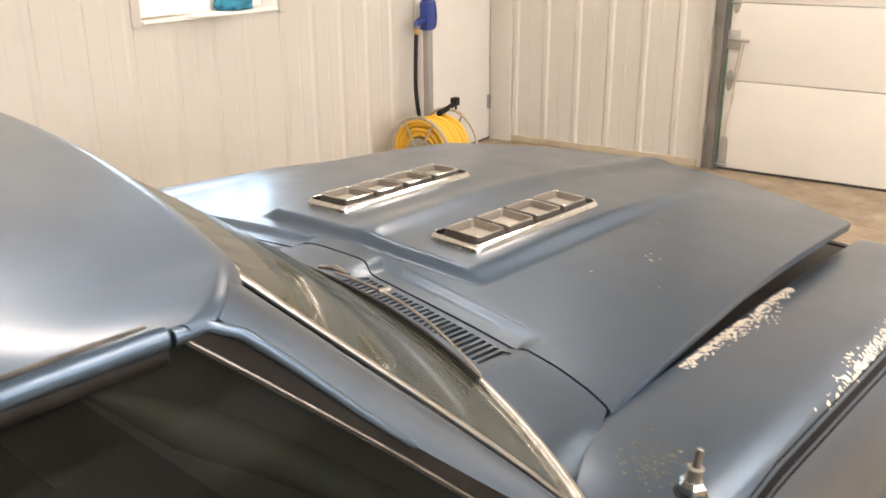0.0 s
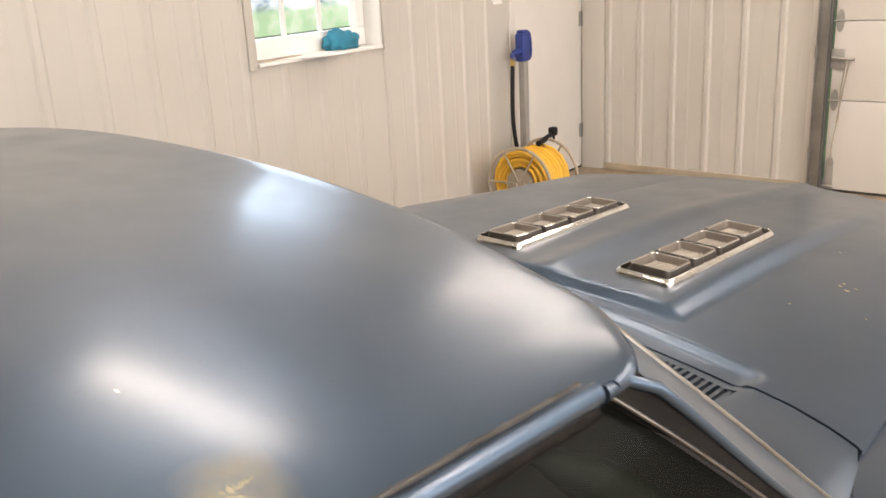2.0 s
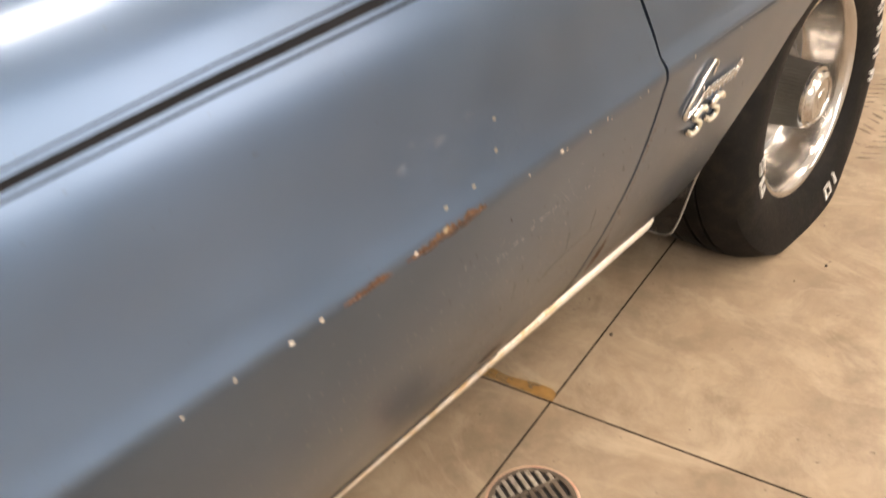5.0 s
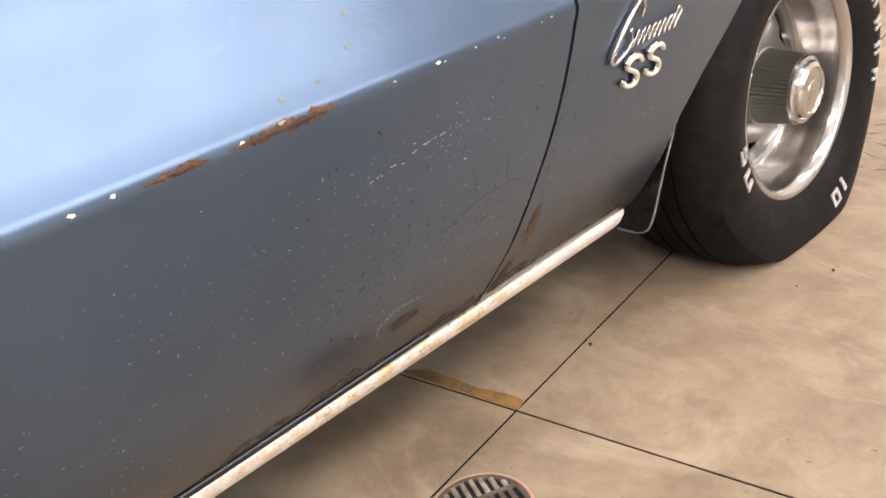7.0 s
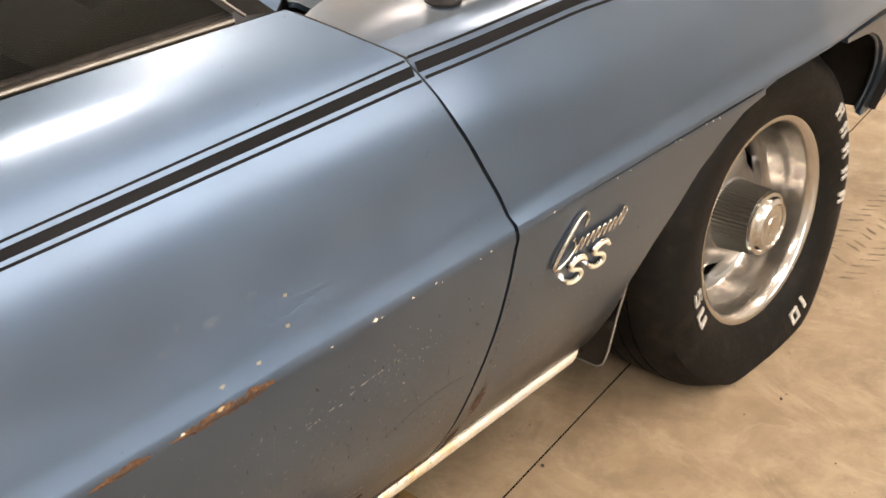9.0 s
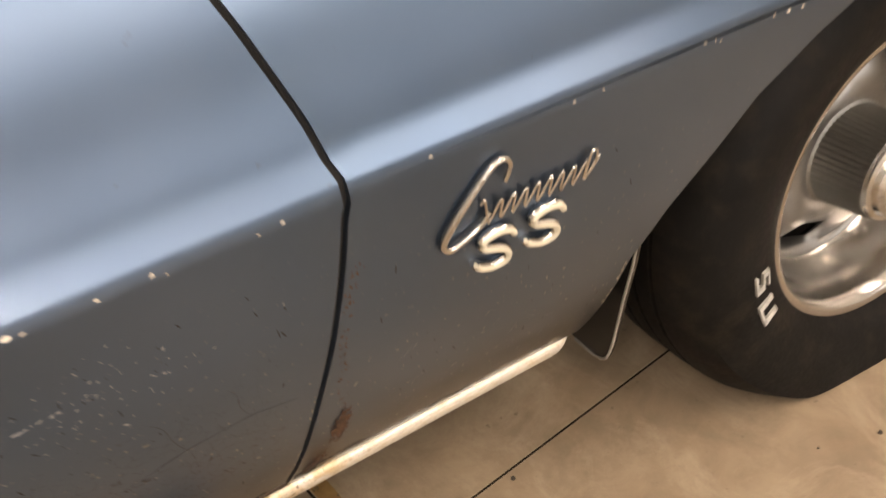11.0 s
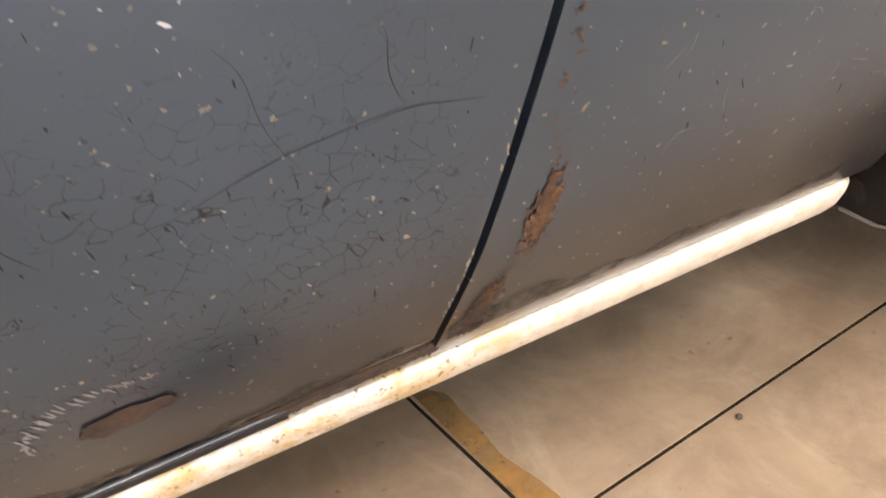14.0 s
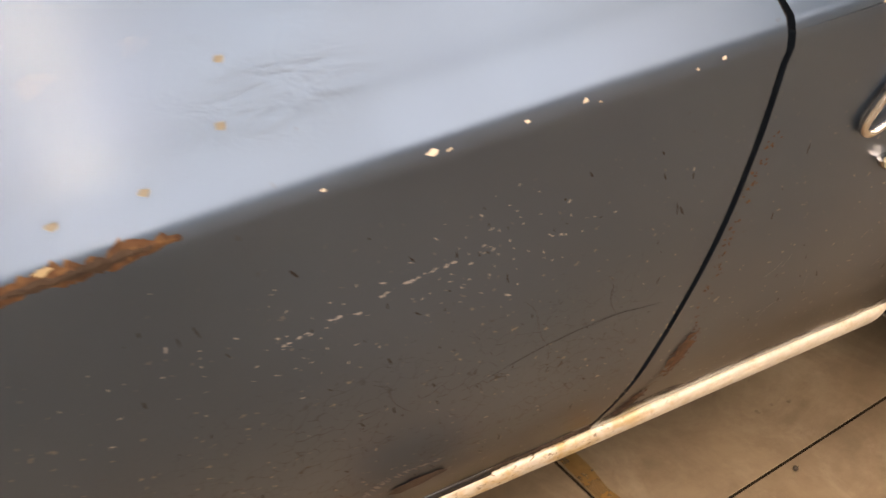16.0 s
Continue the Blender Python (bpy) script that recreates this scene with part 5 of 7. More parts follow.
# header between roof and windscreen
bm = bmesh.new()
tube(bm, screen_top(np.linspace(-0.685, 0.685, 60)) + (0, 0.010, -0.003), 0.0050, 8, squash=0.7)
part("screen_header_trim", bm, ALLOY, car)

# ---- side glass, its belt trim, quarter and rear glass
def side_glass():
    low = spline([(0.826, -0.836, 0.862), (0.830, -1.2, 0.862), (0.832, -1.84, 0.872)], 20)
    C = spline(PC, 20)
    top_rear = spline([(0.716, -1.225, 1.190), (0.714, -1.55, 1.190), (0.702, -1.84, 1.176)], 20)
    P = []
    for u in np.linspace(0, 1, 20):
        k = int(round(u * 19))
        fc = C[k] + (-0.012, -0.004, 0)
        rear = low[-1] + (top_rear[-1] - low[-1]) * u
        row = fc + (rear - fc) * np.linspace(0, 1, 24)[:, None]
        row[:, 0] += 0.004 * 4 * u * (1 - u)
        P.append(row)
    return np.array(P)


SG = side_glass()
for g in both("side_window", SG, SIDE_GLASS, car, "closed side window with dusty water specks", sharp=60, flip=True):
    g.visible_shadow = False
qg = np.array([SG[:, -1] + (np.array([-0.05, -0.62, 0]) * (v ** 1.0)) * (1 - 0.45 * np.linspace(0, 1, 20)[:, None]) for v in np.linspace(0.02, 1, 10)])
for g in both("quarter_window", qg, SIDE_GLASS, car, sharp=60):
    g.visible_shadow = False
rg = np.array([[(x * (0.58 + 0.06 * v), -2.62 - 0.30 * v + 0.03 * x * x * 0, 1.075 - 0.19 * v - 0.05 * x * x * (1 - v)) for x in np.linspace(-1, 1, 17)] for v in np.linspace(-0.05, 1, 8)])
g = sheet("rear_window", rg, SIDE_GLASS, car, sharp=60, flip=True)
g.visible_shadow = False
sail = np.array([spline([(0.690 - 0.02 * v, -2.30 - 0.42 * v, 1.150 - 0.12 * v), (0.78, -2.42 - 0.35 * v, 1.0 - 0.06 * v), (0.84, -2.50 - 0.25 * v, 0.90)], 10) for v in np.linspace(0, 1, 8)])
both("sail_panel", sail, PAINT, car, thick=0.01, flip=False)
for s in (1, -1):
    sill = np.array([(float(door_section(y)[-1][0]) - 0.006, y, float(door_section(y)[-1][1]) + 0.003) for y in np.linspace(-1.85, -0.835, 40)])
    bm = bmesh.new()
    tube(bm, sill * (s, 1, 1), 0.0050, 8, squash=0.75)
    part("belt_trim", bm, DULL_ALLOY, car, "worn bright belt moulding under the window")
    bm = bmesh.new()
    tube(bm, (sill + (-0.0115, 0, 0.001)) * (s, 1, 1), 0.0055, 8)
    part("belt_seal", bm, SEAL, car)


def stripe_rows(z_mid, half, y0, y1, fender):
    """A thin film that follows the shoulder of door or fender."""
    out = []
    for y in np.linspace(y0, y1, 50):
        sec = fender_section(y, 60) if fender else door_section(y, 60)
        m = float(np.interp(y, [-1.85, -1.37, -1.14, -0.7, -0.42, 0.1, 0.45, 0.78], [0.752, 0.757, 0.767, 0.778, 0.780, 0.757, 0.728, 0.700])) + z_mid
        k = float(np.interp(y, [-1.85, -1.35, -0.65], [0.35, 0.62, 1.0]))
        m += z_mid * (k - 1)
        zs = np.linspace(m - half * k, m + half * k, 5)
        keep = sec[:48]
        xs = np.interp(zs, keep[:, 1], keep[:, 0])
        d = np.gradient(xs, zs)
        n = np.stack([np.ones(5), -d], -1)
        n /= np.linalg.norm(n, axis=1)[:, None]
        out.append([(x + 0.0007 * a, y, z + 0.0007 * b) for x, z, (a, b) in zip(xs, zs, n)])
    return np.array(out)


for mid, half in ((0.002, 0.0052), (0.0135, 0.0013), (-0.0095, 0.0016)):
    z_at = 0.778 + mid
    both("stripe", stripe_rows(mid, half, DOOR_REAR + 0.01, float(gap_y(z_at)) - 0.0045, False), STRIPE, car, flip=False)
    both("stripe", stripe_rows(mid, half, float(gap_y(z_at)) + 0.0045, 0.74, True), STRIPE, car, flip=False)

# ---- rocker moulding
for s in (1, -1):
    prof = [(0.004, 0.0118), (0.0160, 0.0122), (0.0195, 0.0100), (0.0205, 0.0050), (0.0180, -0.002), (0.0125, -0.012), (0.006, -0.0185), (0.0, -0.019)]
    ys = np.r_[-1.95, np.linspace(-1.9, -0.40, 40), np.linspace(-0.385, -0.340, 10)]
    loops = []
    for y in ys:
        f = 1.0 if y < -0.365 else math.sqrt(max(0.02, 1 - ((y + 0.365) / 0.0255) ** 2))
        x0 = 0.774 + float(np.interp(y, [-1.9, -1.1, -0.67, -0.34], [0.010, 0.006, 0.002, -0.004]))
        loops.append([(s * (x0 + a * f), y, 0.2030 + b * f) for a, b in prof])
    bm = bmesh.new()
    loft(bm, loops, True, True)
    bmesh.ops.recalc_face_normals(bm, faces=bm.faces)
    part("rocker_moulding", bm, MOULDING, car, "dirty bright rocker moulding with brown spatters", sharp=50)
    bm = bmesh.new()
    box(bm, *sorted((s * 0.60, s * 0.772)), -2.2, -0.355, 0.190, 0.226, 0.006)
    part("rocker_underside", bm, DARK, car)
    bm = bmesh.new()
    tube(bm, [(s * (0.7965 + float(widen(y))), y, 0.2270) for y in np.linspace(-1.9, -0.768, 24)], 0.0064, 12)
    part("sill_bead", bm, plain("gloss_black_sill", (0.006, 0.0065, 0.008), 0.14) if s == 1 else bpy.data.materials["gloss_black_sill"], car, "glossy black sill bead above the moulding")
rnd = random.Random(11)
bm = bmesh.new()
ys = np.linspace(-0.776, -0.676, 60)
tube(bm, [(0.7965 + float(widen(y)) + rnd.gauss(0, 0.0002), y, 0.2282 + rnd.gauss(0, 0.0002)) for y in ys], [0.0052 + rnd.uniform(-0.0003, 0.0003) for y in ys], 12)
part("sill_rust", bm, RUST_DARK, car, "dark flaking rust on the sill under the door's front edge", sharp=20)
# dark tube that paints in the shade of the gap above the moulding
for s in (1, -1):
    bm = bmesh.new()
    tube(bm, [(s * (0.7972 + float(widen(y))), y, 0.2300) for y in np.linspace(-0.678, -0.372, 30)], 0.0042, 10)
    part("sill_gap_shade", bm, SEAL, car, "dark strip standing in for the shaded gap above the moulding")


# ---- splash guard behind the front wheel
for s in (1, -1):
    edge = [(0.856, 0.360), (0.846, 0.322), (0.826, 0.262), (0.806, 0.190), (0.799, 0.170), (0.793, 0.158), (0.783, 0.150), (0.770, 0.147), (0.735, 0.147), (0.710, 0.152), (0.690, 0.165), (0.690, 0.360)]
    pts = np.array([(x, -0.300 - 0.05 * max(0.0, z - 0.24), z) for x, z in edge])
    bm = bmesh.new()
    loft(bm, [[(s * p[0], p[1], p[2]) for p in pts], [(s * p[0], p[1] + 0.005, p[2]) for p in pts]], True, True)
    bmesh.ops.recalc_face_normals(bm, faces=bm.faces)
    part("splash_guard", bm, FLAP, car, "black splash guard with a worn pale edge", sharp=50)
    bm = bmesh.new()
    tube(bm, [(s * p[0], p[1] - 0.001, p[2]) for p in pts[:9]], 0.0016, 6)
    part("guard_edge", bm, plain("worn_edge", (0.24, 0.225, 0.20), 0.5) if s == 1 else bpy.data.materials["worn_edge"], car)


# ---- wheels
def wheel(centre, flat):
    w = new("wheel")
    w.parent = car
    w.matrix_world = pose(*centre)
    tagged(w, "rally wheel with a bright trim ring and a soft, flat tyre" if flat else "rally wheel with a bright trim ring")
    R, hub = 0.318, centre[2]
    # tyre: sidewall and tread profile (radius, across), outer face at +x
    prof = [(0.178, -0.005), (0.186, 0.004), (0.196, 0.010), (0.215, 0.019), (0.245, 0.024), (0.270, 0.020), (0.292, 0.006), (0.306, -0.015), (0.314, -0.036),
            (0.316, -0.046), (0.311, -0.047), (0.311, -0.051), (0.3165, -0.052), (0.318, -0.075), (0.313, -0.076), (0.313, -0.081), (0.318, -0.082), (0.3185, -0.103),
            (0.3135, -0.104), (0.3135, -0.109), (0.3185, -0.110), (0.318, -0.133), (0.313, -0.134), (0.313, -0.139), (0.3165, -0.140), (0.314, -0.165), (0.300, -0.192), (0.265, -0.205), (0.215, -0.203), (0.178, -0.190)]
    bm = bmesh.new()
    lathe(bm, prof, 96)
    bmesh.ops.recalc_face_normals(bm, faces=bm.faces)
    floor_z = -hub + 0.002
    for v in bm.verts:
        r = math.hypot(v.co.y, v.co.z)
        low = max(0.0, (-v.co.z / max(r, 1e-6) - 0.25) / 0.75)
        if flat:
            # the casing sags over the rim near the floor
            sag = low ** 1.5 * max(0, (r - 0.19)) / 0.13
            v.co.x += (0.026 if v.co.x > -0.09 else -0.018) * sag * (1.6 if r < 0.30 else 1.0)
            dent = 0.010 * low * math.exp(-((r - 0.255) / 0.03) ** 2)
            v.co.x -= dent
        over = v.co.z - floor_z
        if over < 0.06:
            # the tread rolls softly into its flat contact patch
            v.co.z = floor_z + 0.004 * math.log1p(math.exp(over / 0.004))
    part("tyre", bm, RUBBER, w, "deflated black tyre with white lettering" if flat else "", sharp=28)
    # rim: trim ring, deep dish, disc with five openings
    bm = bmesh.new()
    lathe(bm, [(0.180, -0.012), (0.191, -0.004), (0.1925, 0.002), (0.190, 0.0055), (0.183, 0.0055), (0.176, 0.001), (0.171, -0.012), (0.166, -0.045), (0.160, -0.078), (0.154, -0.086)], 80)
    bmesh.ops.recalc_face_normals(bm, faces=bm.faces)
    rim = part("trim_ring", bm, WHEEL_BRIGHT, w, "bright stainless trim ring", sharp=50)
    bm = bmesh.new()
    sides = 100
    rings = []
    for r, x in ((0.156, -0.084), (0.150, -0.094), (0.138, -0.097), (0.118, -0.084), (0.100, -0.072), (0.080, -0.066), (0.050, -0.066)):
        rings.append([bm.verts.new((x + (0.010 * math.cos(5 * 2 * math.pi * k / sides) if 0.09 < r < 0.15 else 0), r * math.cos(2 * math.pi * k / sides), r * math.sin(2 * math.pi * k / sides))) for k in range(sides)])
    for i, (a, b) in enumerate(zip(rings, rings[1:])):
        for k in range(sides):
            if i in (2, 3) and (k % 20) in (6, 7, 8, 9, 10, 11, 12, 13):
                continue
            bm.faces.new((a[k], a[(k + 1) % sides], b[(k + 1) % sides], b[k]))
    bmesh.ops.recalc_face_normals(bm, faces=bm.faces)
    disc = part("wheel_disc", bm, SILVER, w, "silver slotted wheel disc", sharp=50)
    s = disc.modifiers.new("depth", "SOLIDIFY")
    s.thickness, s.offset = 0.004, -1
    bm = bmesh.new()
    lathe(bm, [(0.0, -0.125), (0.160, -0.125), (0.176, -0.06)], 48)
    part("brake_drum", bm, DARK, w)
    # centre cap: a fluted drum with a bright stepped nose
    bm = bmesh.new()
    n = 56
    loops = []
    for x, r, depth in ((-0.068, 0.069, 0.0), (-0.062, 0.067, 0.0), (-0.060, 0.064, 0.0032), (0.004, 0.0590, 0.0032), (0.006, 0.0575, 0.0)):
        loops.append([(x, (r - depth * (k % 2)) * math.cos(math.pi * k / n), (r - depth * (k % 2)) * math.sin(math.pi * k / n)) for k in range(2 * n)])
    loft(bm, loops, False, False)
    bmesh.ops.recalc_face_normals(bm, faces=bm.faces)
    cap = part("centre_cap", bm, CAP_DARK, w, "fluted bright centre cap", sharp=20)
    bm = bmesh.new()
    lathe(bm, [(0.0575, 0.006), (0.056, 0.012), (0.050, 0.014), (0.047, 0.020), (0.040, 0.024), (0.038, 0.0235), (0.036, 0.021), (0.018, 0.0225), (0.016, 0.024), (0.0, 0.0245)], 48)
    part("cap_face", bm, CHROME, cap, sharp=24)
    # raised white marks on the sidewall
    if flat:
        def mark(a0, a1, r0, r1, lean=0.0):
            bm = bmesh.new()
            pts = []
            for a, r in ((a0, r0), (a1, r0), (a1 + lean, r1), (a0 + lean, r1)):
                a = radians(a)
                x = float(np.interp(r, [0.196, 0.215, 0.245, 0.270, 0.292], [0.010, 0.019, 0.024, 0.020, 0.006]))
                low = max(0.0, (-math.sin(a) - 0.25) / 0.75)
                x += 0.026 * low ** 1.5 * (r - 0.19) / 0.13 * 1.6 - 0.010 * low * math.exp(-((r - 0.255) / 0.03) ** 2)
                pts.append(Vector((x + 0.0034, r * math.cos(a), r * math.sin(a))))
            q = [bm.verts.new(p) for p in pts]
            k = [bm.verts.new(p + Vector((-0.006, 0, 0))) for p in pts]
            bm.faces.new(q)
            for i in range(4):
                bm.faces.new((q[i], k[i], k[(i + 1) % 4], q[(i + 1) % 4]))
            bmesh.ops.recalc_face_normals(bm, faces=bm.faces)
            part("tyre_mark", bm, WHITE_MARK, w, smooth=False)
        for k in range(5):                                   # worn word towards the front
            a = 36 - 11 * k
            mark(a, a - 1.7, 0.236, 0.262)
            mark(a - 3.8, a - 5.2, 0.238, 0.262, 0.6)
            mark(a - 1.7, a - 3.8, 0.2575, 0.262)
            if k % 2 == 0:
                mark(a - 1.7, a - 3.8, 0.247, 0.2505)
        mark(-62.5, -60.5, 0.228, 0.256)                     # worn size mark low at the front
        for p in ((-68, -66.2, 0.230, 0.257), (-72.5, -70.8, 0.230, 0.257), (-70.8, -68, 0.2535, 0.257), (-70.8, -68, 0.230, 0.2335)):
            mark(*p)
        for p in ((197, 199, 0.212, 0.236), (203, 205, 0.212, 0.236), (199, 203, 0.2325, 0.236), (186, 188, 0.212, 0.224), (190, 192, 0.222, 0.236), (186, 192, 0.212, 0.2155), (186, 192, 0.2325, 0.236), (188, 190, 0.221, 0.2245)):
            mark(*p)
    return w


wheel((RIM_X, AXLE_Y, HUB_Z), True)
for x, y in ((-RIM_X, AXLE_Y), (RIM_X - 0.01, RC_Y), (-RIM_X + 0.01, RC_Y)):
    w = wheel((x, y, 0.318), False)
    if x < 0:
        w.matrix_world = pose(x, y, 0.318, 0, 0, 180)


# ---------------------------------------------------------------- details on the car
def side_at(y, z, lift=0.0008, fender=None):
    """A place on the right flank, lifted a little off the paint."""
    on_fender = y > float(gap_y(z)) if fender is None else fender
    if z < 0.578:
        sec = low_section(y, 40)
    else:
        sec = fender_section(max(y, -0.6), 60)[:40] if on_fender else door_section(y, 60)
    x = float(np.interp(z, sec[:, 1], sec[:, 0])) - 0.13 * CREASE_R * max(0.0, 1 - abs(z - 0.58) / CREASE_R) ** 2
    x2 = float(np.interp(z + 0.004, sec[:, 1], sec[:, 0])) - 0.13 * CREASE_R * max(0.0, 1 - abs(z + 0.004 - 0.58) / CREASE_R) ** 2
    n = Vector((0.004, 0, x - x2)).normalized()
    return Vector((x, y, z)) + n * lift


def top_at(x, y, lift=0.0007):
    sec = fender_section(y, 60)[24:]
    return Vector((x, y, float(np.interp(x, sec[::-1, 0], sec[::-1, 1])) + lift))


def flake(bm, place, ru, rv, rng, points=13, rough=0.45, turn=0.0):
    """A small ragged patch; place(u, v) gives its spots on the surface."""
    ring, mid = [], []
    p1, p2, p3 = (rng.uniform(0, 6.3) for _ in range(3))
    for k in range(points):
        a = 2 * math.pi * k / points
        wave = 0.45 * math.sin(2 * a + p1) + 0.35 * math.sin(3 * a + p2) + 0.35 * math.sin(7 * a + p3) + 0.3 * (rng.random() * 2 - 1)
        r = 1 + rough * (wave if points > 16 else rng.random() * 2 - 1)
        u, v = ru * r * math.cos(a), rv * r * math.sin(a)
        u, v = u * math.cos(turn) - v * math.sin(turn), u * math.sin(turn) + v * math.cos(turn)
        ring.append(bm.verts.new(place(u, v)))
        mid.append(bm.verts.new(place(u * 0.5, v * 0.5)))
    c = bm.verts.new(place(0, 0))
    for k in range(points):
        n = (k + 1) % points
        bm.faces.new((mid[k], ring[k], ring[n], mid[n]))
        bm.faces.new((c, mid[k], mid[n]))


rng = random.Random(7)


def side_patch(name, y, z, ry, rz, material, turn=0.0, points=22, rough=0.4, label="", lift=0.0008, parent=None):
    bm = bmesh.new()
    flake(bm, lambda u, v: side_at(y + u, z + v, lift), ry, rz, rng, points, rough, turn)
    bmesh.ops.recalc_face_normals(bm, faces=bm.faces)
    return part(name, bm, material, parent or car, label, sharp=60)


# rust where door and fender meet the sill
def rust_cluster(y, z, ry, rz, turn, n, material=None, label=""):
    """A scab of rust: many small ragged scales heaped over one another."""
    bm = bmesh.new()
    for k in range(n):
        a, d = rng.uniform(0, 6.3), min(1.45, abs(rng.gauss(0, 0.66)))
        u, v = ry * d * math.cos(a), rz * d * math.sin(a)
        u, v = u * math.cos(turn) - v * math.sin(turn), u * math.sin(turn) + v * math.cos(turn)
        r = 0.0017 * (1.5 - d) * rng.uniform(0.35, 1.2)
        h = 0.0003 + 0.0009 * rng.random() * (1 - 0.6 * d)
        flake(bm, lambda p, q: side_at(y + u + p, z + v + q, h + 0.12 * p * math.sin(9 * k)), r, r * rng.uniform(1.0, 2.4), rng, 8, 0.6, rng.uniform(-0.7, 0.7) + turn)
    bmesh.ops.recalc_face_normals(bm, faces=bm.faces)
    return tagged(part("rust_patch", bm, material or RUST, car, sharp=60), label or "flaking brown rust on the blue paint", kind="stuff")


rust_cluster(-0.630, 0.326, 0.0085, 0.030, -0.20, 330, RUST, "brown rust blister on the fender")
rust_cluster(-0.630, 0.330, 0.0050, 0.022, -0.25, 110, RUST_DARK)
rust_cluster(-0.654, 0.258, 0.0095, 0.024, -0.30, 330, RUST_DARK, "dark rust patch above the rocker moulding")
rust_cluster(-0.652, 0.264, 0.008, 0.024, -0.30, 170)
rust_cluster(-0.655, 0.237, 0.016, 0.004, 0.0, 60, RUST_DARK)
side_patch("rust_patch", -0.838, 0.2985, 0.021, 0.0082, RUST_DARK, 0.12, 34, 0.2, "dark red rust oval low on the door")
side_patch("rust_patch", -0.735, 0.2385, 0.040, 0.0045, RUST_DARK, 0.0, 30, 0.5)
side_patch("rust_patch", -0.775, 0.2385, 0.020, 0.0035, RUST_DARK, 0.0, 24, 0.5)
side_patch("rust_patch", -0.705, 0.2450, 0.020, 0.0011, plain("dusty_lip", (0.16, 0.125, 0.085), 0.8), 0.0, 24, 0.5)
# dried mud at the bottom of fender and door, its dark tone also painting in shade
m, t, b = nodes_of("mud_and_shade")
t.links.new(ramp(t, noise_of(t, 40, 5, 0.6), (0.35, (0.030, 0.024, 0.018)), (0.70, (0.085, 0.066, 0.045))), b.inputs["Base Color"])
b.inputs["Roughness"].default_value = 0.85
t.links.new(ramp(t, noise_of(t, 75, 7, 0.7), (0.36, 0.92), (0.62, 0.10)), b.inputs["Alpha"])
for y0, y1, base in ((-0.672, -0.385, 0.2335), (-1.25, -0.70, 0.2400)):
    rows = []
    for y in np.linspace(y0, y1, 120):
        h = 0.012 + 0.006 * math.sin(19 * y + 1) + 0.005 * math.sin(47 * y) + 0.003 * math.sin(131 * y)
        rows.append([side_at(y, base + h * v, 0.0004) for v in (0.0, 0.35, 0.7, 1.0)])
    sheet("mud_shade_band", np.array(rows), m, car, "brown mud and painted shade along the panel's bottom edge", flip=True)
# a thin trail of rust specks down the fender's rear edge
bm = bmesh.new()
for k in range(110):
    z = 0.36 + 0.16 * rng.random()
    dense = 0.5 + 0.5 * math.sin(62 * z + 1.0)
    if rng.random() > 0.25 + 0.75 * dense:
        continue
    y = float(gap_y(z)) + 0.016 + 0.008 * math.sin(23 * z) + rng.gauss(0, 0.0028)
    r = rng.uniform(0.0003, 0.0011)
    flake(bm, lambda u, v: side_at(y + u, z + v, 0.0005), r, r * rng.uniform(1, 2), rng, 7, 0.5, rng.uniform(0, 3))
bmesh.ops.recalc_face_normals(bm, faces=bm.faces)
tagged(part("rust_trail", bm, RUST, car, "trail of small rust specks beside the door gap"), kind="stuff")
# torn rust along the crease of the door
def torn_rust(y0, y1, up, down, seed):
    """A ragged strip of peeled paint and rust along the crease, thick where it has lifted."""
    rnd = random.Random(seed)
    n = int(abs(y1 - y0) / 0.0016)
    top = bottom = 0.0
    rows = []
    for k in range(n + 1):
        f = k / n
        body = math.sin(math.pi * min(1.0, 0.04 + f)) ** 0.6 if f < 0.96 else 0.15
        top += (rnd.gauss(0.55, 0.45) - top) * 0.5
        bottom += (rnd.gauss(0.6, 0.35) - bottom) * 0.4
        za, zb = 0.579 + up * body * (1.4 - f) * max(0.1, top), 0.578 - down * body * max(0.15, bottom)
        y = y0 + (y1 - y0) * f
        rows.append([side_at(y + rnd.gauss(0, 0.0003), zb + (za - zb) * v, 0.0003 + 0.0012 * math.sin(math.pi * v) * rnd.random()) for v in np.linspace(0, 1, 6)])
    return np.array(rows)


for y0, y1, up, down, seed in ((-0.929, -1.034, 0.0085, 0.0065, 3), (-1.052, -1.106, 0.0050, 0.0045, 5)):
    sheet("crease_rust", torn_rust(y0, y1, up, down, seed), RUST, car, "flaking orange rust along the door crease", flip=True, sharp=20)
    sheet("crease_rust", torn_rust(y0 - 0.012, y1 + 0.02, up * 0.35, down * 0.6, seed + 20) + (0.0008, 0, 0), RUST_DARK, car, flip=True, sharp=20)
side_patch("crease_chip", -0.985, 0.583, 0.0040, 0.0016, plain("tan_primer", (0.34, 0.27, 0.16), 0.7), 0.2, 14, 0.4, lift=0.0018)
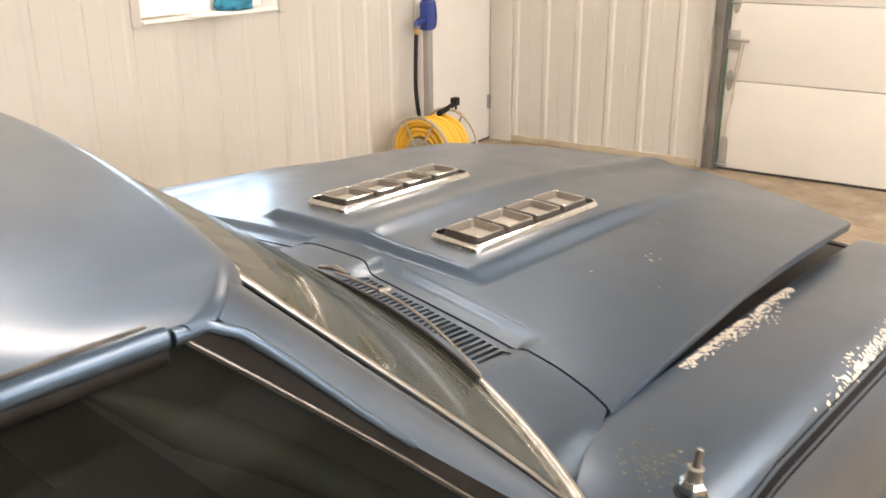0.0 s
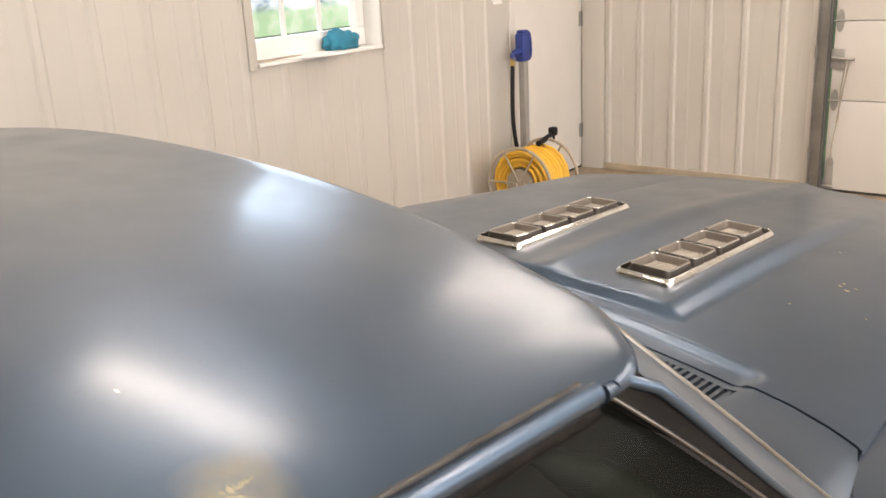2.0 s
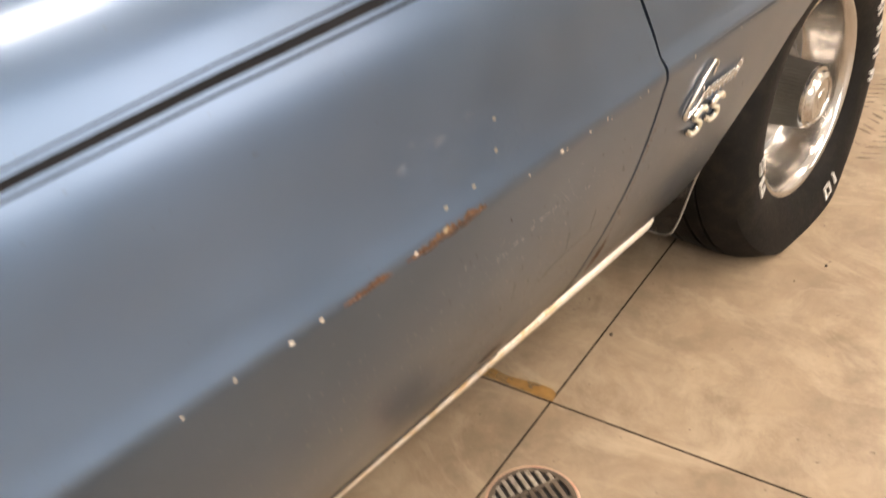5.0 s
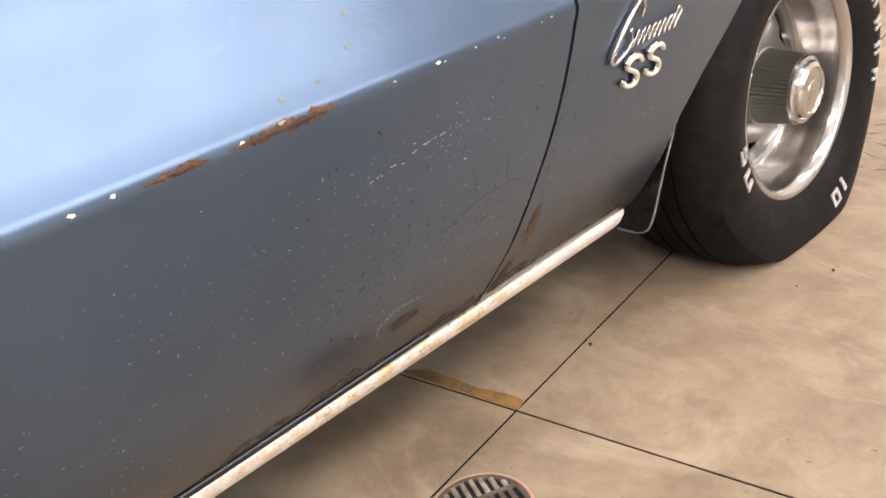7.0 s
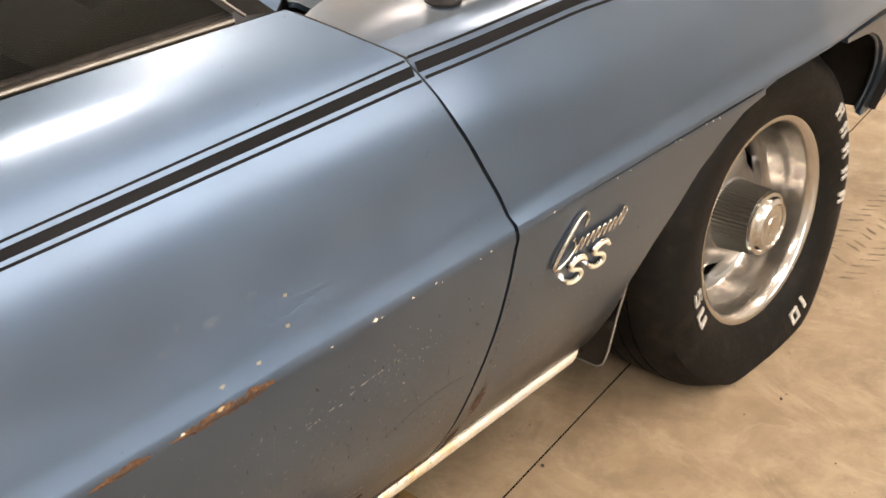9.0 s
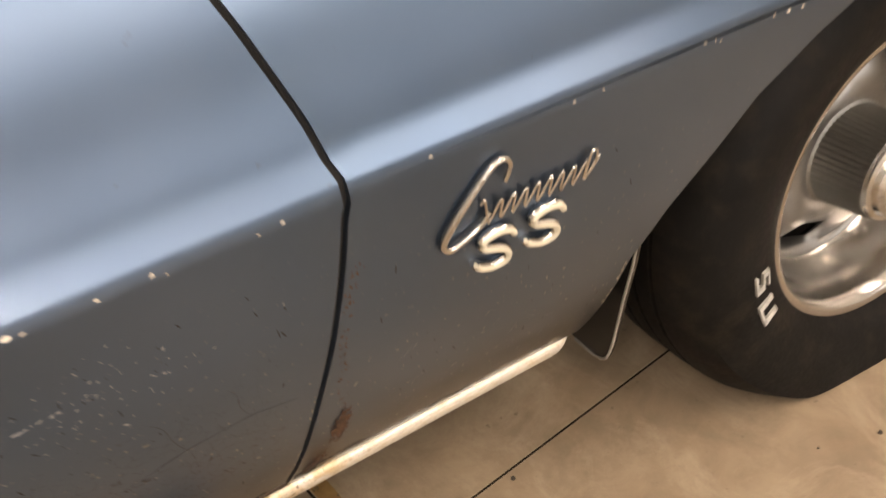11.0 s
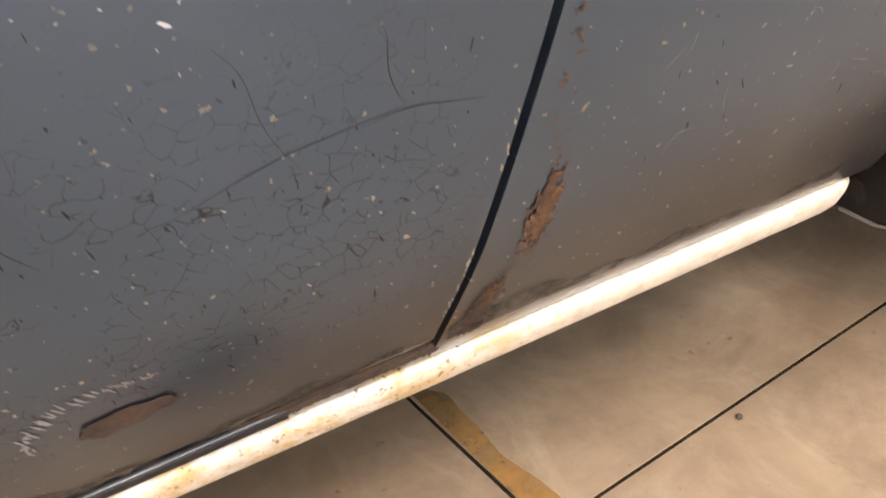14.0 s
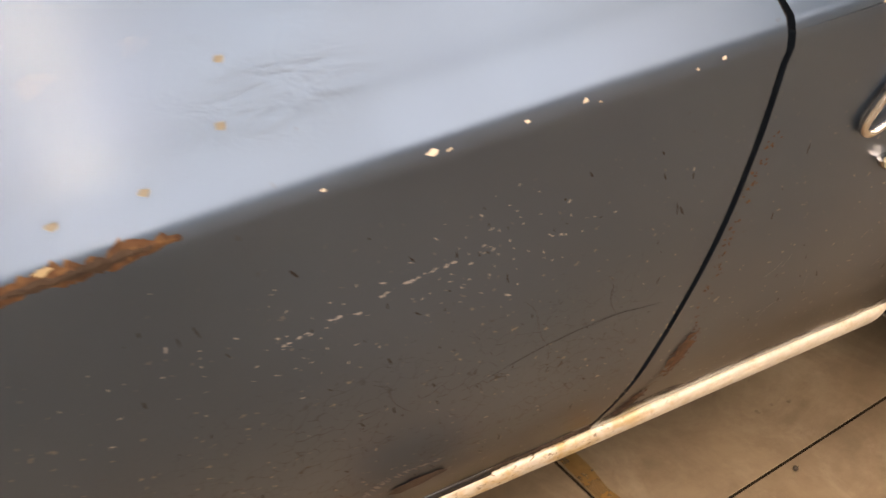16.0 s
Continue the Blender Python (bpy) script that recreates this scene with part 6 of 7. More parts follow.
# a grey smear low on the door and pale rub marks on its upper half
m, t, b = nodes_of("faint_rub")
b.inputs["Base Color"].default_value = (0.45, 0.47, 0.50, 1)
b.inputs["Roughness"].default_value = 0.5
t.links.new(ramp(t, noise_of(t, 160, 4, 0.6), (0.40, 0.0), (0.75, 0.16)), b.inputs["Alpha"])
for y, z, ry, rz, turn in ((-0.7088, 0.289, 0.0115, 0.0035, 0.30), (-0.9637, 0.6514, 0.010, 0.0035, 0.2), (-0.9935, 0.6608, 0.004, 0.003, 0.0), (-1.0104, 0.648, 0.006, 0.004, 0.4), (-0.9221, 0.6568, 0.012, 0.003, 0.3)):
    side_patch("rub_mark", y, z, ry, rz, m, turn, 18, 0.35, "pale rub mark in the paint", lift=0.0005)
# chipped paint on the door's front edge
bm = bmesh.new()
for k in range(34):
    z = rng.uniform(0.255, 0.45)
    if math.sin(70 * z) + rng.random() < 0.35:
        continue
    y = float(gap_y(z)) - GAP - 0.0008 - abs(rng.gauss(0, 0.0006))
    flake(bm, lambda u, v: side_at(y + u, z + v, 0.0004, False), rng.uniform(0.0003, 0.0007), rng.uniform(0.0006, 0.0026), rng, 8, 0.5, 0.2)
bmesh.ops.recalc_face_normals(bm, faces=bm.faces)
tagged(part("edge_chipping", bm, plain("tan_edge_primer", (0.27, 0.25, 0.21), 0.7), car, "tan chips along the door's front edge"), kind="stuff")
# bright scrapes where the panel meets the splash guard
for z0, z1 in ((0.292, 0.318), (0.332, 0.358)):
    bm = bmesh.new()
    for k in range(16):
        z = rng.uniform(z0, z1)
        y = float(arch_y(z)) - 0.004 + rng.gauss(0, 0.0008)
        flake(bm, lambda u, v: side_at(y + u, z + v, 0.0005), 0.0005, rng.uniform(0.001, 0.003), rng, 7, 0.5, -0.1)
    bmesh.ops.recalc_face_normals(bm, faces=bm.faces)
    tagged(part("edge_scrape", bm, ALLOY, car, "bright scrapes on the panel's edge"), kind="stuff")
for y, r in ((-0.812, 0.0046), (-0.803, 0.0025), (-0.73, 0.0030), (-0.722, 0.0020), (-0.762, 0.0026), (-0.649, 0.0028), (-0.665, 0.0018), (-0.545, 0.0022), (-0.43, 0.0025), (-0.405, 0.0018),
             (-1.022, 0.0040), (-1.128, 0.0038), (-1.159, 0.0046), (-1.21, 0.004), (-1.255, 0.003), (-0.865, 0.0024), (-0.31, 0.0030), (-0.295, 0.0020), (-0.24, 0.0028), (-0.225, 0.0030), (-0.21, 0.0026), (-0.30, 0.0018)):
    side_patch("crease_chip", y, 0.5785 + rng.uniform(-0.002, 0.002), r * 0.62, r * 0.36, PRIMER, rng.uniform(-0.5, 0.5), 9, 0.4, lift=0.0006)
for y, z in ((-0.8914, 0.6426), (-0.8987, 0.617), (-0.9372, 0.600), (-0.9759, 0.5983)):
    side_patch("yellow_spot", y, z, 0.0024, 0.0017, plain("yellowed_spot", (0.19, 0.172, 0.130), 0.5) if z == 0.6426 else bpy.data.materials["yellowed_spot"], 0, 10, 0.3)

# chips and nicks strewn over the door's lower half and the fender
bm = bmesh.new()
for k in range(150):
    if k < 62:
        y, z = rng.gauss(-0.86, 0.07), rng.gauss(0.50, 0.018)
    elif k < 110:
        y, z = rng.uniform(-1.2, -0.66), rng.uniform(0.30, 0.56)
    else:
        y, z = rng.gauss(-0.765, 0.03), rng.gauss(0.505, 0.02)
    if y > float(gap_y(z)) - 0.015 or y < -1.8 or not 0.26 < z < 0.57:
        continue
    r = rng.uniform(0.00025, 0.0006) * (1.8 if rng.random() < 0.08 else 1)
    flake(bm, lambda u, v: side_at(y + u, z + v, 0.0005), r * rng.uniform(1, 2.4), r * 0.8, rng, 7, 0.4, rng.uniform(0, 3))
for y, z, w in ((-0.826, 0.5095, 0.012), (-0.808, 0.5105, 0.005), (-0.846, 0.506, 0.003), (-0.872, 0.502, 0.004), (-0.89, 0.499, 0.005), (-0.862, 0.500, 0.003), (-0.90, 0.497, 0.003)):
    for j in range(1 + int(w * 1300)):
        p, q = rng.uniform(-w, w) * 0.8, rng.gauss(0, 0.0005)
        flake(bm, lambda u, v: side_at(y + p + u, z + q + 0.1 * p + v, 0.0006), rng.uniform(0.0006, 0.0016), rng.uniform(0.0004, 0.0008), rng, 9, 0.5, rng.gauss(0.1, 0.4))
bmesh.ops.recalc_face_normals(bm, faces=bm.faces)
tagged(part("chipped_paint", bm, CHIP, car, "pale stone chips on the door"), kind="stuff")
bm = bmesh.new()
for k in range(120):
    y, z = (rng.uniform(-0.98, -0.64), rng.uniform(0.30, 0.55)) if k < 95 else (rng.uniform(-0.60, -0.36), rng.uniform(0.30, 0.52))
    r = rng.uniform(0.0002, 0.0006)
    if abs(y - float(gap_y(z))) < 0.012 or (y > -0.6 and y > float(arch_y(z)) - 0.02):
        continue
    flake(bm, lambda u, v: side_at(y + u, z + v, 0.0005), r * rng.uniform(1, 9), r, rng, 7, 0.4, rng.gauss(1.75, 0.25))
bmesh.ops.recalc_face_normals(bm, faces=bm.faces)
tagged(part("nicked_paint", bm, BLACK, car, "small dark nicks in the paint"), kind="stuff")
# long fine scratches
for y0, z0, y1, z1 in ((-0.80, 0.398, -0.70, 0.418), (-0.72, 0.412, -0.665, 0.409), (-0.765, 0.46, -0.745, 0.405), (-0.71, 0.455, -0.70, 0.415), (-0.86, 0.44, -0.84, 0.40)):
    bm = bmesh.new()
    pts = [side_at(y0 + (y1 - y0) * f + 0.002 * math.sin(7 * f), z0 + (z1 - z0) * f + 0.003 * math.sin(4 * f), 0.0002) for f in np.linspace(0, 1, 14)]
    tube(bm, pts, [0.00004 + 0.00012 * math.sin(math.pi * f) for f in np.linspace(0, 1, 14)], 5)
    part("scratch", bm, BLACK, car)
# pale hair scuffs low on the fender
bm = bmesh.new()
for k in range(12):
    y0, z0, a, n = rng.uniform(-0.585, -0.42), rng.uniform(0.29, 0.40), rng.uniform(0.2, 2.6), rng.uniform(0.008, 0.022)
    bend = rng.uniform(-1.6, 1.6)
    pts = [side_at(y0 + n * f * math.cos(a + bend * f), z0 + n * f * math.sin(a + bend * f), 0.0001) for f in np.linspace(0, 1, 9)]
    tube(bm, pts, [0.00002 + 0.00003 * math.sin(math.pi * f) for f in np.linspace(0, 1, 9)], 4)
tagged(part("scuffing", bm, CHIP, car, "fine pale scuffs low on the fender"), kind="stuff")
# crescent of scuffs above the rust oval, its glint put into a pale colour
bm = bmesh.new()
for k in range(56):
    f = (k + rng.uniform(-0.7, 0.7)) / 59
    a = radians(195 - 150 * f)
    y, z = -0.842 + 0.036 * math.cos(a) + rng.gauss(0, 0.0012), 0.305 + 0.020 * math.sin(a) + rng.gauss(0, 0.001)
    flake(bm, lambda u, v: side_at(y + u, z + v, 0.0004), 0.0005, 0.0042 * rng.uniform(0.4, 1) * math.sin(math.pi * (0.1 + 0.8 * f)), rng, 7, 0.5, 0.5 + rng.gauss(0, 0.1))
bmesh.ops.recalc_face_normals(bm, faces=bm.faces)
tagged(part("scuffing_crescent", bm, plain("scuff_glint", (0.17, 0.168, 0.175), 0.4), car, "crescent of scuffs with a painted glint on the door"), kind="stuff")

# bare patches on the fender's top, along the hood gap, along the shoulder and round the aerial
bm = bmesh.new()
for k in range(420):
    y = rng.uniform(-0.29, 0.20)
    core = math.exp(-((y - 0.0) / 0.17) ** 2)
    d = abs(rng.gauss(0.0, 0.007 + 0.013 * core)) + 0.006
    x = float(fender_section(y, 60)[-1][0]) + d
    r = rng.uniform(0.0009, 0.0030) + 0.0045 * core * max(0, 1 - d / 0.028) * rng.random()
    flake(bm, lambda u, v: top_at(x + u, y + v, 0.0006), r, r * rng.uniform(1, 2.2), rng, 8, 0.5, rng.uniform(-0.4, 0.4))
for k in range(240):
    y = rng.gauss(0.03, 0.11)
    sec = fender_section(y, 60)
    x = float(sec[24][0]) - 0.012 - abs(rng.gauss(0, 0.010))
    r = rng.uniform(0.0007, 0.0030)
    flake(bm, lambda u, v: top_at(x + u, y + v, 0.0006), r, r * rng.uniform(1, 2.5), rng, 8, 0.5, rng.uniform(-0.4, 0.4))
bmesh.ops.recalc_face_normals(bm, faces=bm.faces)
tagged(part("scraped_paint", bm, plain("worn_primer", (0.55, 0.52, 0.46), 0.6, grain=300, vary=0.15), car, "scraped patches down to pale primer"), kind="stuff")
bm = bmesh.new()
for k in range(90):
    x, y, r = rng.gauss(0.775, 0.022), rng.gauss(-0.555, 0.03), rng.uniform(0.0006, 0.0022)
    if 0.70 < x < 0.855:
        flake(bm, lambda u, v: top_at(x + u, y + v, 0.0006), r, r, rng, 8, 0.5)
bmesh.ops.recalc_face_normals(bm, faces=bm.faces)
tagged(part("grime", bm, plain("grime", (0.20, 0.16, 0.10), 0.8), car, "brown grime specks round the aerial"), kind="stuff")

# hood and roof: stray chips and a yellowish stain
bm = bmesh.new()
for x, y, r in ((0.446, 0.0, 0.004), (0.430, 0.012, 0.003), (0.455, 0.018, 0.002), (0.43, 0.03, 0.0025), (0.52, -0.10, 0.0015), (0.40, -0.13, 0.002), (0.35, 0.2, 0.002)):
    flake(bm, lambda u, v: Vector((x + u, y + v, float(hood_z(x + u, y + v)) + 0.0006)), r * 1.6, r, rng, 10, 0.5)
bmesh.ops.recalc_face_normals(bm, faces=bm.faces)
tagged(part("hood_chipping", bm, plain("yellowed_primer", (0.36, 0.33, 0.23), 0.6), hood, "yellowed chips on the hood"), kind="stuff")


def roof_at(x, y, lift=0.0006):
    k = abs(x) / float(roof_half(y))
    z = float(roof_rim(y)) + (float(roof_mid(y)) - float(roof_rim(y))) * (1 - k ** 3.2)
    return Vector((x, y, z + lift))


bm = bmesh.new()
for k in range(26):
    x, y, r = rng.uniform(0.1, 0.70), rng.uniform(-1.75, -1.35), rng.uniform(0.0003, 0.0009)
    flake(bm, lambda u, v: roof_at(x + u, y + v), r * rng.uniform(1, 2.5), r, rng, 8, 0.5)
bmesh.ops.recalc_face_normals(bm, faces=bm.faces)
tagged(part("roof_chipping", bm, PRIMER, roof, "small pale chips on the roof"), kind="stuff")
bm = bmesh.new()
flake(bm, lambda u, v: roof_at(0.692 + u, -1.391 + v), 0.038, 0.034, rng, 28, 0.12)
bmesh.ops.recalc_face_normals(bm, faces=bm.faces)
m, t, b = nodes_of("yellow_roof_stain")
b.inputs["Base Color"].default_value = (0.46, 0.43, 0.31, 1)
b.inputs["Roughness"].default_value = 0.45
soft = times(t, side_band(t, 0.662, 0.690, 0.700, 0.724, 0), side_band(t, -1.420, -1.395, -1.388, -1.362, 1))
t.links.new(times(t, soft, ramp(t, noise_of(t, 55, 6, 0.7), (0.34, 0.1), (0.64, 0.85))), b.inputs["Alpha"])
part("roof_stain", bm, m, roof, "faint yellow stain on the roof")


# ---- aerial stub
def aerial():
    c = top_at(0.835, -0.584, 0.0)
    a = new("aerial")
    a.parent = car
    a.matrix_world = pose(c.x, c.y, c.z - 0.001, 0, 6, 0)
    tagged(a, "snapped chrome radio aerial stub")
    bm = bmesh.new()
    lathe(bm, [(0.0, 0.0), (0.0205, 0.0), (0.0205, 0.0025), (0.0185, 0.0045), (0.0160, 0.0060), (0.0155, 0.0075)], 32, axis="z")
    part("gasket", bm, BLACK, a)
    bm = bmesh.new()
    loops = []
    for z, r in ((0.006, 0.0150), (0.0075, 0.0168), (0.0165, 0.0168), (0.0195, 0.0145), (0.0225, 0.0120), (0.0228, 0.0085)):
        loops.append([(r * math.cos(math.pi / 3 * k), r * math.sin(math.pi / 3 * k), z) for k in range(6)] if r > 0.013 else
                     [(r * math.cos(math.pi / 3 * k), r * math.sin(math.pi / 3 * k), z) for k in range(6)])
    loft(bm, loops, True, True)
    part("hex_nut", bm, CHROME, a, sharp=20)
    bm = bmesh.new()
    lathe(bm, [(0.0088, 0.020), (0.0088, 0.036), (0.0095, 0.037), (0.0095, 0.0385), (0.0080, 0.040), (0.0050, 0.0405)], 24, axis="z")
    part("ferrule", bm, CAP_DARK, a)
    bm = bmesh.new()
    tube(bm, [(0, 0, 0.036), (0, 0, 0.060), (0.0002, 0, 0.0645)], [0.0047, 0.0047, 0.0040], 14)
    part("mast", bm, CAP_DARK, a)
    bm = bmesh.new()
    lathe(bm, [(0.0, 0.0655), (0.0028, 0.0653), (0.0040, 0.0645)], 14, axis="z")
    part("broken_tip", bm, CHROME, a)


aerial()


# ---- fender badge: a looped script stroke over two curled bars, in plain shapes
def badge():
    bd = new("fender_badge")
    bd.parent = car
    tagged(bd, "bright looped script badge over two curled bars")

    def stroke(name, pts, r, n=40, lift=0.004, squash=0.7, parent=bd, mat=CHROME):
        bm = bmesh.new()
        p = spline([(y, z, 0) for y, z in pts], n)
        tube(bm, [side_at(a, b, lift) for a, b, _ in p], r, 8)
        return part(name, bm, mat, parent)

    stroke("loop", [(-0.4903, 0.5387), (-0.4862, 0.5500), (-0.4905, 0.5580), (-0.4996, 0.5570), (-0.5126, 0.5450), (-0.5289, 0.5255), (-0.5405, 0.5067), (-0.5395, 0.4985), (-0.5317, 0.4965),
                    (-0.5126, 0.5055), (-0.5022, 0.5165)], [0.0018 + 0.0012 * math.sin(math.pi * k / 69) for k in range(70)], 70)
    zig = [(-0.5104, 0.5265), (-0.5070, 0.5285)]
    for k in range(9):
        y0 = -0.5045 + 0.0855 * k / 8
        zig += [(y0, 0.5080), (y0 + 0.0022, 0.5085), (y0 + 0.0105, 0.5225), (y0 + 0.0125, 0.5220)]
    zig += [(-0.4165, 0.5090), (-0.4110, 0.5160), (-0.4085, 0.5280), (-0.4130, 0.5310), (-0.4155, 0.5240), (-0.4180, 0.5100)]
    stroke("script_stroke", zig, 0.0013, 320)
    pts = [(-0.4815, 0.4865), (-0.4865, 0.4925), (-0.4985, 0.4945), (-0.5085, 0.4905), (-0.5075, 0.4835), (-0.4985, 0.4790), (-0.4890, 0.4735), (-0.4850, 0.4665), (-0.4885, 0.4605), (-0.5000, 0.4600), (-0.5115, 0.4655), (-0.5140, 0.4705)]
    for dy, dz in ((0.0, 0.0), (0.0450, 0.0012)):
        s = stroke("curled_bar", [(y + dy, z + dz) for y, z in pts], 0.0042, 60, 0.0032)
        stroke("bar_inlay", [(y + dy, z + dz) for y, z in pts], 0.0026, 54, 0.0062, parent=s, mat=plain("badge_white", (0.50, 0.46, 0.36), 0.35) if dy == 0 else bpy.data.materials["badge_white"])


badge()


# ---- wipers lying along the foot of the windscreen
def on_screen(x, f, lift):
    """A spot on the windscreen: f is the share of the way up."""
    a, b = screen_base(np.array([x]))[0], screen_top(np.array([x * 0.84]))[0]
    p = a + (b - a) * f
    return Vector((p[0], p[1] + lift * 0.5, p[2] + lift))


for s, x0, x1 in ((1, 0.075, 0.555), (-1, 0.16, 0.60)):
    w = new("wiper")
    w.parent = car
    tagged(w, "grey metal wiper with a black rubber blade")
    xs = np.linspace(x0, x1, 24)
    bm = bmesh.new()
    tube(bm, [on_screen(s * x, 0.030, 0.008) for x in xs], 0.0034, 6)
    tube(bm, [on_screen(s * x, 0.030, 0.003) for x in xs], 0.0028, 6)
    part("blade", bm, BLACK, w)
    bm = bmesh.new()
    xm = np.linspace(x0 + 0.07, x1 - 0.005, 18)
    pts = [on_screen(s * x, 0.018, 0.012 + 0.012 * math.sin(math.pi * (x - x0) / (x1 - x0))) for x in xm]
    tube(bm, pts, [0.0040 - 0.002 * k / 17 for k in range(18)], 8, squash=0.6)
    part("arm", bm, DULL_ALLOY, w)
    bm = bmesh.new()
    a, b = on_screen(s * (x0 + 0.005), 0.0, 0.012), on_screen(s * (x0 + 0.085), 0.0, 0.020)
    tube(bm, [a + Vector((0, 0.010, 0.0)), (a + b) / 2 + Vector((0, 0.012, 0.004)), b + Vector((0, 0.006, 0))], [0.004, 0.007, 0.004], 8, squash=0.8)
    part("arm_base", bm, DULL_ALLOY, w)
    bm = bmesh.new()
    c = on_screen(s * (x0 + 0.20), 0.016, 0.026)
    tube(bm, [c + Vector((-0.004, -0.008, 0)), c + Vector((0.004, 0.010, 0))], 0.0055, 10)
    part("clip", bm, DULL_ALLOY, w)


# ---- cabin: dashboard, steering wheel, seats, lining
cab = new("cabin")
cab.parent = car
tagged(cab, "dark black vinyl cabin seen through dusty glass")
bm = bmesh.new()
box(bm, -0.70, 0.70, -0.97, -0.62, 0.62, 0.845, 0.05)
part("dashboard", bm, VINYL, cab)
for sx in (-0.36, 0.36):
    bm = bmesh.new()
    box(bm, sx - 0.25, sx + 0.25, -1.72, -1.22, 0.42, 0.60, 0.06)
    part("seat_cushion", bm, VINYL, cab)
    bm = bmesh.new()
    box(bm, sx - 0.24, sx + 0.24, -1.90, -1.74, 0.50, 1.00, 0.06, pose(0, 0, 0, 0, 0, 0))
    part("seat_back", bm, VINYL, cab)
    bm = bmesh.new()
    box(bm, sx - 0.13, sx + 0.13, -1.92, -1.82, 1.01, 1.13, 0.035)
    part("head_rest", bm, VINYL, cab)
bm = bmesh.new()
box(bm, -0.60, 0.60, -2.60, -2.30, 0.45, 0.92, 0.05)
part("rear_seat", bm, VINYL, cab)
bm = bmesh.new()
tube(bm, [(-0.36 + 0.19 * math.cos(a), -1.12 - 0.06 * math.sin(a), 0.86 + 0.18 * math.sin(a)) for a in np.linspace(0, 2 * math.pi, 41)], 0.011, 8, False)
tube(bm, [(-0.55, -1.12, 0.86), (-0.17, -1.12, 0.86)], 0.012, 8)
tube(bm, [(-0.36, -1.12, 0.86), (-0.36, -0.9, 0.78)], 0.02, 10)
part("steering_wheel", bm, BLACK, cab)
for s in (1, -1):
    bm = bmesh.new()
    box(bm, *sorted((s * 0.745, s * 0.800)), -1.84, -0.86, 0.40, 0.835, 0.01)
    dp = part("door_card", bm, VINYL, cab)
    bm = bmesh.new()
    tube(bm, [(s * 0.79, -1.28, 0.835), (s * 0.79, -1.28, 0.868)], 0.005, 8)
    part("lock_knob", bm, BLACK, dp)
# pale moulding inside the screen pillars
for s in (1, -1):
    A = np.array([(0.742, -0.905, 0.895), (0.740, -1.06, 1.045), (0.722, -1.225, 1.180)])
    bm = bmesh.new()
    tube(bm, spline(A, 24) * (s, 1, 1), np.r_[np.linspace(0.015, 0.018, 18), np.linspace(0.018, 0.002, 6)], 10)
    part("pillar_moulding", bm, LIGHT_TRIM, cab, "pale green moulding inside the windscreen pillar")
# console with a bright shift plate and a grey grip
bm = bmesh.new()
box(bm, -0.10, 0.12, -1.55, -0.98, 0.30, 0.52, 0.03)
con = part("console", bm, VINYL, cab)
bm = bmesh.new()
box(bm, 0.03, 0.11, -1.16, -1.03, 0.521, 0.530, 0.004)
part("shift_plate", bm, CHROME, con, "bright shift plate")
bm = bmesh.new()
tube(bm, spline([(0.06, -0.985, 0.66), (0.20, -1.005, 0.655), (0.34, -1.03, 0.64)], 12), 0.022, 10)
part("grab_handle", bm, plain("grey_vinyl", (0.10, 0.10, 0.105), 0.5), cab, "grey grab handle on the dashboard")
lining = ROOF[4:-10, 6:-6] * (0.97, 1, 1) - (0, 0, 0.03)
sheet("headliner", lining, VINYL, cab, flip=True)
bm = bmesh.new()
tube(bm, [(0.0, -1.10, 1.19), (0.0, -1.10, 1.15)], 0.008, 8)
box(bm, -0.12, 0.12, -1.115, -1.09, 1.10, 1.15, 0.01)
part("mirror", bm, BLACK, cab)

# dust specks and a chip on the right side window
bm = bmesh.new()
for k in range(60):
    i, j = rng.uniform(1.5, 15), rng.uniform(1, 16)
    if k > 25:
        i, j = rng.gauss(6, 2.0), rng.gauss(5.5, 1.5)
    i, j = min(max(i, 0), 18.4), min(max(j, 0), 22.4)
    p = Vector(SG[int(i), int(j)]) * (1 - j % 1) + Vector(SG[int(i), int(j) + 1]) * (j % 1)
    q = Vector(SG[int(i) + 1, int(j)]) * (1 - j % 1) + Vector(SG[int(i) + 1, int(j) + 1]) * (j % 1)
    c = p + (q - p) * (i % 1) + Vector((0.0012, 0, 0.0003))
    up = (q - p).normalized()
    r = rng.uniform(0.0003, 0.0008)
    flake(bm, lambda u, v: c + Vector((0, 1, 0)) * u + up * v, r, r * rng.uniform(1.5, 4), rng, 7, 0.4, rng.uniform(-0.3, 0.8))
bmesh.ops.recalc_face_normals(bm, faces=bm.faces)
tagged(part("dried_spatter", bm, plain("dried_specks", (0.55, 0.55, 0.52), 0.8), car, "dried pale specks on the side window"), kind="stuff")

# ---- stains on the floor
def floor_blot(name, u, v, ru, rv, material, label, turn=0.0, points=40, rough=0.25, category="stain"):
    bm = bmesh.new()
    flake(bm, lambda a, b: Vector((u + a, v + b, 0.0012)), ru, rv, rng, points, rough, turn)
    bmesh.ops.recalc_face_normals(bm, faces=bm.faces)
    return tagged(part(name, bm, material), label, category)


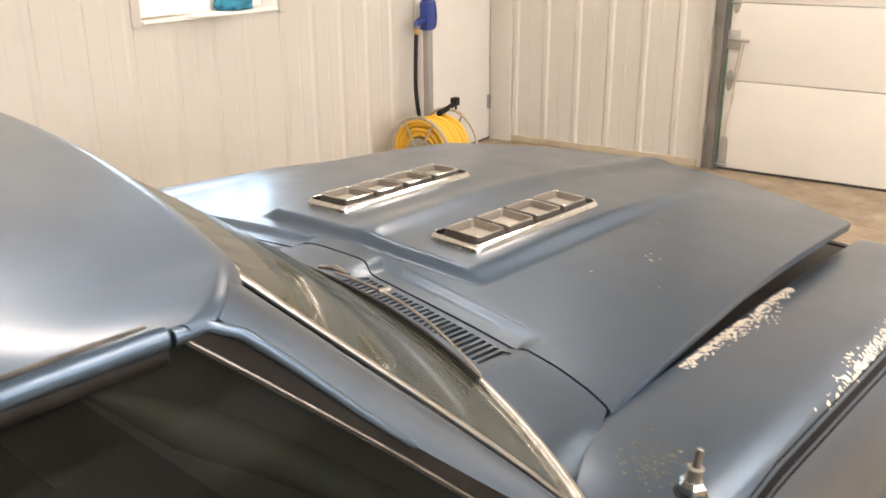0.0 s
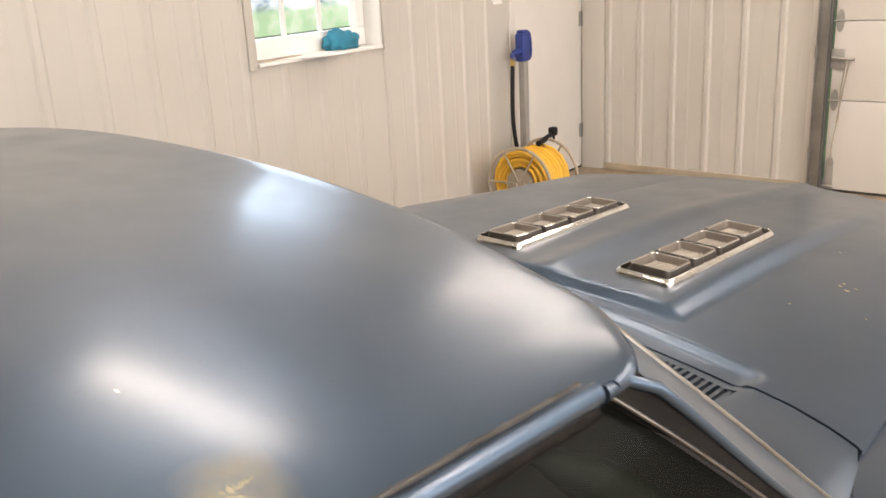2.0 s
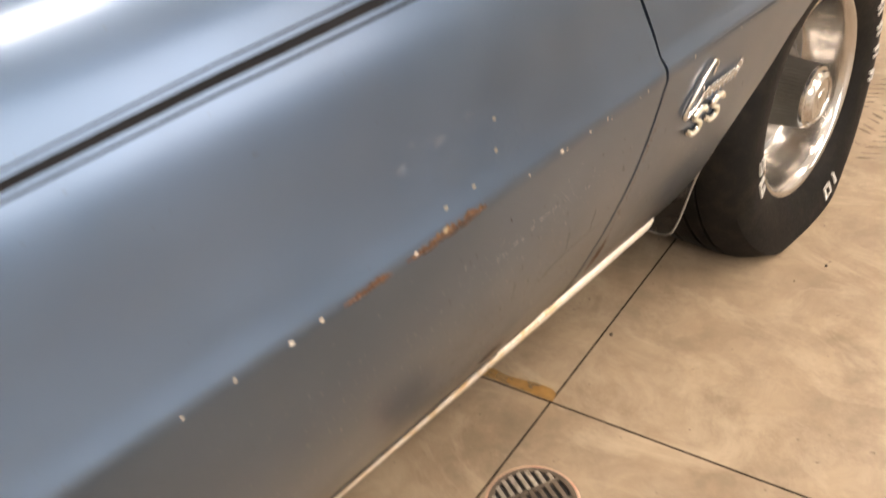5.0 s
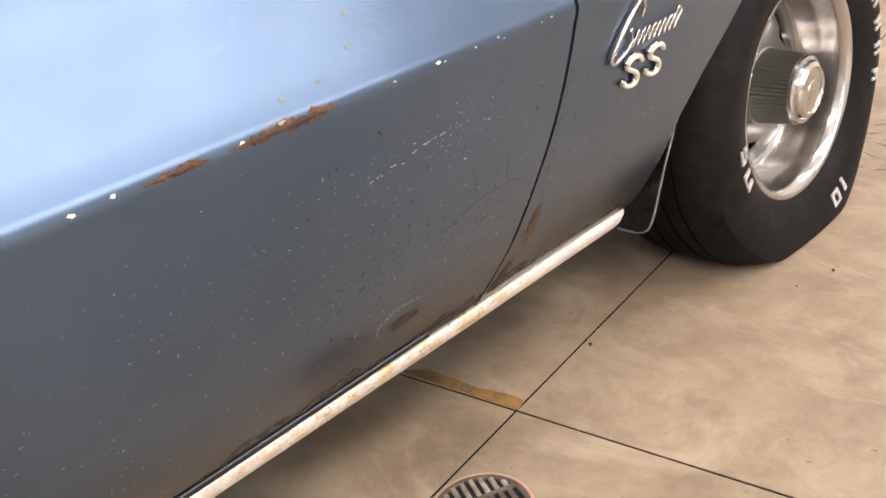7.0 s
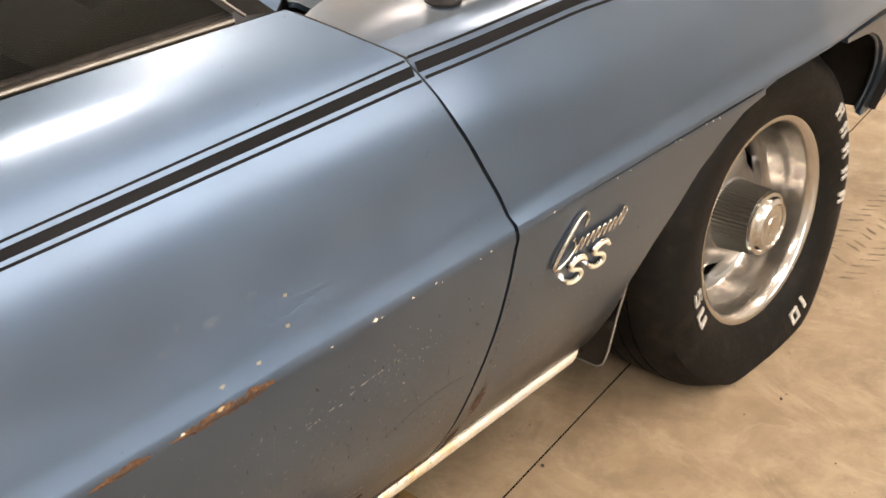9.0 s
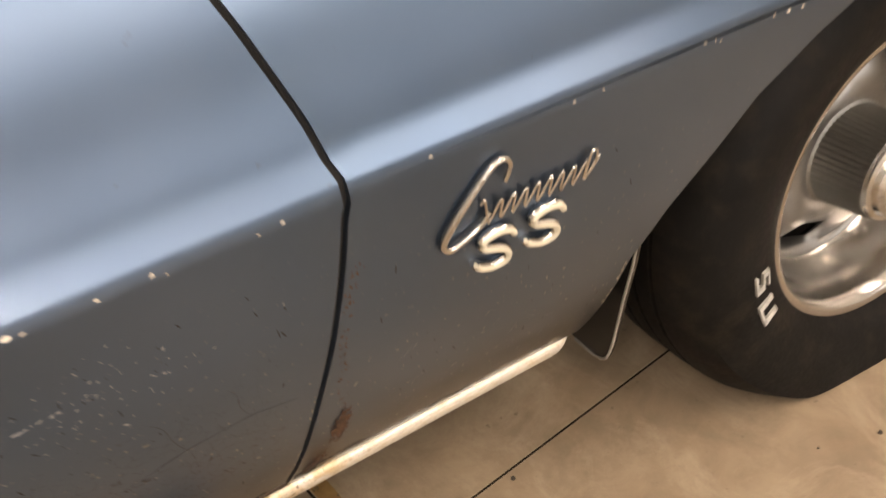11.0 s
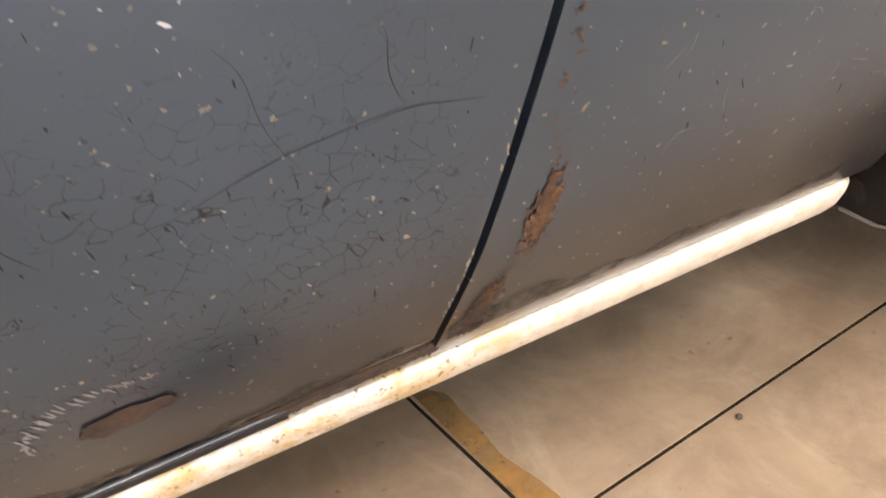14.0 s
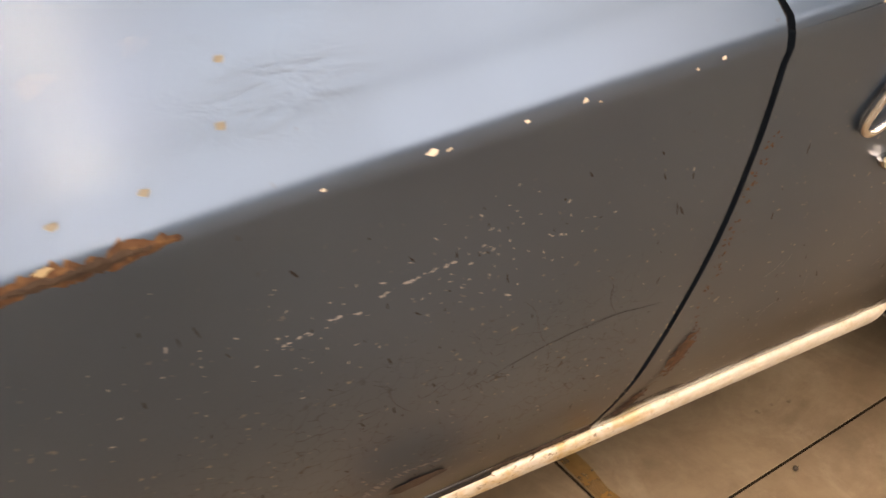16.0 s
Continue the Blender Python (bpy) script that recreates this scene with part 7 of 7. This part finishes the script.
# dried coolant that crept along the joint
bm = bmesh.new()
near, far = [], []
for k in range(46):
    f = k / 45
    x = 0.556 + 0.216 * f
    y = -0.6375 + 0.126 * (x - 0.555)
    end = min(1.0, 6 * f + 0.25) * math.sqrt(max(0.0, 1 - max(0.0, (f - 0.86) / 0.14) ** 2))
    w = (0.020 + 0.004 * math.sin(6 * f + 1) + 0.009 * f * f + 0.0012 * math.sin(19 * f) + 0.0006 * rng.random()) * end
    near.append(bm.verts.new((x, y + 0.002, 0.0010)))
    far.append(bm.verts.new((x, y + 0.0025 + w, 0.0010)))
for k in range(45):
    bm.faces.new((near[k], near[k + 1], far[k + 1], far[k]))
tagged(part("coolant_stain", bm, STAIN), "orange dried coolant stain on the concrete along a joint", "stain")
bm = bmesh.new()
for k in range(26):
    y = 0.40 + k * 0.030
    for x, lean in ((0.765, 0.5), (0.815, -0.5), (0.865, 0.5)):
        if rng.random() < 0.8:
            cx, cy = x + rng.gauss(0, 0.003), y + rng.gauss(0, 0.002)
            flake(bm, lambda u, v: Vector((cx + u, cy + v, 0.0011)), 0.021 * rng.uniform(0.7, 1.1), 0.0042, rng, 12, 0.3, lean)
bmesh.ops.recalc_face_normals(bm, faces=bm.faces)
m, t, b = nodes_of("tyre_print_dust")
b.inputs["Base Color"].default_value = (0.075, 0.055, 0.038, 1)
b.inputs["Roughness"].default_value = 0.7
t.links.new(ramp(t, noise_of(t, 30, 5, 0.65), (0.36, 0.10), (0.66, 0.65)), b.inputs["Alpha"])
tagged(part("tyre_print", bm, m), "faint brown tyre tread print on the concrete floor", "tyre print", kind="stuff")
floor_blot("dark_spot", 1.20, 0.02, 0.032, 0.022, plain("oil_spot", (0.11, 0.085, 0.06), 0.5), "round dark oil spot on the concrete", 0.2, 30, 0.2)
bm = bmesh.new()
for k in range(34):
    x, y, r = rng.uniform(0.75, 1.7), rng.uniform(-1.0, 1.2), rng.uniform(0.0012, 0.0035)
    bmesh.ops.create_icosphere(bm, subdivisions=1, radius=r, matrix=Matrix.Translation((x, y, r * 0.5)))
tagged(part("floor_dirt", bm, plain("dark_crumb", (0.05, 0.04, 0.03), 0.9), None, "dark crumbs of dirt strewn on the floor"), category="crumbs", kind="stuff")
